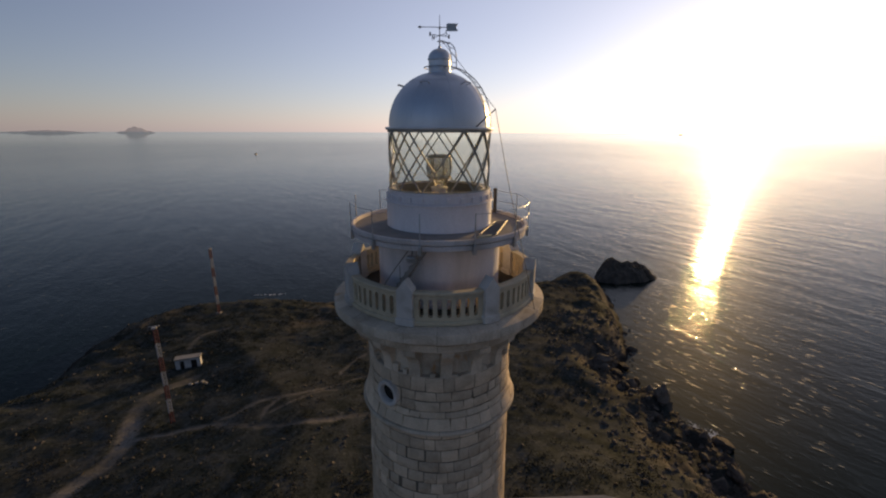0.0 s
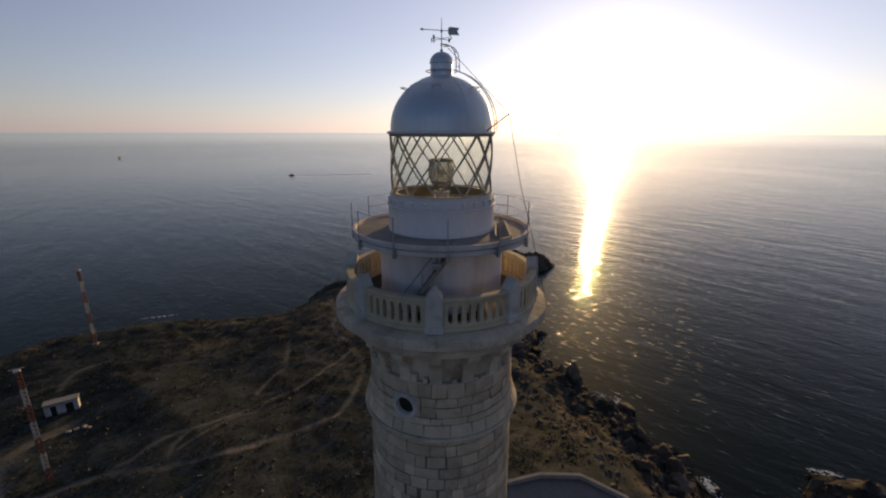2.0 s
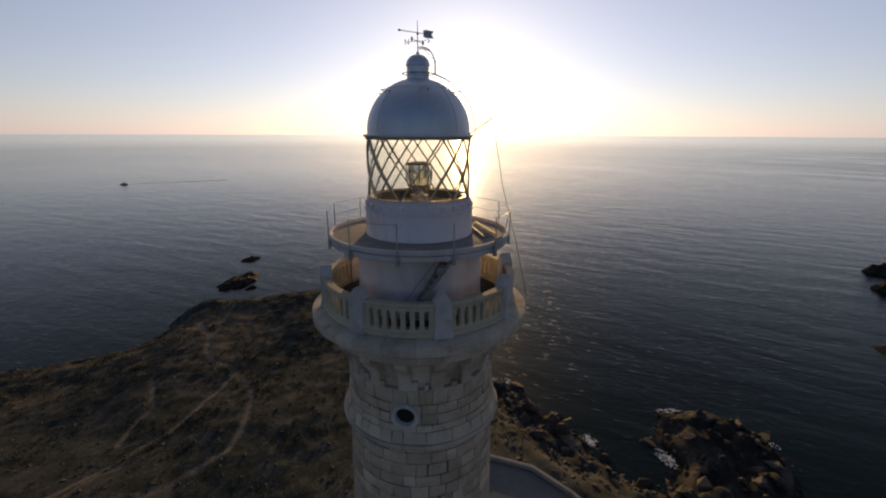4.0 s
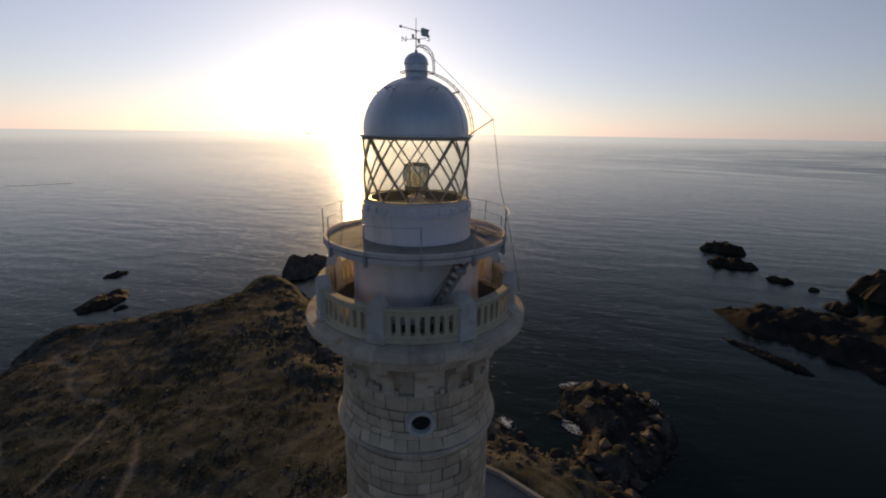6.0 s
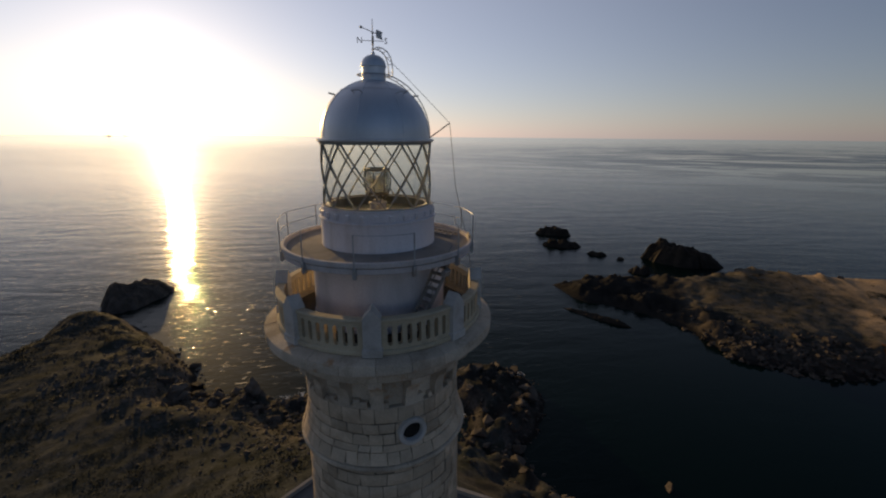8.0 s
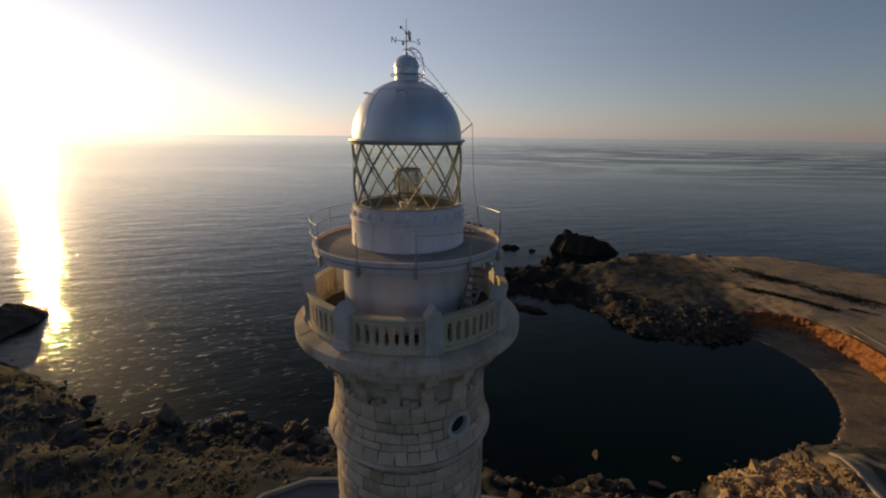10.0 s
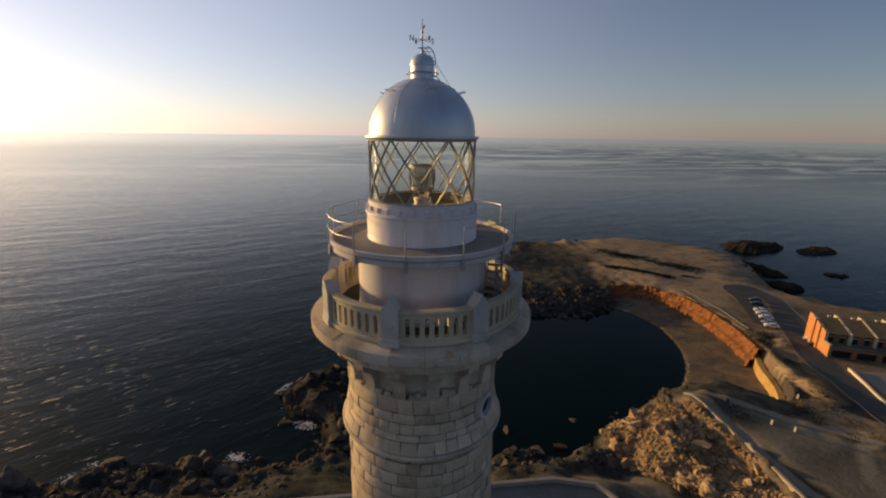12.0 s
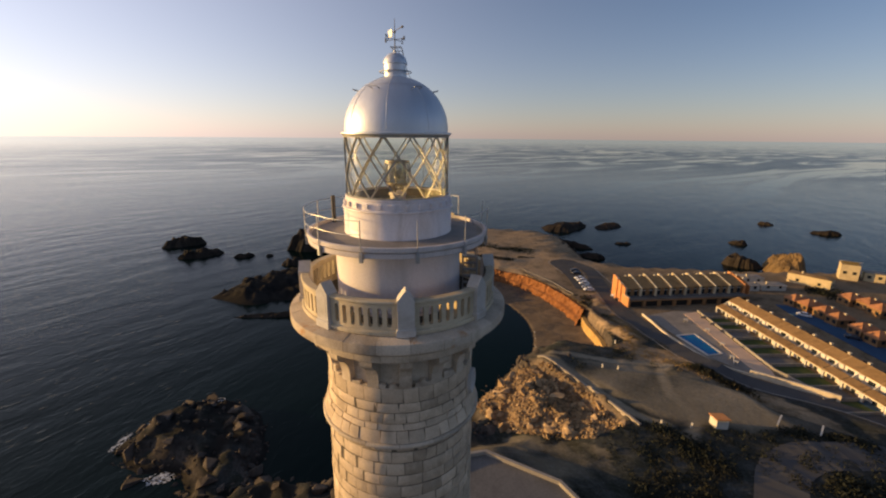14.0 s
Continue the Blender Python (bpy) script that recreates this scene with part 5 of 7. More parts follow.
acc = link("access_stair", stringer(2.56), LADDER, lighthouse, "steep brown-grey steel stair that climbs round the drum")
link("stringer", stringer(3.10), LADDER, acc)
for k in range(11):
    w = (k + 0.5) / 11
    link("tread", arc_block(2.57, 3.09, 227 + 33 * w - 2.0, 227 + 33 * w + 2.0, 62.50 + 2.42 * w, 62.54 + 2.42 * w, 2, 0.005), LADDER, acc)
link("stair_rail", tube([polar(3.12, 227 + 33 * k / 8, 63.25 + 2.42 * k / 8 - 0.35 * max(0, k - 5) / 3) for k in range(9)], 0.02, 6), LADDER, acc, "", True)
for w in (0.1, 0.45, 0.8):
    link("rail_post", tube([polar(3.12, 227 + 33 * w, 62.50 + 2.42 * w), polar(3.12, 227 + 33 * w, 63.18 + 2.3 * w)], 0.016, 6), LADDER, acc)
flood = link("floodlight", moved(box(0, 0, -0.12, 0.16, 0.30, 0.22, 0.02), Matrix.Translation(polar(3.25, 251, 64.55)) @ pose(0, 0, 0, 0, 25, 251)), STEEL, lighthouse, "small metal floodlight")
link("floodlight_bracket", tube([polar(3.15, 251, 64.86), polar(3.25, 251, 64.6)], 0.02, 6), DARK_STEEL, flood)

# round window: a splayed stone ring, its unlit depth painted as a dark disc
rot = Matrix.Translation(polar(3.08, WIN_AZ, WIN_Z)) @ pose(0, 0, 0, 0, 90, WIN_AZ)
ring_prof = [(0.52, -0.20), (0.52, 0.03), (0.49, 0.065), (0.43, 0.075), (0.37, 0.045), (0.34, -0.05), (0.33, -0.14), (0.33, -0.3)]
window = link("round_window", lathe(ring_prof, 40), GREYSTONE, lighthouse, "pale round splayed stone window frame", True, rot)
link("opening", lathe([(0.01, -0.13), (0.36, -0.13)], 40), DARK, window, "dark disc for the window's unlit inside")

# ---- esplanade round the foot of the tower ----
def slab(poly, z0, z1):
    n = len(poly)
    v = [(x, y, z0) for x, y in poly] + [(x, y, z1) for x, y in poly]
    return v, [tuple(range(n))[::-1], tuple(range(n, 2 * n))] + [(i, (i + 1) % n, n + (i + 1) % n, n + i) for i in range(n)]


def ribbon(line, width, lift=0.06, on_ground=True, z=None, thick=0.0):
    """A strip that follows a line over the ground."""
    pts = spline([tuple(map(float, p[:2])) for p in line], False, 8)
    v, f = [], []
    for k, (x, y) in enumerate(pts):
        a, b = pts[max(k - 1, 0)], pts[min(k + 1, len(pts) - 1)]
        dx, dy = b[0] - a[0], b[1] - a[1]
        q = math.hypot(dx, dy) or 1
        nx, ny = -dy / q, dx / q
        zz = (ground_z(x, y) if z is None else z) + lift
        for s in (-1, -0.33, 0.33, 1):
            v.append((x + nx * s * width / 2, y + ny * s * width / 2, zz))
    for k in range(len(pts) - 1):
        f += [(4 * k + i, 4 * k + 4 + i, 4 * k + 5 + i, 4 * k + 1 + i) for i in range(3)]
    return v, f


def wall_line(line, thick, height, z=None, cap=0.0, drop=0.6):
    """A free-standing wall along a line, its foot in the ground, with a coping."""
    v, f = [], []
    n = len(line)
    for k, (x, y) in enumerate(line):
        a, b = line[max(k - 1, 0)], line[min(k + 1, n - 1)]
        dx, dy = b[0] - a[0], b[1] - a[1]
        q = math.hypot(dx, dy) or 1
        nx, ny = -dy / q * thick / 2, dx / q * thick / 2
        zz = ground_z(x, y) if z is None else z
        c = 1 + cap
        v += [(x - nx, y - ny, zz - drop), (x - nx, y - ny, zz + height * 0.88), (x - nx * c, y - ny * c, zz + height * 0.88), (x - nx * c, y - ny * c, zz + height), (x + nx * c, y + ny * c, zz + height), (x + nx * c, y + ny * c, zz + height * 0.88), (x + nx, y + ny, zz + height * 0.88), (x + nx, y + ny, zz - drop)]
    for k in range(n - 1):
        f += [(8 * k + i, 8 * k + (i + 1) % 8, 8 * k + 8 + (i + 1) % 8, 8 * k + 8 + i) for i in range(8)]
    f += [tuple(range(8))[::-1], tuple(8 * (n - 1) + i for i in range(8))]
    return v, f


tagged(link("pavement", slab(ESPLANADE, 13.0, 15.9), PAVING), "grey paved esplanade round the tower's foot", "esplanade", kind="structure")
tagged(link("parapet_wall", wall_line(ESPLANADE + ESPLANADE[:1], 0.45, 0.75, 15.9, 0.25, 3.0), CONCRETE), "pale low parapet round the esplanade", "wall", kind="structure")
# ---- roads ----
ROAD = [(137, -148.8), (129, -149.8), (118, -147), (106, -138), (93, -129.5), (80, -121), (67, -117), (52, -110.5), (40, -107.5), (27, -112.5), (13, -118.5), (-4, -126), (-30, -138)]
tagged(link("road", ribbon(ROAD, 6.4, 0.24), ASPHALT), "grey asphalt road from the headland past the houses", "road", kind="structure")
tagged(link("kerb", ribbon([(x + 1.6, y + 3.6) for x, y in ROAD[2:]], 0.35, 0.3), CONCRETE), "pale kerb along the road", "kerb", kind="structure")
tagged(link("road", ribbon([(137, -142.6), (131, -141.6), (123, -138.5), (113, -133.0), (103, -127)], 7.0, 0.19), ASPHALT), "asphalt parking bays above the beach", "road", kind="structure")
tagged(link("road", slab([(135 + 6.3 * math.cos(a), -146.2 + 7.2 * math.sin(a)) for a in np.linspace(0, TAU, 28, endpoint=False)], 6.4, ground_z(135, -146) + 0.21), ASPHALT), "round asphalt turning place at the road's end", "road", kind="structure")
tagged(link("kerb", ribbon(spline([(98, -140.6), (110.5, -146.8), (122.4, -153.2), (131.5, -155.2), (139, -153), (142.2, -147), (140, -140.6), (132.5, -137.4), (122.3, -133.4)], False, 5), 0.5, 0.34), CONCRETE), "pale kerb round the turning place", "kerb", kind="structure")
DRIVE = [(-4, -52), (3, -62), (7.9, -71.1), (10.6, -78), (10.6, -85), (7.6, -92), (3.2, -100.5), (-4, -112)]
tagged(link("road", ribbon(DRIVE, 7.6, 0.14), ASPHALT), "dark asphalt drive that bends up to the lighthouse", "road", kind="structure")

# ---- red earth bank behind the beach ----
BANK = spline([(151, -95), (149.5, -104), (143.5, -111.5), (130, -116.5), (117, -117.2), (104, -115.6), (95, -113.3), (86, -109.3)], False, 18)


def bank_shape():
    v, f, m = [], [], 14
    for k, (x, y) in enumerate(BANK):
        a, b = BANK[max(k - 1, 0)], BANK[min(k + 1, len(BANK) - 1)]
        dx, dy = b[0] - a[0], b[1] - a[1]
        q = math.hypot(dx, dy) or 1
        nx, ny = -dy / q, dx / q
        top = max(ground_z(x + 2.0 * nx, y + 2.0 * ny), ground_z(x - 2.0 * nx, y - 2.0 * ny), 5.0)
        for j in range(m):
            s = j / (m - 1)
            w = float(fbm(np.array(x * 1.0 + 9 * s), np.array(y * 1.0 + 5 * s), 3.0, 3))
            gully = float(fbm(np.array(x * 1.0), np.array(y * 1.0 + 2 * s), 1.7, 3, 0.6, True))
            out = 1.1 * (1 - s) + 0.7 * w + 0.7 * gully + 0.9 + (0.9 if s < 0.5 else 0.0)
            v.append((x - nx * out, y - ny * out, 0.2 + (top - 0.1 + 0.25 * w) * s))
        v.append((x + nx * 1.6, y + ny * 1.6, top - 0.3))
    m += 1
    for k in range(len(BANK) - 1):
        f += [(m * k + j, m * k + m + j, m * k + m + j + 1, m * k + j + 1) for j in range(m - 1)]
    return v, f


tagged(link("earth_bank", bank_shape(), CLAY), "steep bank of red earth and stone behind the beach", "bank", kind="structure")
QUAY = surface("yellow_ochre_masonry", (0.36, 0.22, 0.075), (0.52, 0.34, 0.13), 0.9, 0, 0.8, 6, 0.05, (0.24, 0.14, 0.05))
tagged(link("retaining_wall", wall_line(spline([(89.5, -111), (86.5, -109), (83, -106.6), (79.5, -104.6), (75, -102.6), (70, -99.8), (66.5, -97.2), (63.5, -94.6)], False, 4), 1.3, 3.7, 1.2, 0.12, 1.5), QUAY), "yellow ochre stone wall at the end of the beach", "wall", kind="structure")
tagged(link("dry_stone_wall", wall_line(spline([(64, -67.2), (58, -67.9), (48.6, -68.0), (43.4, -67.8), (36.7, -67.0), (31.3, -66.3)], False, 4), 0.5, 0.4, None, 0.1), GRAVEL), "low ochre stone wall along the crest of the rubble", "wall", kind="structure")
tagged(link("kerb", wall_line([(150, -111), (138, -122), (117, -121.5), (101, -118.5)], 0.25, 0.18), CONCRETE), "low pale kerb along the bank's edge", "kerb", kind="structure")

# ---- houses ----
def place(origin, ux, uy):
    """A frame on the ground: x along the row, y away from its front."""
    return Matrix(((ux[0], uy[0], 0, origin[0]), (ux[1], uy[1], 0, origin[1]), (0, 0, 1, origin[2]), (0, 0, 0, 1)))


def gable_wall(x, y0, y1, ye, z0, ze, zr, t):
    """A party wall that follows the slope of the roof."""
    sec = [(y0, z0), (y1, z0), (y1, zr), (ye, zr), (y0, ze)]
    v = [(x + s * t / 2, y, z) for s in (-1, 1) for y, z in sec]
    return v, [(0, 1, 2, 3, 4), (9, 8, 7, 6, 5)] + [(i, 5 + i, 5 + (i + 1) % 5, (i + 1) % 5) for i in range(5)]


def roof_slab(x0, x1, y0, y1, z0, z1, t=0.18):
    v = [(x0, y0, z0), (x1, y0, z0), (x1, y1, z1), (x0, y1, z1)]
    v += [(x, y, z + t) for x, y, z in v]
    return v, [(3, 2, 1, 0), (4, 5, 6, 7), (0, 1, 5, 4), (1, 2, 6, 5), (2, 3, 7, 6), (3, 0, 4, 7)]


def tile_rows(x0, x1, y0, y1, z0, z1, n):
    """Rounded tile courses that run down a roof."""
    parts = []
    for k in range(n):
        x = x0 + (x1 - x0) * (k + 0.5) / n
        parts.append(tube([(x, y0, z0 + 0.17), (x, y1, z1 + 0.17)], 0.11, 6))
    return join(*parts)


def town_house():
    """Terrace house with a garage, a terrace above it, two storeys set back and a sloping tile roof. Front at y = 0."""
    w = 6.1
    e = thing("town_house", "ochre terraced house with garage and tiled roof", "house", "terraced houses by the point")
    link("garage", join(box(-2.8, 2, 0, 0.5, 4, 2.9), box(2.8, 2, 0, 0.5, 4, 2.9), box(0, 2, 2.4, 5.1, 4, 0.5), box(0, 3.9, 0, 5.1, 0.2, 2.4)), OCHRE_WALL, e)
    link("garage_gate", box(0, 1.0, 0, 5.1, 0.1, 2.4), DARK, e, "dark garage opening")
    link("terrace", join(box(0, 2, 2.9, w, 4.0, 0.15), box(0, 0.08, 3.05, w, 0.16, 0.55)), PAVING, e, "terrace with parapet")
    link("wall", box(0, 7.9, 0, w - 0.3, 7.8, 6.2), OCHRE_WALL, e)
    for x in (-1.5, 1.4):
        for z, hh in ((3.1, 2.1), (5.2, 0.9)):
            win = link("window", box(x, 3.98, z, 1.3, 0.12, hh), WINDOW, e, "dark window")
            link("window_frame", join(box(x, 3.95, z + hh, 1.5, 0.14, 0.1), box(x, 3.95, z - 0.1, 1.5, 0.16, 0.1)), WALL_WHITE, win)
    link("roof", join(roof_slab(-w / 2 + 0.15, w / 2 - 0.15, 3.5, 11.0, 6.0, 8.4), roof_slab(-w / 2 + 0.15, w / 2 - 0.15, 11.0, 13.0, 8.4, 7.4)), ROOF_OCHRE, e, "ochre tile roof")
    link("roof_tiles", tile_rows(-w / 2 + 0.3, w / 2 - 0.3, 3.45, 11.0, 6.0, 8.4, 14), ROOF_OCHRE, e)
    link("party_wall", gable_wall(-w / 2, 3.0, 12.8, 11.0, 0, 6.6, 9.0, 0.46), CREAM, e, "sloping cream party wall")
    link("chimney", join(box(0.8, 11.2, 7.6, 0.8, 0.6, 1.3), box(0.8, 11.2, 8.9, 0.95, 0.75, 0.12)), CREAM, e, "pale chimney")
    return e


ux = Vector((-0.386, -0.923))
uy = Vector((0.923, -0.386))
first = None
for k in range(8):
    p = Vector((81, -126.6)) + ux * (3.05 + 6.1 * k)
    m = place((p.x, p.y, 7.0), ux, uy)
    if first is None:
        first = town_house()
        first.matrix_basis = m
    else:
        copy_thing(first, m)
endw = thing("end_gable", "bright orange stepped end wall of the terrace", "wall")
endw.matrix_basis = place((81, -126.6, 7.0), ux, uy)
link("wall", join(gable_wall(-0.3, 3.0, 12.8, 11.0, 0, 6.7, 9.1, 0.4), box(-0.3, 2.0, 0, 0.5, 4.2, 3.9), box(-0.5, 6.0, 0, 0.8, 1.0, 7.6), box(-0.5, 9.0, 0, 0.8, 1.0, 8.6)), ORANGE_WALL, endw)
for cx, cy, cz, cw, cd in ((-0.3, 2.0, 3.9, 0.7, 4.3), (-0.5, 6.0, 7.6, 1.0, 1.2), (-0.5, 9.0, 8.6, 1.0, 1.2)):
    link("coping", box(cx, cy, cz, cw, cd, 0.15), CREAM, endw)
endw2 = thing("end_gable", "orange end walls of the terrace at its far end", "wall")
endw2.matrix_basis = place((62.2, -171.5, 7.0), ux, uy)
link("wall", join(gable_wall(0.3, 3.0, 12.8, 11.0, 0, 6.7, 9.1, 0.4), gable_wall(3.2, 4.0, 11.0, 10.0, 0, 5.5, 7.8, 0.4)), ORANGE_WALL, endw2)


def row_house():
    """Low white terrace house: a roofed porch to the garden, a dark patio behind it, and an ochre gabled roof. Garden side at y = 0."""
    w = 5.4
    e = thing("row_house", "white terraced house with ochre roof and garden porch", "house", "terraced houses by the pool")
    link("wall", join(box(0, 6.2, 0, w, 5.6, 4.5), box(0, 3.3, 0, w, 0.3, 4.7)), WALL_WHITE, e)
    link("roof", join(roof_slab(-w / 2, w / 2, 3.0, 6.2, 4.6, 6.0), roof_slab(-w / 2, w / 2, 6.2, 9.4, 6.0, 4.6)), ROOF_OCHRE, e, "ochre tile roof")
    link("roof_tiles", tile_rows(-w / 2 + 0.2, w / 2 - 0.2, 3.0, 6.2, 4.6, 6.0, 11), ROOF_OCHRE, e)
    link("fire_wall", join(gable_wall(-w / 2 + 0.12, 0.9, 3.4, 3.4, 0, 3.2, 4.9, 0.22), box(-w / 2 + 0.9, 3.05, 3.2, 1.5, 0.5, 1.35)), WALL_WHITE, e, "white stepped wall between two patios")
    link("porch", join(box(-w / 2 + 0.3, -0.9, 0, 0.5, 0.5, 2.5), box(w / 2 - 0.3, -0.9, 0, 0.5, 0.5, 2.5), box(0, -0.9, 2.2, w - 0.5, 0.5, 0.45), box(0, 1.0, 0, w, 0.25, 3.0)), WALL_WHITE, e, "white porch front")
    link("porch_roof", roof_slab(-w / 2 + 0.2, w / 2 - 0.1, -1.3, 1.2, 2.55, 3.35), ROOF_OCHRE, e, "ochre porch roof")
    link("porch_tiles", tile_rows(-w / 2 + 0.3, w / 2 - 0.2, -1.3, 1.2, 2.55, 3.35, 11), ROOF_OCHRE, e)
    link("patio", box(0, 2.1, 0.5, w - 0.4, 1.9, 0.1), PAVING, e, "dark patio behind the porch")
    link("door", box(-1.0, 0.85, 0, 1.0, 0.14, 2.1), WINDOW, e, "dark glass door")
    link("window", box(1.1, 0.85, 0.9, 1.4, 0.14, 1.2), WINDOW, e)
    link("dormer_window", box(0.7, 3.12, 3.1, 1.7, 0.14, 1.0), WINDOW, e)
    link("chimney", join(box(1.4, 6.8, 5.3, 0.7, 0.6, 1.2), box(1.4, 6.8, 6.5, 0.85, 0.75, 0.12)), CREAM, e, "pale chimney")
    link("skylight", box(-1.0, 7.9, 5.25, 0.9, 0.9, 0.3), DARK, e, "dark skylight")
    return e


bx = Vector((-0.89, 0.456))
by = Vector((-0.456, -0.89))
first = None
for k in range(12):
    p = Vector((62.5, -152)) + bx * (2.7 + 5.4 * k)
    m = place((p.x, p.y, 7.0), bx, by)
    if first is None:
        first = row_house()
        first.matrix_basis = m
    else:
        copy_thing(first, m)
# gardens of the row: hedged plots
for k in range(12):
    p = Vector((62.5, -152)) + bx * (2.7 + 5.4 * k) - by * 5.5
    m = place((p.x, p.y, 7.05), bx, by)
    tagged(link("lawn", box(0, 0, 0, 5.0, 9.0, 0.08), LAWN if k % 3 else PAVING, None, "", False, m), "small garden plot in front of a terraced house", "garden", "garden plots")
    q = link("garden_fence", join(box(0, 0, 0, 0.18, 9.4, 0.9), box(0, 0, 0.9, 0.26, 9.4, 0.08)), CONCRETE, None, "", False, place((p.x + bx.x * 2.6, p.y + bx.y * 2.6, 7.0), bx, by))
    tagged(q, "low pale wall between two garden plots", "wall", "garden walls")


def hip_house(x, y, turn, w, d, h, roof, label, pitch=0.28):
    e = thing("hip_roof_house", label, "house", "houses behind the terraces", pose(x, y, 7.0, 0, 0, turn))
    link("wall", box(0, 0, 0, w, d, h), {ROOF_OCHRE: YELLOW_WALL, CONCRETE: WALL_WHITE}.get(roof, OCHRE_WALL), e)
    o, r = 0.4, d * pitch
    v = [(-w / 2 - o, -d / 2 - o, h), (w / 2 + o, -d / 2 - o, h), (w / 2 + o, d / 2 + o, h), (-w / 2 - o, d / 2 + o, h), (0, -max(0.6, d / 2 - w / 2), h + r), (0, max(0.6, d / 2 - w / 2), h + r)] if d > w else [(-w / 2 - o, -d / 2 - o, h), (w / 2 + o, -d / 2 - o, h), (w / 2 + o, d / 2 + o, h), (-w / 2 - o, d / 2 + o, h), (-w / 2 + d / 2, 0, h + r), (w / 2 - d / 2, 0, h + r)]
    f = [(3, 2, 1, 0), (0, 1, 4), (1, 2, 5, 4), (2, 3, 5), (3, 0, 4, 5)] if d > w else [(3, 2, 1, 0), (0, 1, 5, 4), (1, 2, 5), (2, 3, 4, 5), (3, 0, 4)]
    link("roof", (v, f), roof, e, "hipped tile roof")
    for s in (-1, 1):
        link("window", box(s * w * 0.25, d / 2, 1.0, 1.2, 0.14, 1.2), WINDOW, e)
        link("window", box(s * w * 0.25, -d / 2, 1.0, 1.2, 0.14, 1.2), WINDOW, e)
        link("window", box(w / 2, s * d * 0.22, 1.0, 0.14, 1.2, 1.2), WINDOW, e)
        link("window", box(-w / 2, s * d * 0.22, 1.0, 0.14, 1.2, 1.2), WINDOW, e)
    link("chimney", join(box(w * 0.2, 0.6, h + r * 0.4, 0.6, 0.6, 0.9), box(w * 0.2, 0.6, h + r * 0.4 + 0.9, 0.8, 0.8, 0.1)), CREAM, e)
    return e


for k, (x, y) in enumerate(((52.5, -186), (47.6, -184.2), (41.8, -182), (37.0, -178.6), (29.6, -174.6), (24.6, -171.2), (17.5, -168), (11.5, -165))):
    hip_house(x, y, 153, 4.6, 6.4, 2.7, ROOF_RED, "small ochre house with terracotta hipped roof", 0.30)
for x, y in ((43, -206), (37.5, -205.5), (33, -201.5), (24, -196), (15, -191)):
    hip_house(x, y, 153, 5.2, 6.4, 3.0, ROOF_RED, "red-walled house with terracotta roof", 0.30)
hip_house(61.5, -220, 7, 15, 6, 4.2, ROOF_OCHRE, "long low cream building by the water", 0.08)
hip_house(76, -200, 60, 9, 5, 2.6, CONCRETE, "low white flat-roofed house near the shore", 0.05)
hip_house(67, -198, 60, 10, 5, 2.2, CONCRETE, "low white house with a grey roof near the shore", 0.05)
hip_house(71, -188, 62, 8, 4, 2.4, CONCRETE, "small white house behind the terrace", 0.05)
for x, y, w, d, h, text in ((57.5, -246, 6.5, 7, 7.0, "tall yellow block house on the point"), (50.5, -252, 7, 6, 3.8, "low flat-roofed house on the point")):
    e = thing("flat_roof_house", text, "house", "", pose(x, y, 7.0, 0, 0, 25))
    link("wall", box(0, 0, 0, w, d, h), YELLOW_WALL, e)
    link("roof", roof_slab(-w / 2 - 0.2, w / 2 + 0.2, -d / 2 - 0.2, d / 2 + 0.2, h - 0.1, h + (1.6 if h > 6 else 0.1)), CONCRETE, e)
    for s in (-1, 1):
        link("window", box(s * w * 0.25, d / 2, h * 0.4, 1.3, 0.14, 1.3), WINDOW, e)
        link("window", box(-w / 2, s * d * 0.22, h * 0.4, 0.14, 1.3, 1.3), WINDOW, e)
# the street's blue is skylit shade put into the colour
tagged(link("pavement", slab([(56.5, -179.5), (53.2, -183), (36.5, -175.8), (22.6, -168.8), (9, -162), (3, -150), (19.5, -157.5), (34.5, -166.3), (50, -174.4)], 6.9, 7.14), SHADE_BLUE), "street between the terraces, coloured blue for its skylit shade", "street", kind="structure")

# ---- pool terrace ----
tagged(link("pavement", slab([(73, -126), (58.5, -120.2), (45.5, -112.6), (38, -113), (27, -118), (34, -121.5), (66, -146), (71, -138)], 6.8, 7.12), TERRACE), "grey paved terrace round the pool", "terrace", kind="structure")
tagged(link("pavement", slab([(67.5, -139), (66.5, -145), (50, -134.5), (32, -123), (29, -118.8), (36.3, -119.6), (50, -128.6)], 7.0, 7.2), DECK), "pink paved strip beside the pool", "terrace", kind="structure")
pool = thing("swimming_pool", "bright blue rectangular swimming pool", "pool")
PW = [(57.9, -120.4), (55.8, -126.6), (44.3, -121.0), (45.6, -116.2)]
link("pool_water", slab(PW, 7.0, 7.17), POOL, pool, "blue water")
rim = PW + PW[:1]
link("pool_rim", wall_line(rim, 0.75, 0.16, 7.10, 0, 0.1), WALL_WHITE, pool, "pale rim")
BOUNDARY = surface("cream_boundary_render", (0.56, 0.47, 0.34), (0.70, 0.60, 0.45), 0.85, 0, 0.5, 8, 0.006, (0.42, 0.34, 0.24))
tagged(link("boundary_wall", wall_line(spline([(74, -125), (67, -121.5), (61, -118.2), (54, -115.6), (48, -113.9), (40, -113), (34, -115)], False, 4), 0.45, 0.8, 7.0, 0.3), BOUNDARY), "cream wall between the road and the pool terrace", "wall", kind="structure")
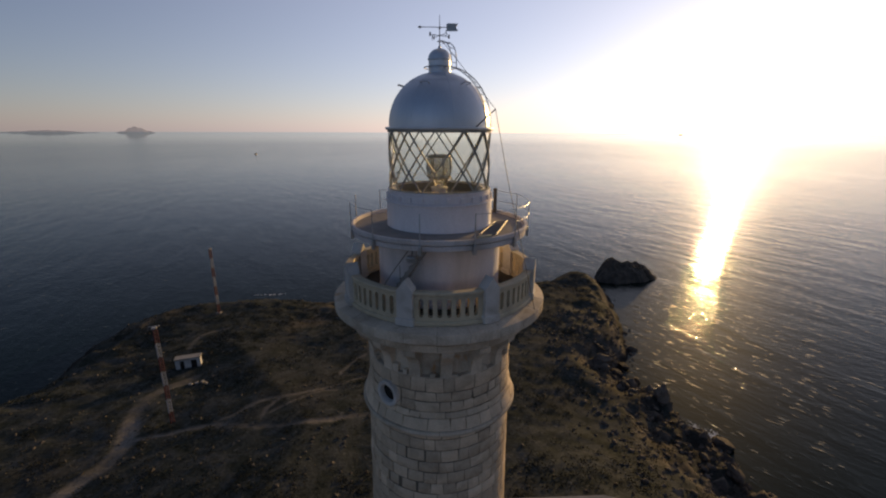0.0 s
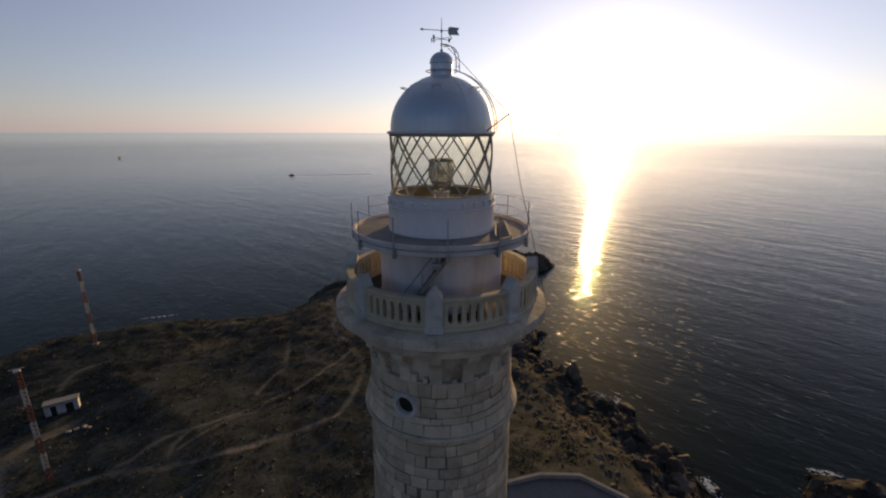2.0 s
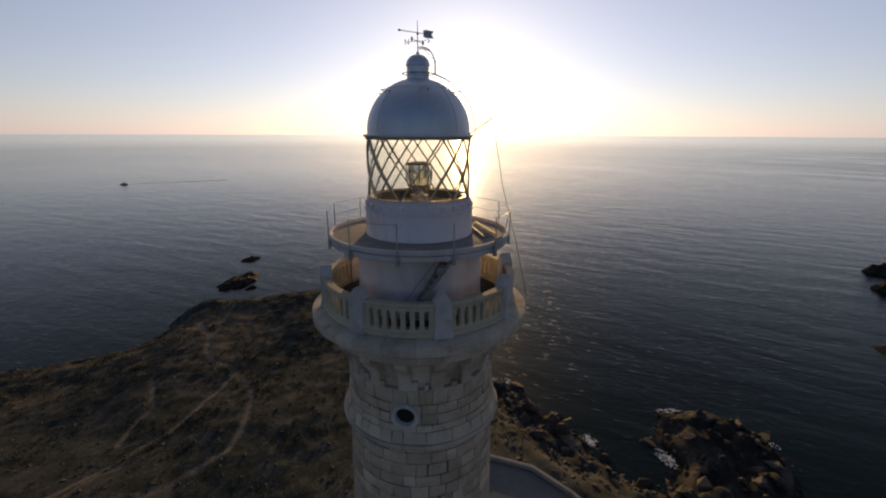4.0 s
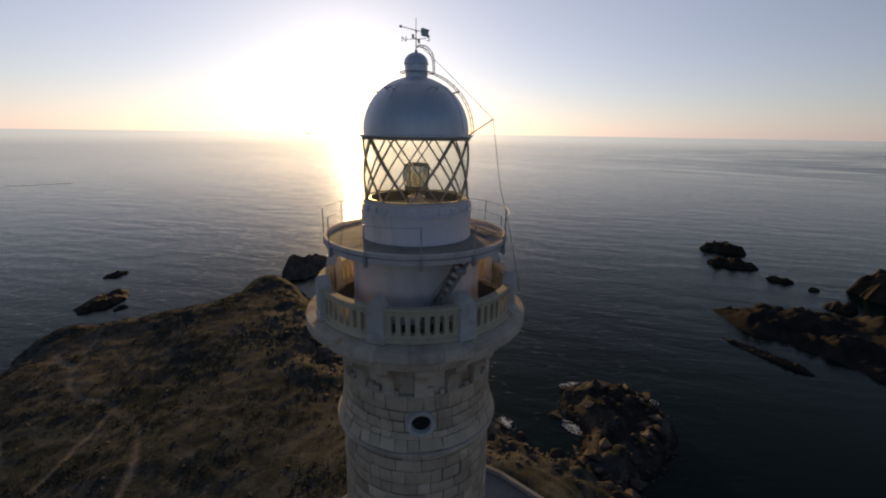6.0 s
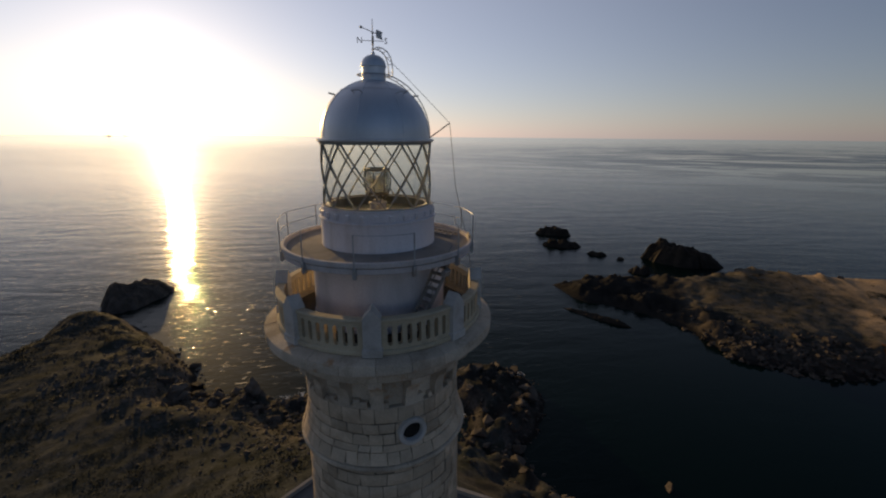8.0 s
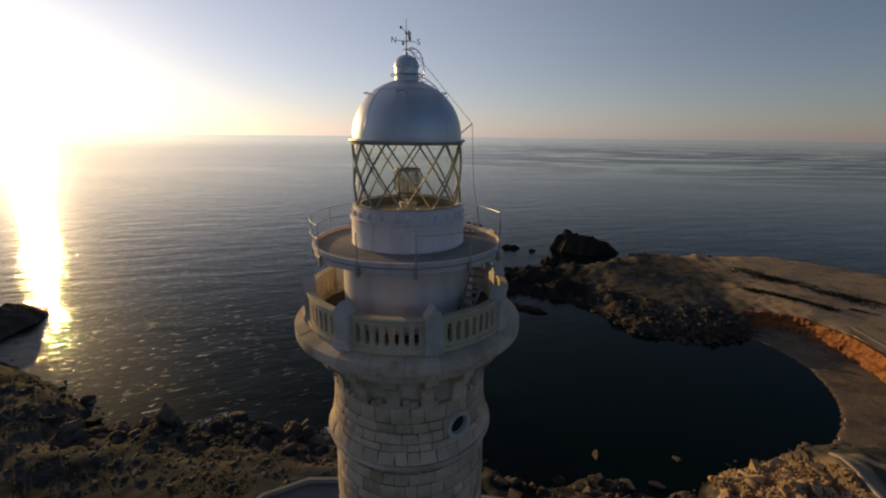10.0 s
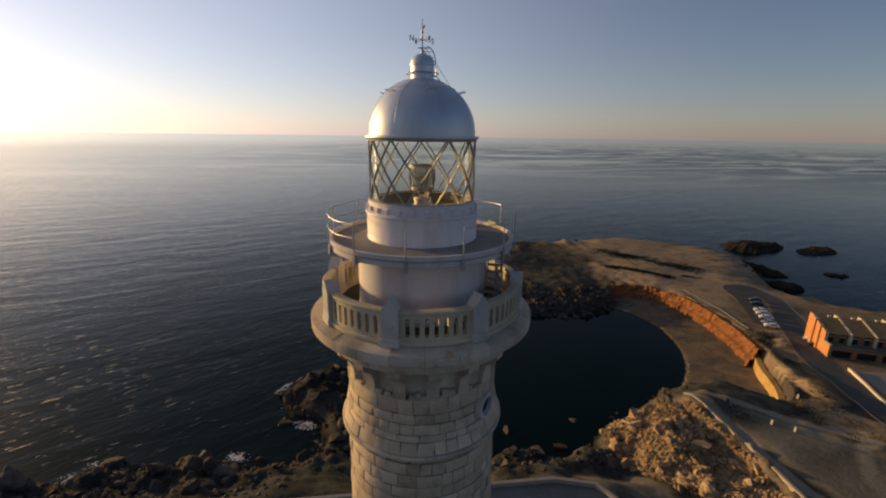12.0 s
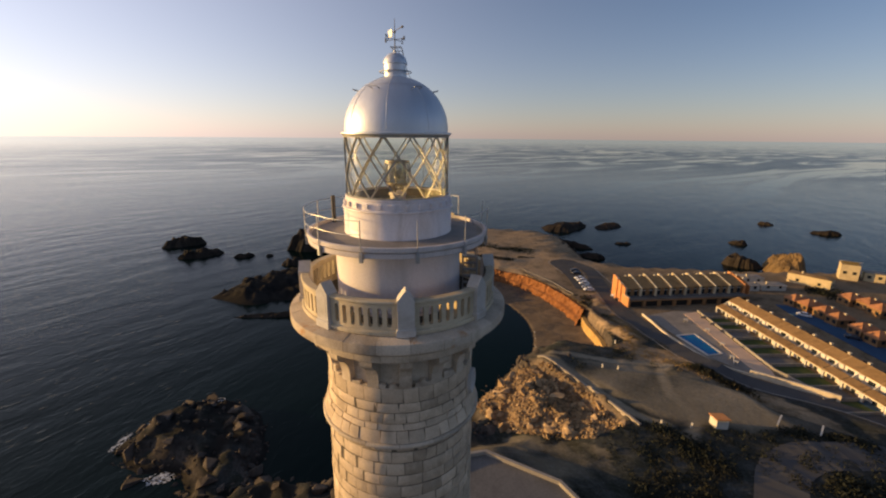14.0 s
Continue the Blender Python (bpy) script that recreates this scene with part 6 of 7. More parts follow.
tagged(link("boundary_wall", wall_line(spline([(34, -115.1), (28, -117.6), (22, -120), (17, -121.6)], False, 4), 0.5, 1.9, 6.9, 0.3), BOUNDARY), "tall cream wall between the road and the gardens", "wall", kind="structure")
# court coloured with the street's shade blue
tagged(link("pavement", slab([(15.6, -126), (12, -124.5), (3, -133), (7, -140)], 6.9, 7.15), SHADE_BLUE), "court in the same shade blue at the end of the gardens", "street", kind="structure")
tagged(link("boundary_wall", wall_line([(66.5, -145.6), (50, -135.2), (32, -123.8), (20, -121)], 0.35, 0.9, 7.0, 0.3), CONCRETE), "low wall between the pool strip and the gardens", "wall", kind="structure")
for x, y in ((63, -133), (55, -132), (47, -126), (41, -120), (39, -118)):
    t = thing("pool_bench", "small white bench by the pool", "bench", "pool furniture", pose(x, y, 7.2, 0, 0, 30))
    link("top", box(0, 0, 0.9, 1.2, 0.8, 0.12), WALL_WHITE, t)
    for s in (-0.7, 0.7):
        link("leg", box(s * 0.6, 0, 0, 0.12, 0.6, 0.9), WALL_WHITE, t)

# ---- cars ----
def car(paint, label):
    e = thing("car", label, "car", "parked cars")
    sec = [(-2.1, 0.35), (-2.12, 0.75), (-1.95, 0.95), (-1.5, 1.0), (-0.95, 1.42), (0.55, 1.45), (1.15, 1.0), (1.95, 0.85), (2.12, 0.62), (2.1, 0.35)]
    v, n = [], len(sec)
    for s, k in ((-1, 1.0), (1, 1.0)):
        v += [(x, s * (0.86 - (0.14 if z > 1.1 else 0)), z) for x, z in sec]
    f = [tuple(range(n)), tuple(range(2 * n - 1, n - 1, -1))] + [(i, n + i, n + (i + 1) % n, (i + 1) % n) for i in range(n)]
    link("body", (v, f), paint, e)
    glass = [(-1.42, 1.04), (-0.92, 1.38), (0.5, 1.40), (1.02, 1.04)]
    v = [(x, s * (0.875 - (0.13 if z > 1.1 else 0)), z) for s in (-1, 1) for x, z in glass]
    link("side_glass", (v, [(0, 1, 2, 3), (7, 6, 5, 4)]), WINDOW, e)
    link("windscreen", ([(0.62, -0.66, 1.40), (0.62, 0.66, 1.40), (1.14, 0.76, 1.03), (1.14, -0.76, 1.03), (-1.02, -0.66, 1.38), (-1.02, 0.66, 1.38), (-1.5, 0.76, 1.02), (-1.5, -0.76, 1.02)], [(0, 1, 2, 3), (7, 6, 5, 4)]), WINDOW, e)
    for x in (-1.35, 1.3):
        for s in (-1, 1):
            wheel = link("wheel", moved(lathe([(0.20, -0.1), (0.32, -0.1), (0.32, 0.1), (0.20, 0.1), (0.02, 0.06)], 14), Matrix.Translation((x, s * 0.80, 0.32)) @ pose(0, 0, 0, 90, 0, 0)), RUBBER, e)
    for s in (-0.6, 0.6):
        link("headlight", box(2.08, s, 0.6, 0.08, 0.3, 0.14), WALL_WHITE, e)
    return e


proto = {}
for x, y, turn, paint, kind in ((123, -141.5, 60, CAR_DARK, "dark"), (119.5, -139, 60, CAR_DARK, "dark"), (113.5, -134.8, 60, CAR_WHITE, "white"), (110.8, -133.2, 60, CAR_WHITE, "white"), (107.5, -131.3, 60, CAR_WHITE, "white"), (103.5, -128.6, 60, CAR_GREY, "silver"), (101, -127.2, 62, CAR_WHITE, "white"), (90.5, -131.2, 32, CAR_WHITE, "white"), (87.0, -129.2, 32, CAR_DARK, "dark"), (46, -176, 27, CAR_WHITE, "white"), (30, -168.5, 27, CAR_DARK, "dark")):
    m = pose(x, y, ground_z(x, y) + 0.12, 0, 0, turn)
    if kind not in proto:
        proto[kind] = car(paint, kind + " small car parked by the road")
        proto[kind].matrix_basis = m
    else:
        copy_thing(proto[kind], m)

# ---- hut, masts, shed and small things of the cape ----
hut = thing("hut", "small flat-roofed white hut with two dark doorways", "hut", "", pose(-65.5, 92.2, ground_z(-65.5, 92.2), 0, 0, 17) @ Matrix.Diagonal((1, 0.72, 1.2, 1)))
link("wall", join(box(-2.9, 0, -0.4, 0.3, 2.8, 2.7), box(2.9, 0, -0.4, 0.3, 2.8, 2.7), box(0, 1.3, -0.4, 6.1, 0.2, 2.7), box(-0.1, -1.3, -0.4, 1.6, 0.2, 2.7), box(-2.4, -1.3, -0.4, 0.9, 0.2, 2.7), box(2.5, -1.3, -0.4, 0.7, 0.2, 2.7), box(0, -1.3, 1.9, 6.1, 0.2, 0.4)), HUT_WALL, hut)
# dark panel added behind the doorways in place of the room's shade
link("interior", box(0, -0.9, 0, 5.5, 0.1, 1.9), DARK, hut, "dark panel for the unlit inside behind the doorways")
link("roof", box(0, 0, 2.3, 6.5, 3.2, 0.22, 0.05), CONCRETE, hut, "flat white roof")
link("floor", box(0, 0, -0.1, 5.8, 2.6, 0.12), DARK, hut)
tagged(link("stone_pile", join(*[moved(box(0, 0, 0, 0.9, 0.7, 0.4, 0.08), pose(-60 + 1.3 * k, 82 + 0.5 * (k % 3), ground_z(-60 + 1.3 * k, 82), 5 * k, 0, 40 * k)) for k in range(4)]), CONCRETE), "pile of broken pale slabs beside the track", "rubble")


def mast(x, y, z0, z1, lean):
    h, r = z1 - z0, 0.42
    e = thing("radio_mast", "tall slender mast banded in red and white", "mast", "radio masts", pose(x, y, z0 - 0.2, 0, 0, lean))
    bands = 7
    for k in range(bands):
        a, b = h * k / bands, h * (k + 1) / bands
        sh = []
        for i in range(3):
            c, s = r * math.cos(TAU * i / 3), r * math.sin(TAU * i / 3)
            c2, s2 = r * math.cos(TAU * (i + 1) / 3), r * math.sin(TAU * (i + 1) / 3)
            sh.append(tube([(c, s, a), (c, s, b)], 0.10, 6))
            steps = 4
            for j in range(steps):
                za, zb = a + (b - a) * j / steps, a + (b - a) * (j + 1) / steps
                sh.append(tube([(c, s, za), (c2, s2, zb)], 0.05, 4))
                sh.append(tube([(c2, s2, za), (c, s, zb)], 0.05, 4))
        link("lattice_section", join(*sh), (RED_PAINT, WHITE_PAINT)[k % 2], e, ("red", "white")[k % 2] + " lattice section")
    link("footing", box(0, 0, -0.6, 1.5, 1.5, 0.8), CONCRETE, e, "concrete footing")
    link("mast_head", join(box(0, 0, h, 0.9, 0.9, 0.25), tube([(-1.0, 0, h + 0.5), (1.0, 0, h + 0.5)], 0.09, 6)), WHITE_PAINT, e)
    return e


mast(-74.5, 130.5, 4.4, 28.5, 0)
mast(-55.5, 65.8, 6.2, 29.5, 20)
shed = thing("shed", "small shed with white wall and orange roof", "shed", "", pose(23.5, -80.6, 11.0, 0, 0, 60))
link("wall", box(0, 0, 0, 2.4, 2.4, 1.8), WALL_WHITE, shed)
link("roof", roof_slab(-1.45, 1.45, -1.45, 1.45, 1.8, 2.2), ORANGE_WALL, shed, "orange roof")
link("door", box(0, -1.21, 0, 0.9, 0.06, 1.6), DARK, shed)
sign = None
for x, y in ((51.4, -78.1), (49.4, -81.7), (29.4, -70.4), (25.9, -75.3), (62, -96)):
    t = thing("bollard", "short pale bollard at the edge of the lot", "bollard", "bollards", pose(x, y, ground_z(x, y), 0, 0, 20))
    link("post", box(0, 0, -0.2, 0.35, 0.35, 1.3, 0.05), WALL_WHITE, t)
for x, y in ((18, -93), (12.5, -98)):
    t = thing("barrier_beam", "pale barrier beam beside the lane", "barrier", "barriers", pose(x, y, ground_z(x, y), 0, 0, 105))
    link("beam", box(0, 0, 0.5, 4.2, 0.3, 0.3), WALL_WHITE, t)
    for s in (-1.6, 1.6):
        link("post", box(s, 0, -0.2, 0.2, 0.2, 0.7), CONCRETE, t)


def boat(x, y, turn, size, label, wake):
    e = thing("motor_boat", label, "boat", "boats", pose(x, y, 0, 0, 0, turn))
    sec = []
    for s, wdt in ((-0.5, 0.8), (0.0, 1.0), (0.3, 0.8), (0.5, 0.05)):
        sec.append([(s * size, -0.17 * size * wdt, 0.14 * size), (s * size, -0.12 * size * wdt, -0.1), (s * size, 0.12 * size * wdt, -0.1), (s * size, 0.17 * size * wdt, 0.14 * size)])
    v = [p for q in sec for p in q]
    f = [(4 * k + i, 4 * k + 4 + i, 4 * k + 4 + (i + 1) % 4, 4 * k + (i + 1) % 4) for k in range(3) for i in range(4)] + [(3, 2, 1, 0), (12, 13, 14, 15)]
    link("hull", (v, f), WALL_WHITE, e)
    link("cabin", box(-0.02 * size, 0, 0.14 * size, 0.3 * size, 0.2 * size, 0.14 * size), DARK, e)
    if wake:
        v, f = [], []
        for k in range(30):
            s = k / 29
            v += [(-0.5 * size - wake * s, -0.15 * size * (1 + 3 * s), 0.05), (-0.5 * size - wake * s, 0.15 * size * (1 + 3 * s), 0.05)]
        for k in range(29):
            f.append((2 * k, 2 * k + 2, 2 * k + 3, 2 * k + 1))
        tagged(link("boat_wake", (v, f), FOAM, None, "", False, pose(x, y, 0, 0, 0, turn)), "pale foaming wake behind the boat", "wake", kind="stuff")


boat(-40, 706, 175, 9, "small motor boat that draws a wake", 120)
boat(-475, 1270, 90, 14, "distant boat on the open sea", 0)

# ---- boulders ----
def boulder_mesh(seed):
    rnd = random.Random(seed)
    bm = bmesh.new()
    for k in range(13):
        p = Vector((rnd.gauss(0, 1), rnd.gauss(0, 1), rnd.gauss(0, 1))).normalized()
        p = p / max(abs(p.x), abs(p.y), abs(p.z)) ** 0.7 * rnd.uniform(0.75, 1.05)
        bm.verts.new((p.x * 0.56, p.y * 0.44, p.z * 0.36))
    bmesh.ops.convex_hull(bm, input=bm.verts)
    bmesh.ops.delete(bm, geom=[x for x in bm.verts if not x.link_faces], context="VERTS")
    bmesh.ops.bevel(bm, geom=list(bm.edges), offset=0.02, segments=1, affect="EDGES")
    me = bpy.data.meshes.new("boulder")
    bm.to_mesh(me)
    bm.free()
    return me


def round_boulder_mesh(seed):
    """A big sea-worn boulder: a lumpy, flattened dome with a few broken faces."""
    rnd = random.Random(seed)
    bm = bmesh.new()
    bmesh.ops.create_icosphere(bm, subdivisions=3, radius=0.5)
    cuts = [(Vector((rnd.gauss(0, 1), rnd.gauss(0, 1), rnd.uniform(-0.2, 0.8))).normalized(), rnd.uniform(0.27, 0.42)) for _ in range(11)]
    off = Vector((seed * 3.7, seed * 1.3, seed * 2.1))
    for p in bm.verts:
        c = p.co.copy()
        for n, d in cuts:
            over = c.dot(n) - d
            if over > 0:
                c -= n * over * 0.95
        c += c.normalized() * (0.10 * noise.noise(c * 3.2 + off) + 0.06 * noise.noise(c * 8.0 + off))
        p.co = (c.x * 1.15, c.y * 0.95, c.z * 0.8)
    me = bpy.data.meshes.new("round_boulder")
    bm.to_mesh(me)
    bm.free()
    me.shade_smooth()
    me.set_sharp_from_angle(angle=radians(18))
    me.materials.append(ROCK)
    return me


BOULDERS = [boulder_mesh(40 + k) for k in range(10)]
# same shapes again, coloured as if sunlit, for the rubble slope
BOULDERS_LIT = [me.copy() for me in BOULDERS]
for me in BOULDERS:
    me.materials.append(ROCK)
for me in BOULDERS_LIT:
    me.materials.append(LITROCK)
RUBBLE = [(62, -66.5), (68, -60), (67, -52), (61, -46), (50, -45), (41, -49), (34, -56), (33, -65), (46, -67)]
rnd = random.Random(5)


def spots(n, pick):
    xs, ys = [], []
    while len(xs) < n:
        x, y = pick()
        xs.append(x)
        ys.append(y)
    px, py = np.array([xs]), np.array([ys])
    z, bare, sand, track, wet_shade, gravel = land_height(px, py)
    return list(zip(xs, ys, z[0], coast_inside(px, py)[0], np.maximum(track, gravel)[0], sand[0], bare[0]))


def in_rubble():
    while True:
        x, y = rnd.uniform(33, 70), rnd.uniform(-68, -44)
        if inside(np.array([x]), np.array([y]), RUBBLE)[0]:
            return x, y


def by_shore():
    k = rnd.randrange(22 * 4, 52 * 4)
    x, y = COAST[k]
    return x + rnd.gauss(-3, 5), y + rnd.gauss(0, 5)


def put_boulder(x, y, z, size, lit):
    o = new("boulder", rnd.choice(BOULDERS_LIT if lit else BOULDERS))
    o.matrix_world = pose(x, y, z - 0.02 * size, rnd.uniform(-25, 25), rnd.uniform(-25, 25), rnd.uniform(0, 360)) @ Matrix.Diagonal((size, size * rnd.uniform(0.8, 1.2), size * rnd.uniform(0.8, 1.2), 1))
    tagged(o, "angular boulder in sunlit ochre on the rubble slope" if lit else "dark angular boulder at the water's edge", "boulder", "boulders on the rubble slope" if lit else "boulders along the shore")


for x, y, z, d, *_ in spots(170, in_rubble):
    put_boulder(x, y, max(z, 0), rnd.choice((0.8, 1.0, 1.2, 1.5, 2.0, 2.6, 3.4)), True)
for x, y, z, d, *_ in spots(140, by_shore):
    if -2.0 < d < 16:
        put_boulder(x, y, max(z, -0.2), rnd.choice((1.0, 1.4, 1.9, 2.5, 3.2, 4.2)), False)


ROUND = [round_boulder_mesh(70 + k) for k in range(6)]


def put_round(x, y, z, size):
    o = new("round_boulder", rnd.choice(ROUND))
    o.matrix_world = pose(x, y, z + 0.08 * size, rnd.uniform(-15, 15), rnd.uniform(-15, 15), rnd.uniform(0, 360)) @ Matrix.Diagonal((size, size * rnd.uniform(0.8, 1.1), size * rnd.uniform(0.8, 1.1), 1))
    tagged(o, "big rounded dark brown boulder worn by the sea", "boulder", "boulders along the shore")


# sea-worn boulders along the northern shore, and a few that stand in the water of the cove
for x, y, z, d, *_ in spots(60, lambda: (rnd.uniform(46, 70), rnd.uniform(25, 92))):
    if -2.5 < d < 9:
        put_round(x, y, max(z, -0.3), rnd.choice((1.8, 2.4, 3.0, 3.7, 4.5, 5.4)))
for x, y, size in ((68.7, -25.8, 2.6), (61.1, -28.3, 2.8), (61.9, -36.8, 3.4), (71, -43.7, 2.4), (66.4, -51.1, 2.6), (62.8, -52.5, 2.2), (60, -17, 3.0)):
    put_boulder(x, y, -0.1, size, False)


def scatter_stones(name, n, pick, sizes, mat, label):
    """Small stones, too many to count: one mesh."""
    base = [[tuple(v.co) for v in me.vertices] for me in BOULDERS]
    poly = [[tuple(p.vertices) for p in me.polygons] for me in BOULDERS]
    verts, faces = [], []
    for x, y, z, d, *_ in spots(n, pick):
        if d < -1.5:
            continue
        k = rnd.randrange(len(base))
        s = rnd.choice(sizes)
        m = pose(x, y, max(z, -0.2) - 0.05 * s, rnd.uniform(-40, 40), rnd.uniform(-40, 40), rnd.uniform(0, 360))
        o = len(verts)
        verts += [tuple(m @ (Vector(p) * s)) for p in base[k]]
        faces += [tuple(i + o for i in q) for q in poly[k]]
    tagged(link(name, (verts, faces), mat), label, "stones", kind="stuff")


scatter_stones("rubble_stones", 6500, in_rubble, (0.25, 0.3, 0.4, 0.5, 0.65, 0.85, 1.2), LITROCK, "loose stones in sunlit ochre on the rubble slope")
scatter_stones("shore_stones", 1100, by_shore, (0.5, 0.7, 0.9, 1.2, 1.8), ROCK, "dark stones along the rocky shore")


def on_east_slope():
    return rnd.uniform(36, 76), rnd.uniform(20, 120)


scatter_stones("slope_stones", 1300, on_east_slope, (0.4, 0.6, 0.8, 1.1, 1.6), ROCK, "brown stones strewn over the rocky slope")


def on_cape():
    return rnd.uniform(-120, 75), rnd.uniform(36, 172)


scatter_stones("scattered_stones", 2600, on_cape, (0.3, 0.4, 0.5, 0.7, 1.0), SCREE, "small pale stones scattered over the cape")


# ---- scrub ----
def bush_line(x0, y0, x1, y1, spread):
    s = rnd.random()
    return x0 + (x1 - x0) * s + rnd.gauss(0, spread * 0.5), y0 + (y1 - y0) * s + rnd.gauss(0, spread * 0.5)


def scrub(name, n, pick, label, big=(0.5, 1.6), mat=LEAF, leaves=30, on_bare=False):
    verts, faces = [], []
    for x, y, z, d, track, sand, bare in spots(n, pick):
        if d < 5 or track > 0.2 or sand > 0.5 or z < 1.5 or (rnd.random() < bare and not on_bare):
            continue
        clump = float(fbm(np.array(x), np.array(y), 9, 3))
        if clump < rnd.uniform(-0.45, 0.25):
            continue
        r = rnd.uniform(*big) * (1 + 0.5 * clump)
        for k in range(leaves):
            t, u = rnd.uniform(0, TAU), rnd.random()
            q = r * math.sqrt(rnd.random())
            c = Vector((x + q * math.cos(t), y + q * math.sin(t), z - 0.05 + 0.55 * r * u * (1 - 0.6 * (q / r) ** 2)))
            a = Vector((rnd.gauss(0, 1), rnd.gauss(0, 1), rnd.gauss(0, 0.8))).normalized() * r * rnd.uniform(0.11, 0.24)
            b = Vector((rnd.gauss(0, 1), rnd.gauss(0, 1), rnd.gauss(0, 0.8))).normalized() * r * rnd.uniform(0.08, 0.16)
            o = len(verts)
            verts += [tuple(c - a), tuple(c + b), tuple(c + a), tuple(c - b * 0.8)]
            faces.append((o, o + 1, o + 2, o + 3))
    tagged(link(name, (verts, faces), mat), label, "scrub", kind="stuff")


scrub("scrub", 19000, on_cape, "low dry grey-green scrub over the cape", (0.35, 1.0), LEAF, 17)
scrub("scrub", 900, lambda: (rnd.uniform(-10, 58), rnd.uniform(-100, -38)), "low dark scrub below the esplanade", (0.6, 1.5))
scrub("scrub", 520, lambda: bush_line(200, -116, 160, -147, 5), "band of low dark scrub across the bare headland", (0.6, 1.6), on_bare=True)
scrub("scrub", 260, lambda: bush_line(176, -104, 152, -126, 2.0), "narrow band of dark scrub above the bank", (0.5, 1.3), on_bare=True)
scrub("scrub", 60, lambda: bush_line(154, -133, 149, -144, 0.8), "few dark bushes by the turning place", (0.5, 1.0), on_bare=True)
scrub("dry_grass", 500, lambda: bush_line(136, -119.5, 88, -113, 0.9), "golden dry grass along the top of the bank", (0.3, 0.7), DRY_GRASS, on_bare=True)
scrub("scrub", 170, lambda: bush_line(95, -120, 79, -110, 3.2), "dark bushes between the road and the bank", (0.8, 1.8), on_bare=True)
scrub("hedge", 420, lambda: (rnd.uniform(14, 30), rnd.uniform(-72, -50)), "dark bushes beside the drive", (0.9, 2.0))
scrub("hedge", 220, lambda: bush_line(17.7, -89.5, 5.5, -103, 1.6), "dark hedge between the drive and the gravel lot", (0.8, 1.7))
scrub("hedge", 260, lambda: bush_line(40, -101.5, 29, -103, 1.6), "dark bushes along the road", (0.8, 1.7))
scrub("hedge", 150, lambda: (rnd.gauss(54, 3.5), rnd.gauss(-212, 3)), "dark trees beside the cream building", (1.4, 2.8))
scrub("hedge", 160, lambda: bush_line(4, -82, -2, -94, 2.5), "dark bushes inside the bend of the drive", (0.8, 1.9))


scrub("dry_grass", 900, lambda: bush_line(94, -119, 60, -103.5, 6), "golden dry grass and brush beside the road", (0.4, 0.9), DRY_GRASS, on_bare=True)
scrub("dry_grass", 500, lambda: bush_line(60, -97, 22, -103, 4), "dry grass along the edge of the gravel lot", (0.4, 0.8), DRY_GRASS)


# ---- white water where the swell meets rock and beach ----
def foam_patch(x, y, rx, ry, turn, n, label):
    """Broken flecks of foam that float on the water."""
    v, f = [], []
    for k in range(n):
        t, q = rnd.uniform(0, TAU), math.sqrt(rnd.random())
        cx, cy = rx * q * math.cos(t), ry * q * math.sin(t)
        s = rnd.uniform(0.08, 0.36) * (1.3 - q)
        m, o = 7, len(v)
        for i in range(m):
            a = TAU * i / m
            w = s * rnd.uniform(0.5, 1.4)
            v.append((cx + 1.7 * w * math.cos(a), cy + w * math.sin(a), 0.06 + 0.03 * (k % 3)))
        f.append(tuple(range(o, o + m)))
    tagged(link("foam", (v, f), FOAM, None, "", False, pose(x, y, 0, 0, 0, turn)), label, "foam", kind="stuff")


foam_patch(98.0, 23.5, 3.2, 1.3, 120, 90, "white foam against the near rock")
foam_patch(76.0, 22.5, 3.2, 1.8, 70, 120, "white foam in the cove by the rock")
foam_patch(100.5, 11, 2.0, 0.8, 80, 30, "thin foam round the rock's foot")
foam_patch(148, -19.5, 3.0, 0.9, 60, 50, "thin foam along the low spit")
foam_patch(93, 31, 3.5, 1.0, -30, 60, "white foam along the rock's seaward edge")
foam_patch(67, 35, 3.0, 1.5, 70, 60, "white foam among the boulders")
foam_patch(66, 62, 5.0, 2.0, 60, 90, "white foam in the boulder cove")
foam_patch(63.5, 67, 2.5, 2.5, 0, 50, "foam among the shore boulders")
foam_patch(-66, 158, 7.0, 0.8, 4, 60, "foam line along the cape's shore")


def waterline(pts, label):
    v, f = [], []
    line = spline(pts, False, 10)
    for k, (x, y) in enumerate(line):
        a, b = line[max(k - 1, 0)], line[min(k + 1, len(line) - 1)]
        dx, dy = b[0] - a[0], b[1] - a[1]
        q = math.hypot(dx, dy) or 1
        w = max(0.0, 0.02 + 0.3 * float(fbm(np.array(x), np.array(y), 3.0, 3)))
        j = 0.5 * float(fbm(np.array(x + 50), np.array(y), 5.0, 2))
        for s in (-1, 1):
            v.append((x - dy / q * (j + s * w), y + dx / q * (j + s * w), 0.16 if s < 0 else 0.05))
    for k in range(len(line) - 1):
        f.append((2 * k, 2 * k + 2, 2 * k + 3, 2 * k + 1))
    tagged(link("foam", (v, f), FOAM), label, "foam", kind="stuff")


waterline([(79.5, -79), (86, -86.5), (98, -94.5), (108, -98), (118, -99.5), (129, -97.5), (135, -94)], "thin white line of foam along the beach")


def round_headland():
    k = rnd.randrange(59 * 4, 79 * 4)
    x, y = COAST[k]
    if y > -45:
        x, y = 138 + rnd.uniform(-6, 4), rnd.uniform(-84, -50)
    return x + rnd.gauss(3, 6), y + rnd.gauss(-1, 6)


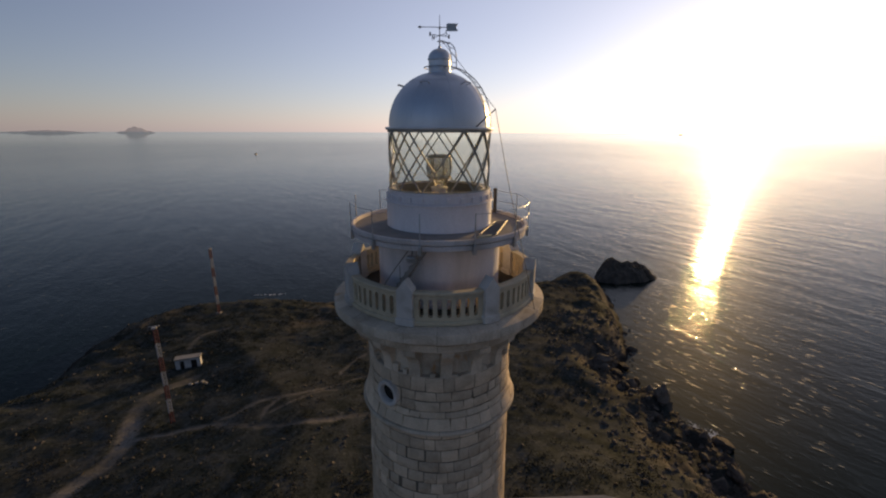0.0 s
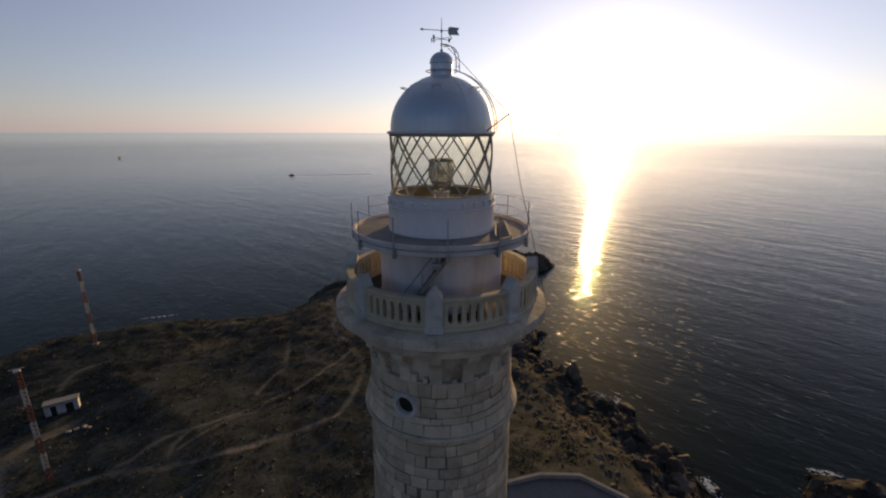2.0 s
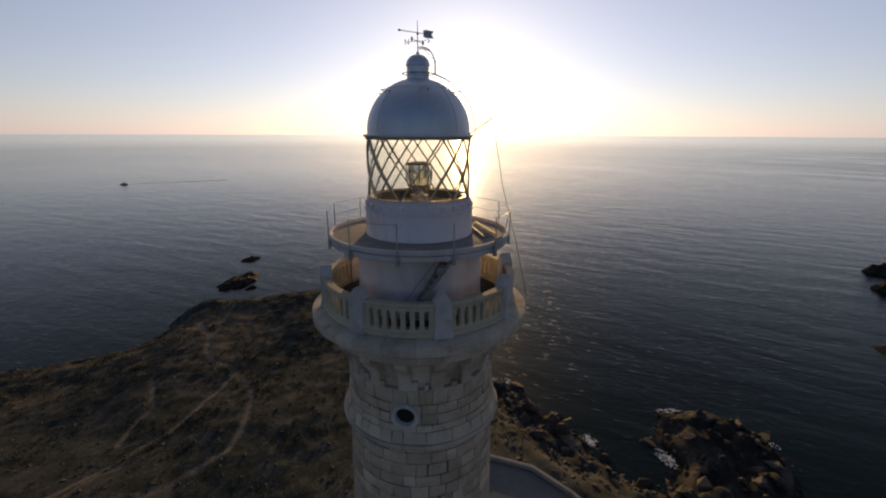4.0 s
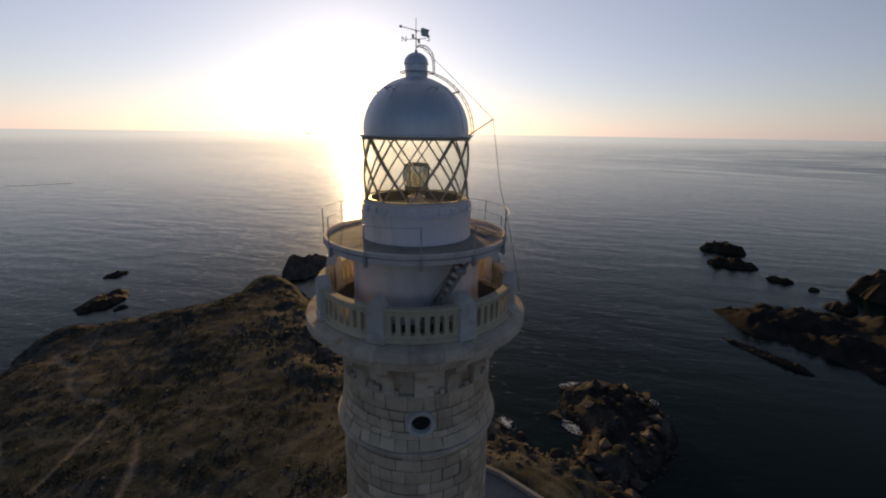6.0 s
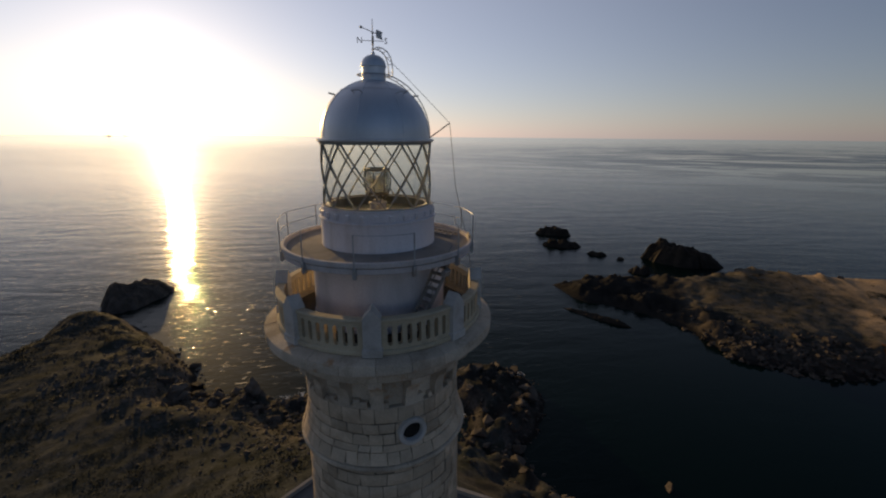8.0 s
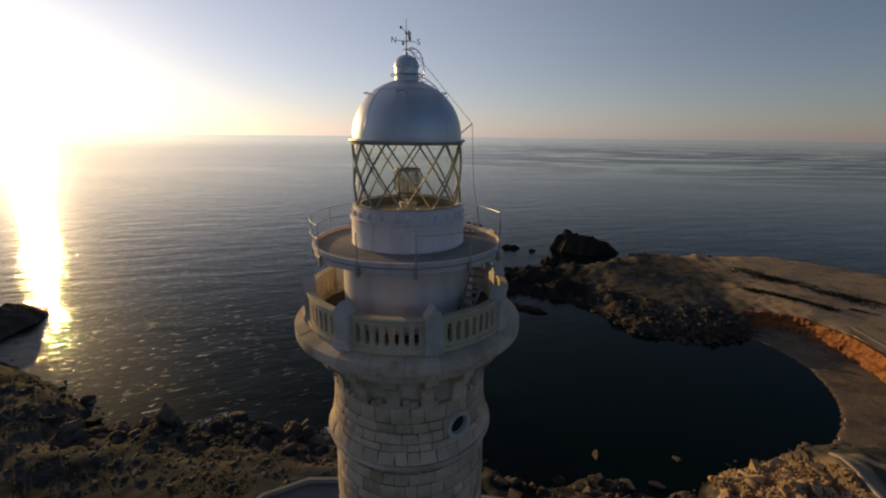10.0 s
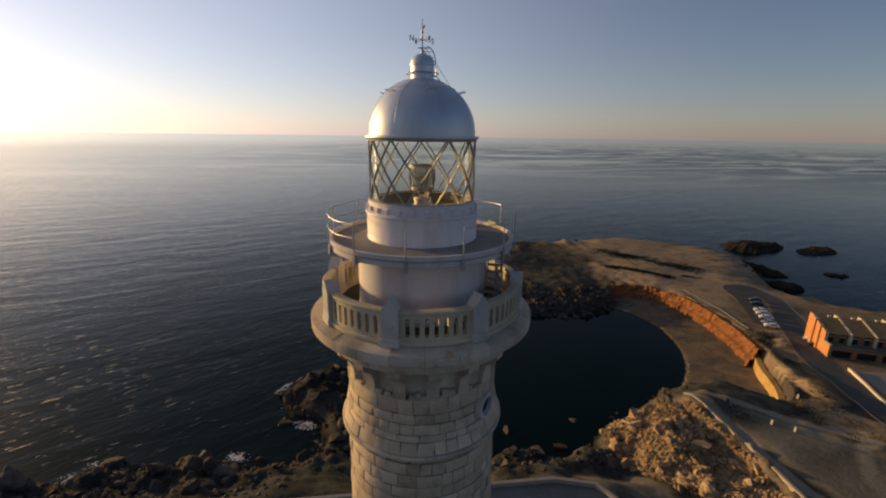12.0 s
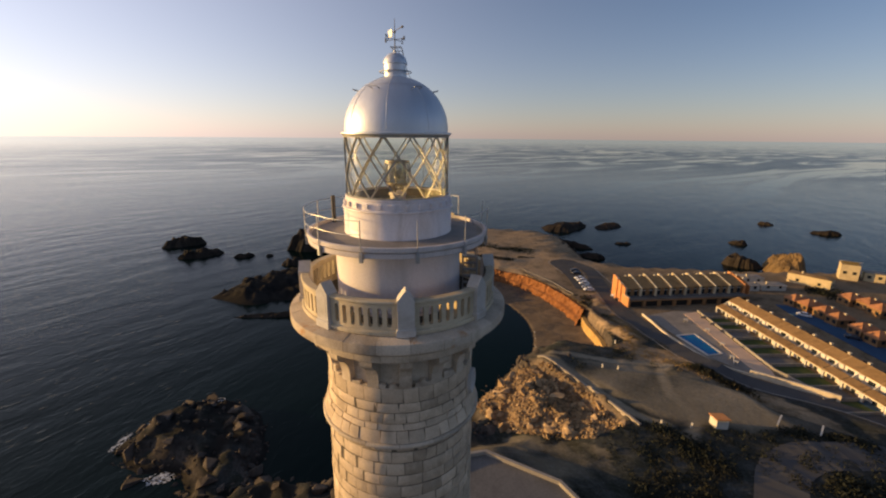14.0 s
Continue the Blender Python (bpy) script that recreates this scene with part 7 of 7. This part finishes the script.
scatter_stones("headland_stones", 900, round_headland, (0.8, 1.2, 1.6, 2.2, 3.0), ROCK, "dark broken rocks along the headland's shore")
scrub("scrub", 350, lambda: (rnd.uniform(145, 225), rnd.uniform(-120, -55)), "sparse dry scrub over the bare headland", (0.4, 1.2))
# ---- ashlar blocks of the shaft ----
def wall_radius(z):
    """Outer face of the shaft: above the bead it flares down and out."""
    if z < 57.7:
        return 3.07 + (56.0 - z) * 0.012
    return 3.0 + 0.25 * max(0.0, 1 - (z - 57.80) / 1.35) ** 1.7


rnd = random.Random(11)


def block_shape(width, z0, z1):
    """One stone with worn, slightly uneven edges."""
    v = []
    n, g, bev = 3, 0.10, 0.014
    tip = [rnd.uniform(-0.02, 0.02) for _ in range(4)]
    for j in range(n + 1):
        w = j / n
        base = -width / 2 + 0.24 + (width - 0.48) * w
        lean = rnd.uniform(-0.35, 0.35) if j in (0, n) else 0.0
        e = bev if j in (0, n) else 0.0
        ra, rb = wall_radius(z0 + 0.006), wall_radius(z1 - 0.006)
        lo = z0 + 0.013 + tip[0] * (1 - w) * 0.7 + tip[1] * w * 0.7 + rnd.uniform(0, 0.012)
        hi = z1 - 0.013 + tip[2] * (1 - w) * 0.7 + tip[3] * w * 0.7 - rnd.uniform(0, 0.012)
        for r, z, q in ((ra - g, lo, -lean), (ra - bev, lo, -lean), (ra - e, lo + 0.016, -lean), (rb - e, hi - 0.016, lean), (rb - bev, hi, lean), (rb - g, hi, lean)):
            t = radians(base + q)
            v.append((r * math.cos(t), r * math.sin(t), z))
    f = []
    for j in range(n):
        a, b = j * 6, j * 6 + 6
        f += [(a + k, b + k, b + k + 1, a + k + 1) for k in range(5)]
    f += [tuple(range(5, -1, -1)), tuple(n * 6 + k for k in range(6))]
    return v, f


COURSES = []
z = 57.60
for h in (0.28, 0.50, 0.54, 0.48, 0.52, 0.50, 0.51):
    z -= h
    COURSES.append((z, z + h))
SHAFT_LOW = z
z = 57.82
for h in (0.46, 0.26, 0.80):
    COURSES.append((z, z + h))
    z += h
COURSES.append((z, 59.95))
WIDTHS = (8, 9.5, 11, 13, 15.5, 18)


def lay(a0, a1, z0, z1, shared):
    """Stones of one course between two angles."""
    at = a0
    while at < a1 - 0.01:
        w, left = rnd.choice(WIDTHS), a1 - at
        if left - w < 8:
            w = left if left <= 19 else left / 2
        k = 1 + rnd.uniform(-0.007, 0.004)
        m = pose(0, 0, 0, 0, 0, at + w / 2) @ Matrix.Diagonal((k, k, 1, 1))
        key = (round(w, 2), rnd.randrange(3))
        if key in shared:
            again(shared[key], "stone_block", m, shaft)
        else:
            shared[key] = link("stone_block", block_shape(w, z0, z1), STONE, shaft, "", True, m)
        at += w


WIN_ROW = COURSES[9]
for z0, z1 in COURSES:
    if (z0, z1) == WIN_ROW:
        # two low courses, broken by the window
        mid = (z0 + z1) / 2
        lay(WIN_AZ + 11.5, WIN_AZ + 348.5, z0, mid, {})
        lay(WIN_AZ + 11.5, WIN_AZ + 348.5, mid, z1, {})
    else:
        a0 = rnd.uniform(0, 20)
        lay(a0, a0 + 360, z0, z1, {})


def surround_stone(a0, a1):
    """A stone that fills from the window's ring to the joints about it, between two clock angles."""
    n, v, f = 6, [], []
    zc, hz = WIN_Z, ((WIN_ROW[1] - WIN_Z) - 0.012, (WIN_Z - WIN_ROW[0]) - 0.012)
    for i in range(n + 1):
        a = radians(a0 + (a1 - a0) * i / n)
        c, q = math.cos(a), math.sin(a)
        big = max(abs(c), abs(q))
        for du, dz in ((0.40 * c, 0.40 * q), (0.585 * c / big, (hz[0] if q > 0 else hz[1]) * q / big)):
            zz = zc + dz
            deg = math.degrees(du / 3.05)
            v += [polar(wall_radius(zz), deg, zz), polar(wall_radius(zz) - 0.12, deg, zz)]
    for i in range(n):
        a, b = 4 * i, 4 * i + 4
        f += [(a, a + 2, b + 2, b), (a + 2, a + 3, b + 3, b + 2), (a + 1, b + 1, b + 3, a + 3), (a, b, b + 1, a + 1)]
    return v, f + [(0, 1, 3, 2), (4 * n, 4 * n + 2, 4 * n + 3, 4 * n + 1)]


for k in range(4):
    link("surround_stone", surround_stone(45 + 90 * k + 1.2, 135 + 90 * k - 1.2), STONE, shaft, "", False, pose(0, 0, 0, 0, 0, WIN_AZ))
low = []
for k in range(80):
    z = SHAFT_LOW - 0.50 * (k + 1)
    at = rnd.uniform(0, 20)
    for i in range(28):
        low.append(moved(block_shape(360 / 28, z, z + 0.50), pose(0, 0, 0, 0, 0, at + 360 / 28 * i)))
tagged(link("stone_courses", join(*low), STONE, shaft), "pale stone courses of the lower shaft", kind="stuff")
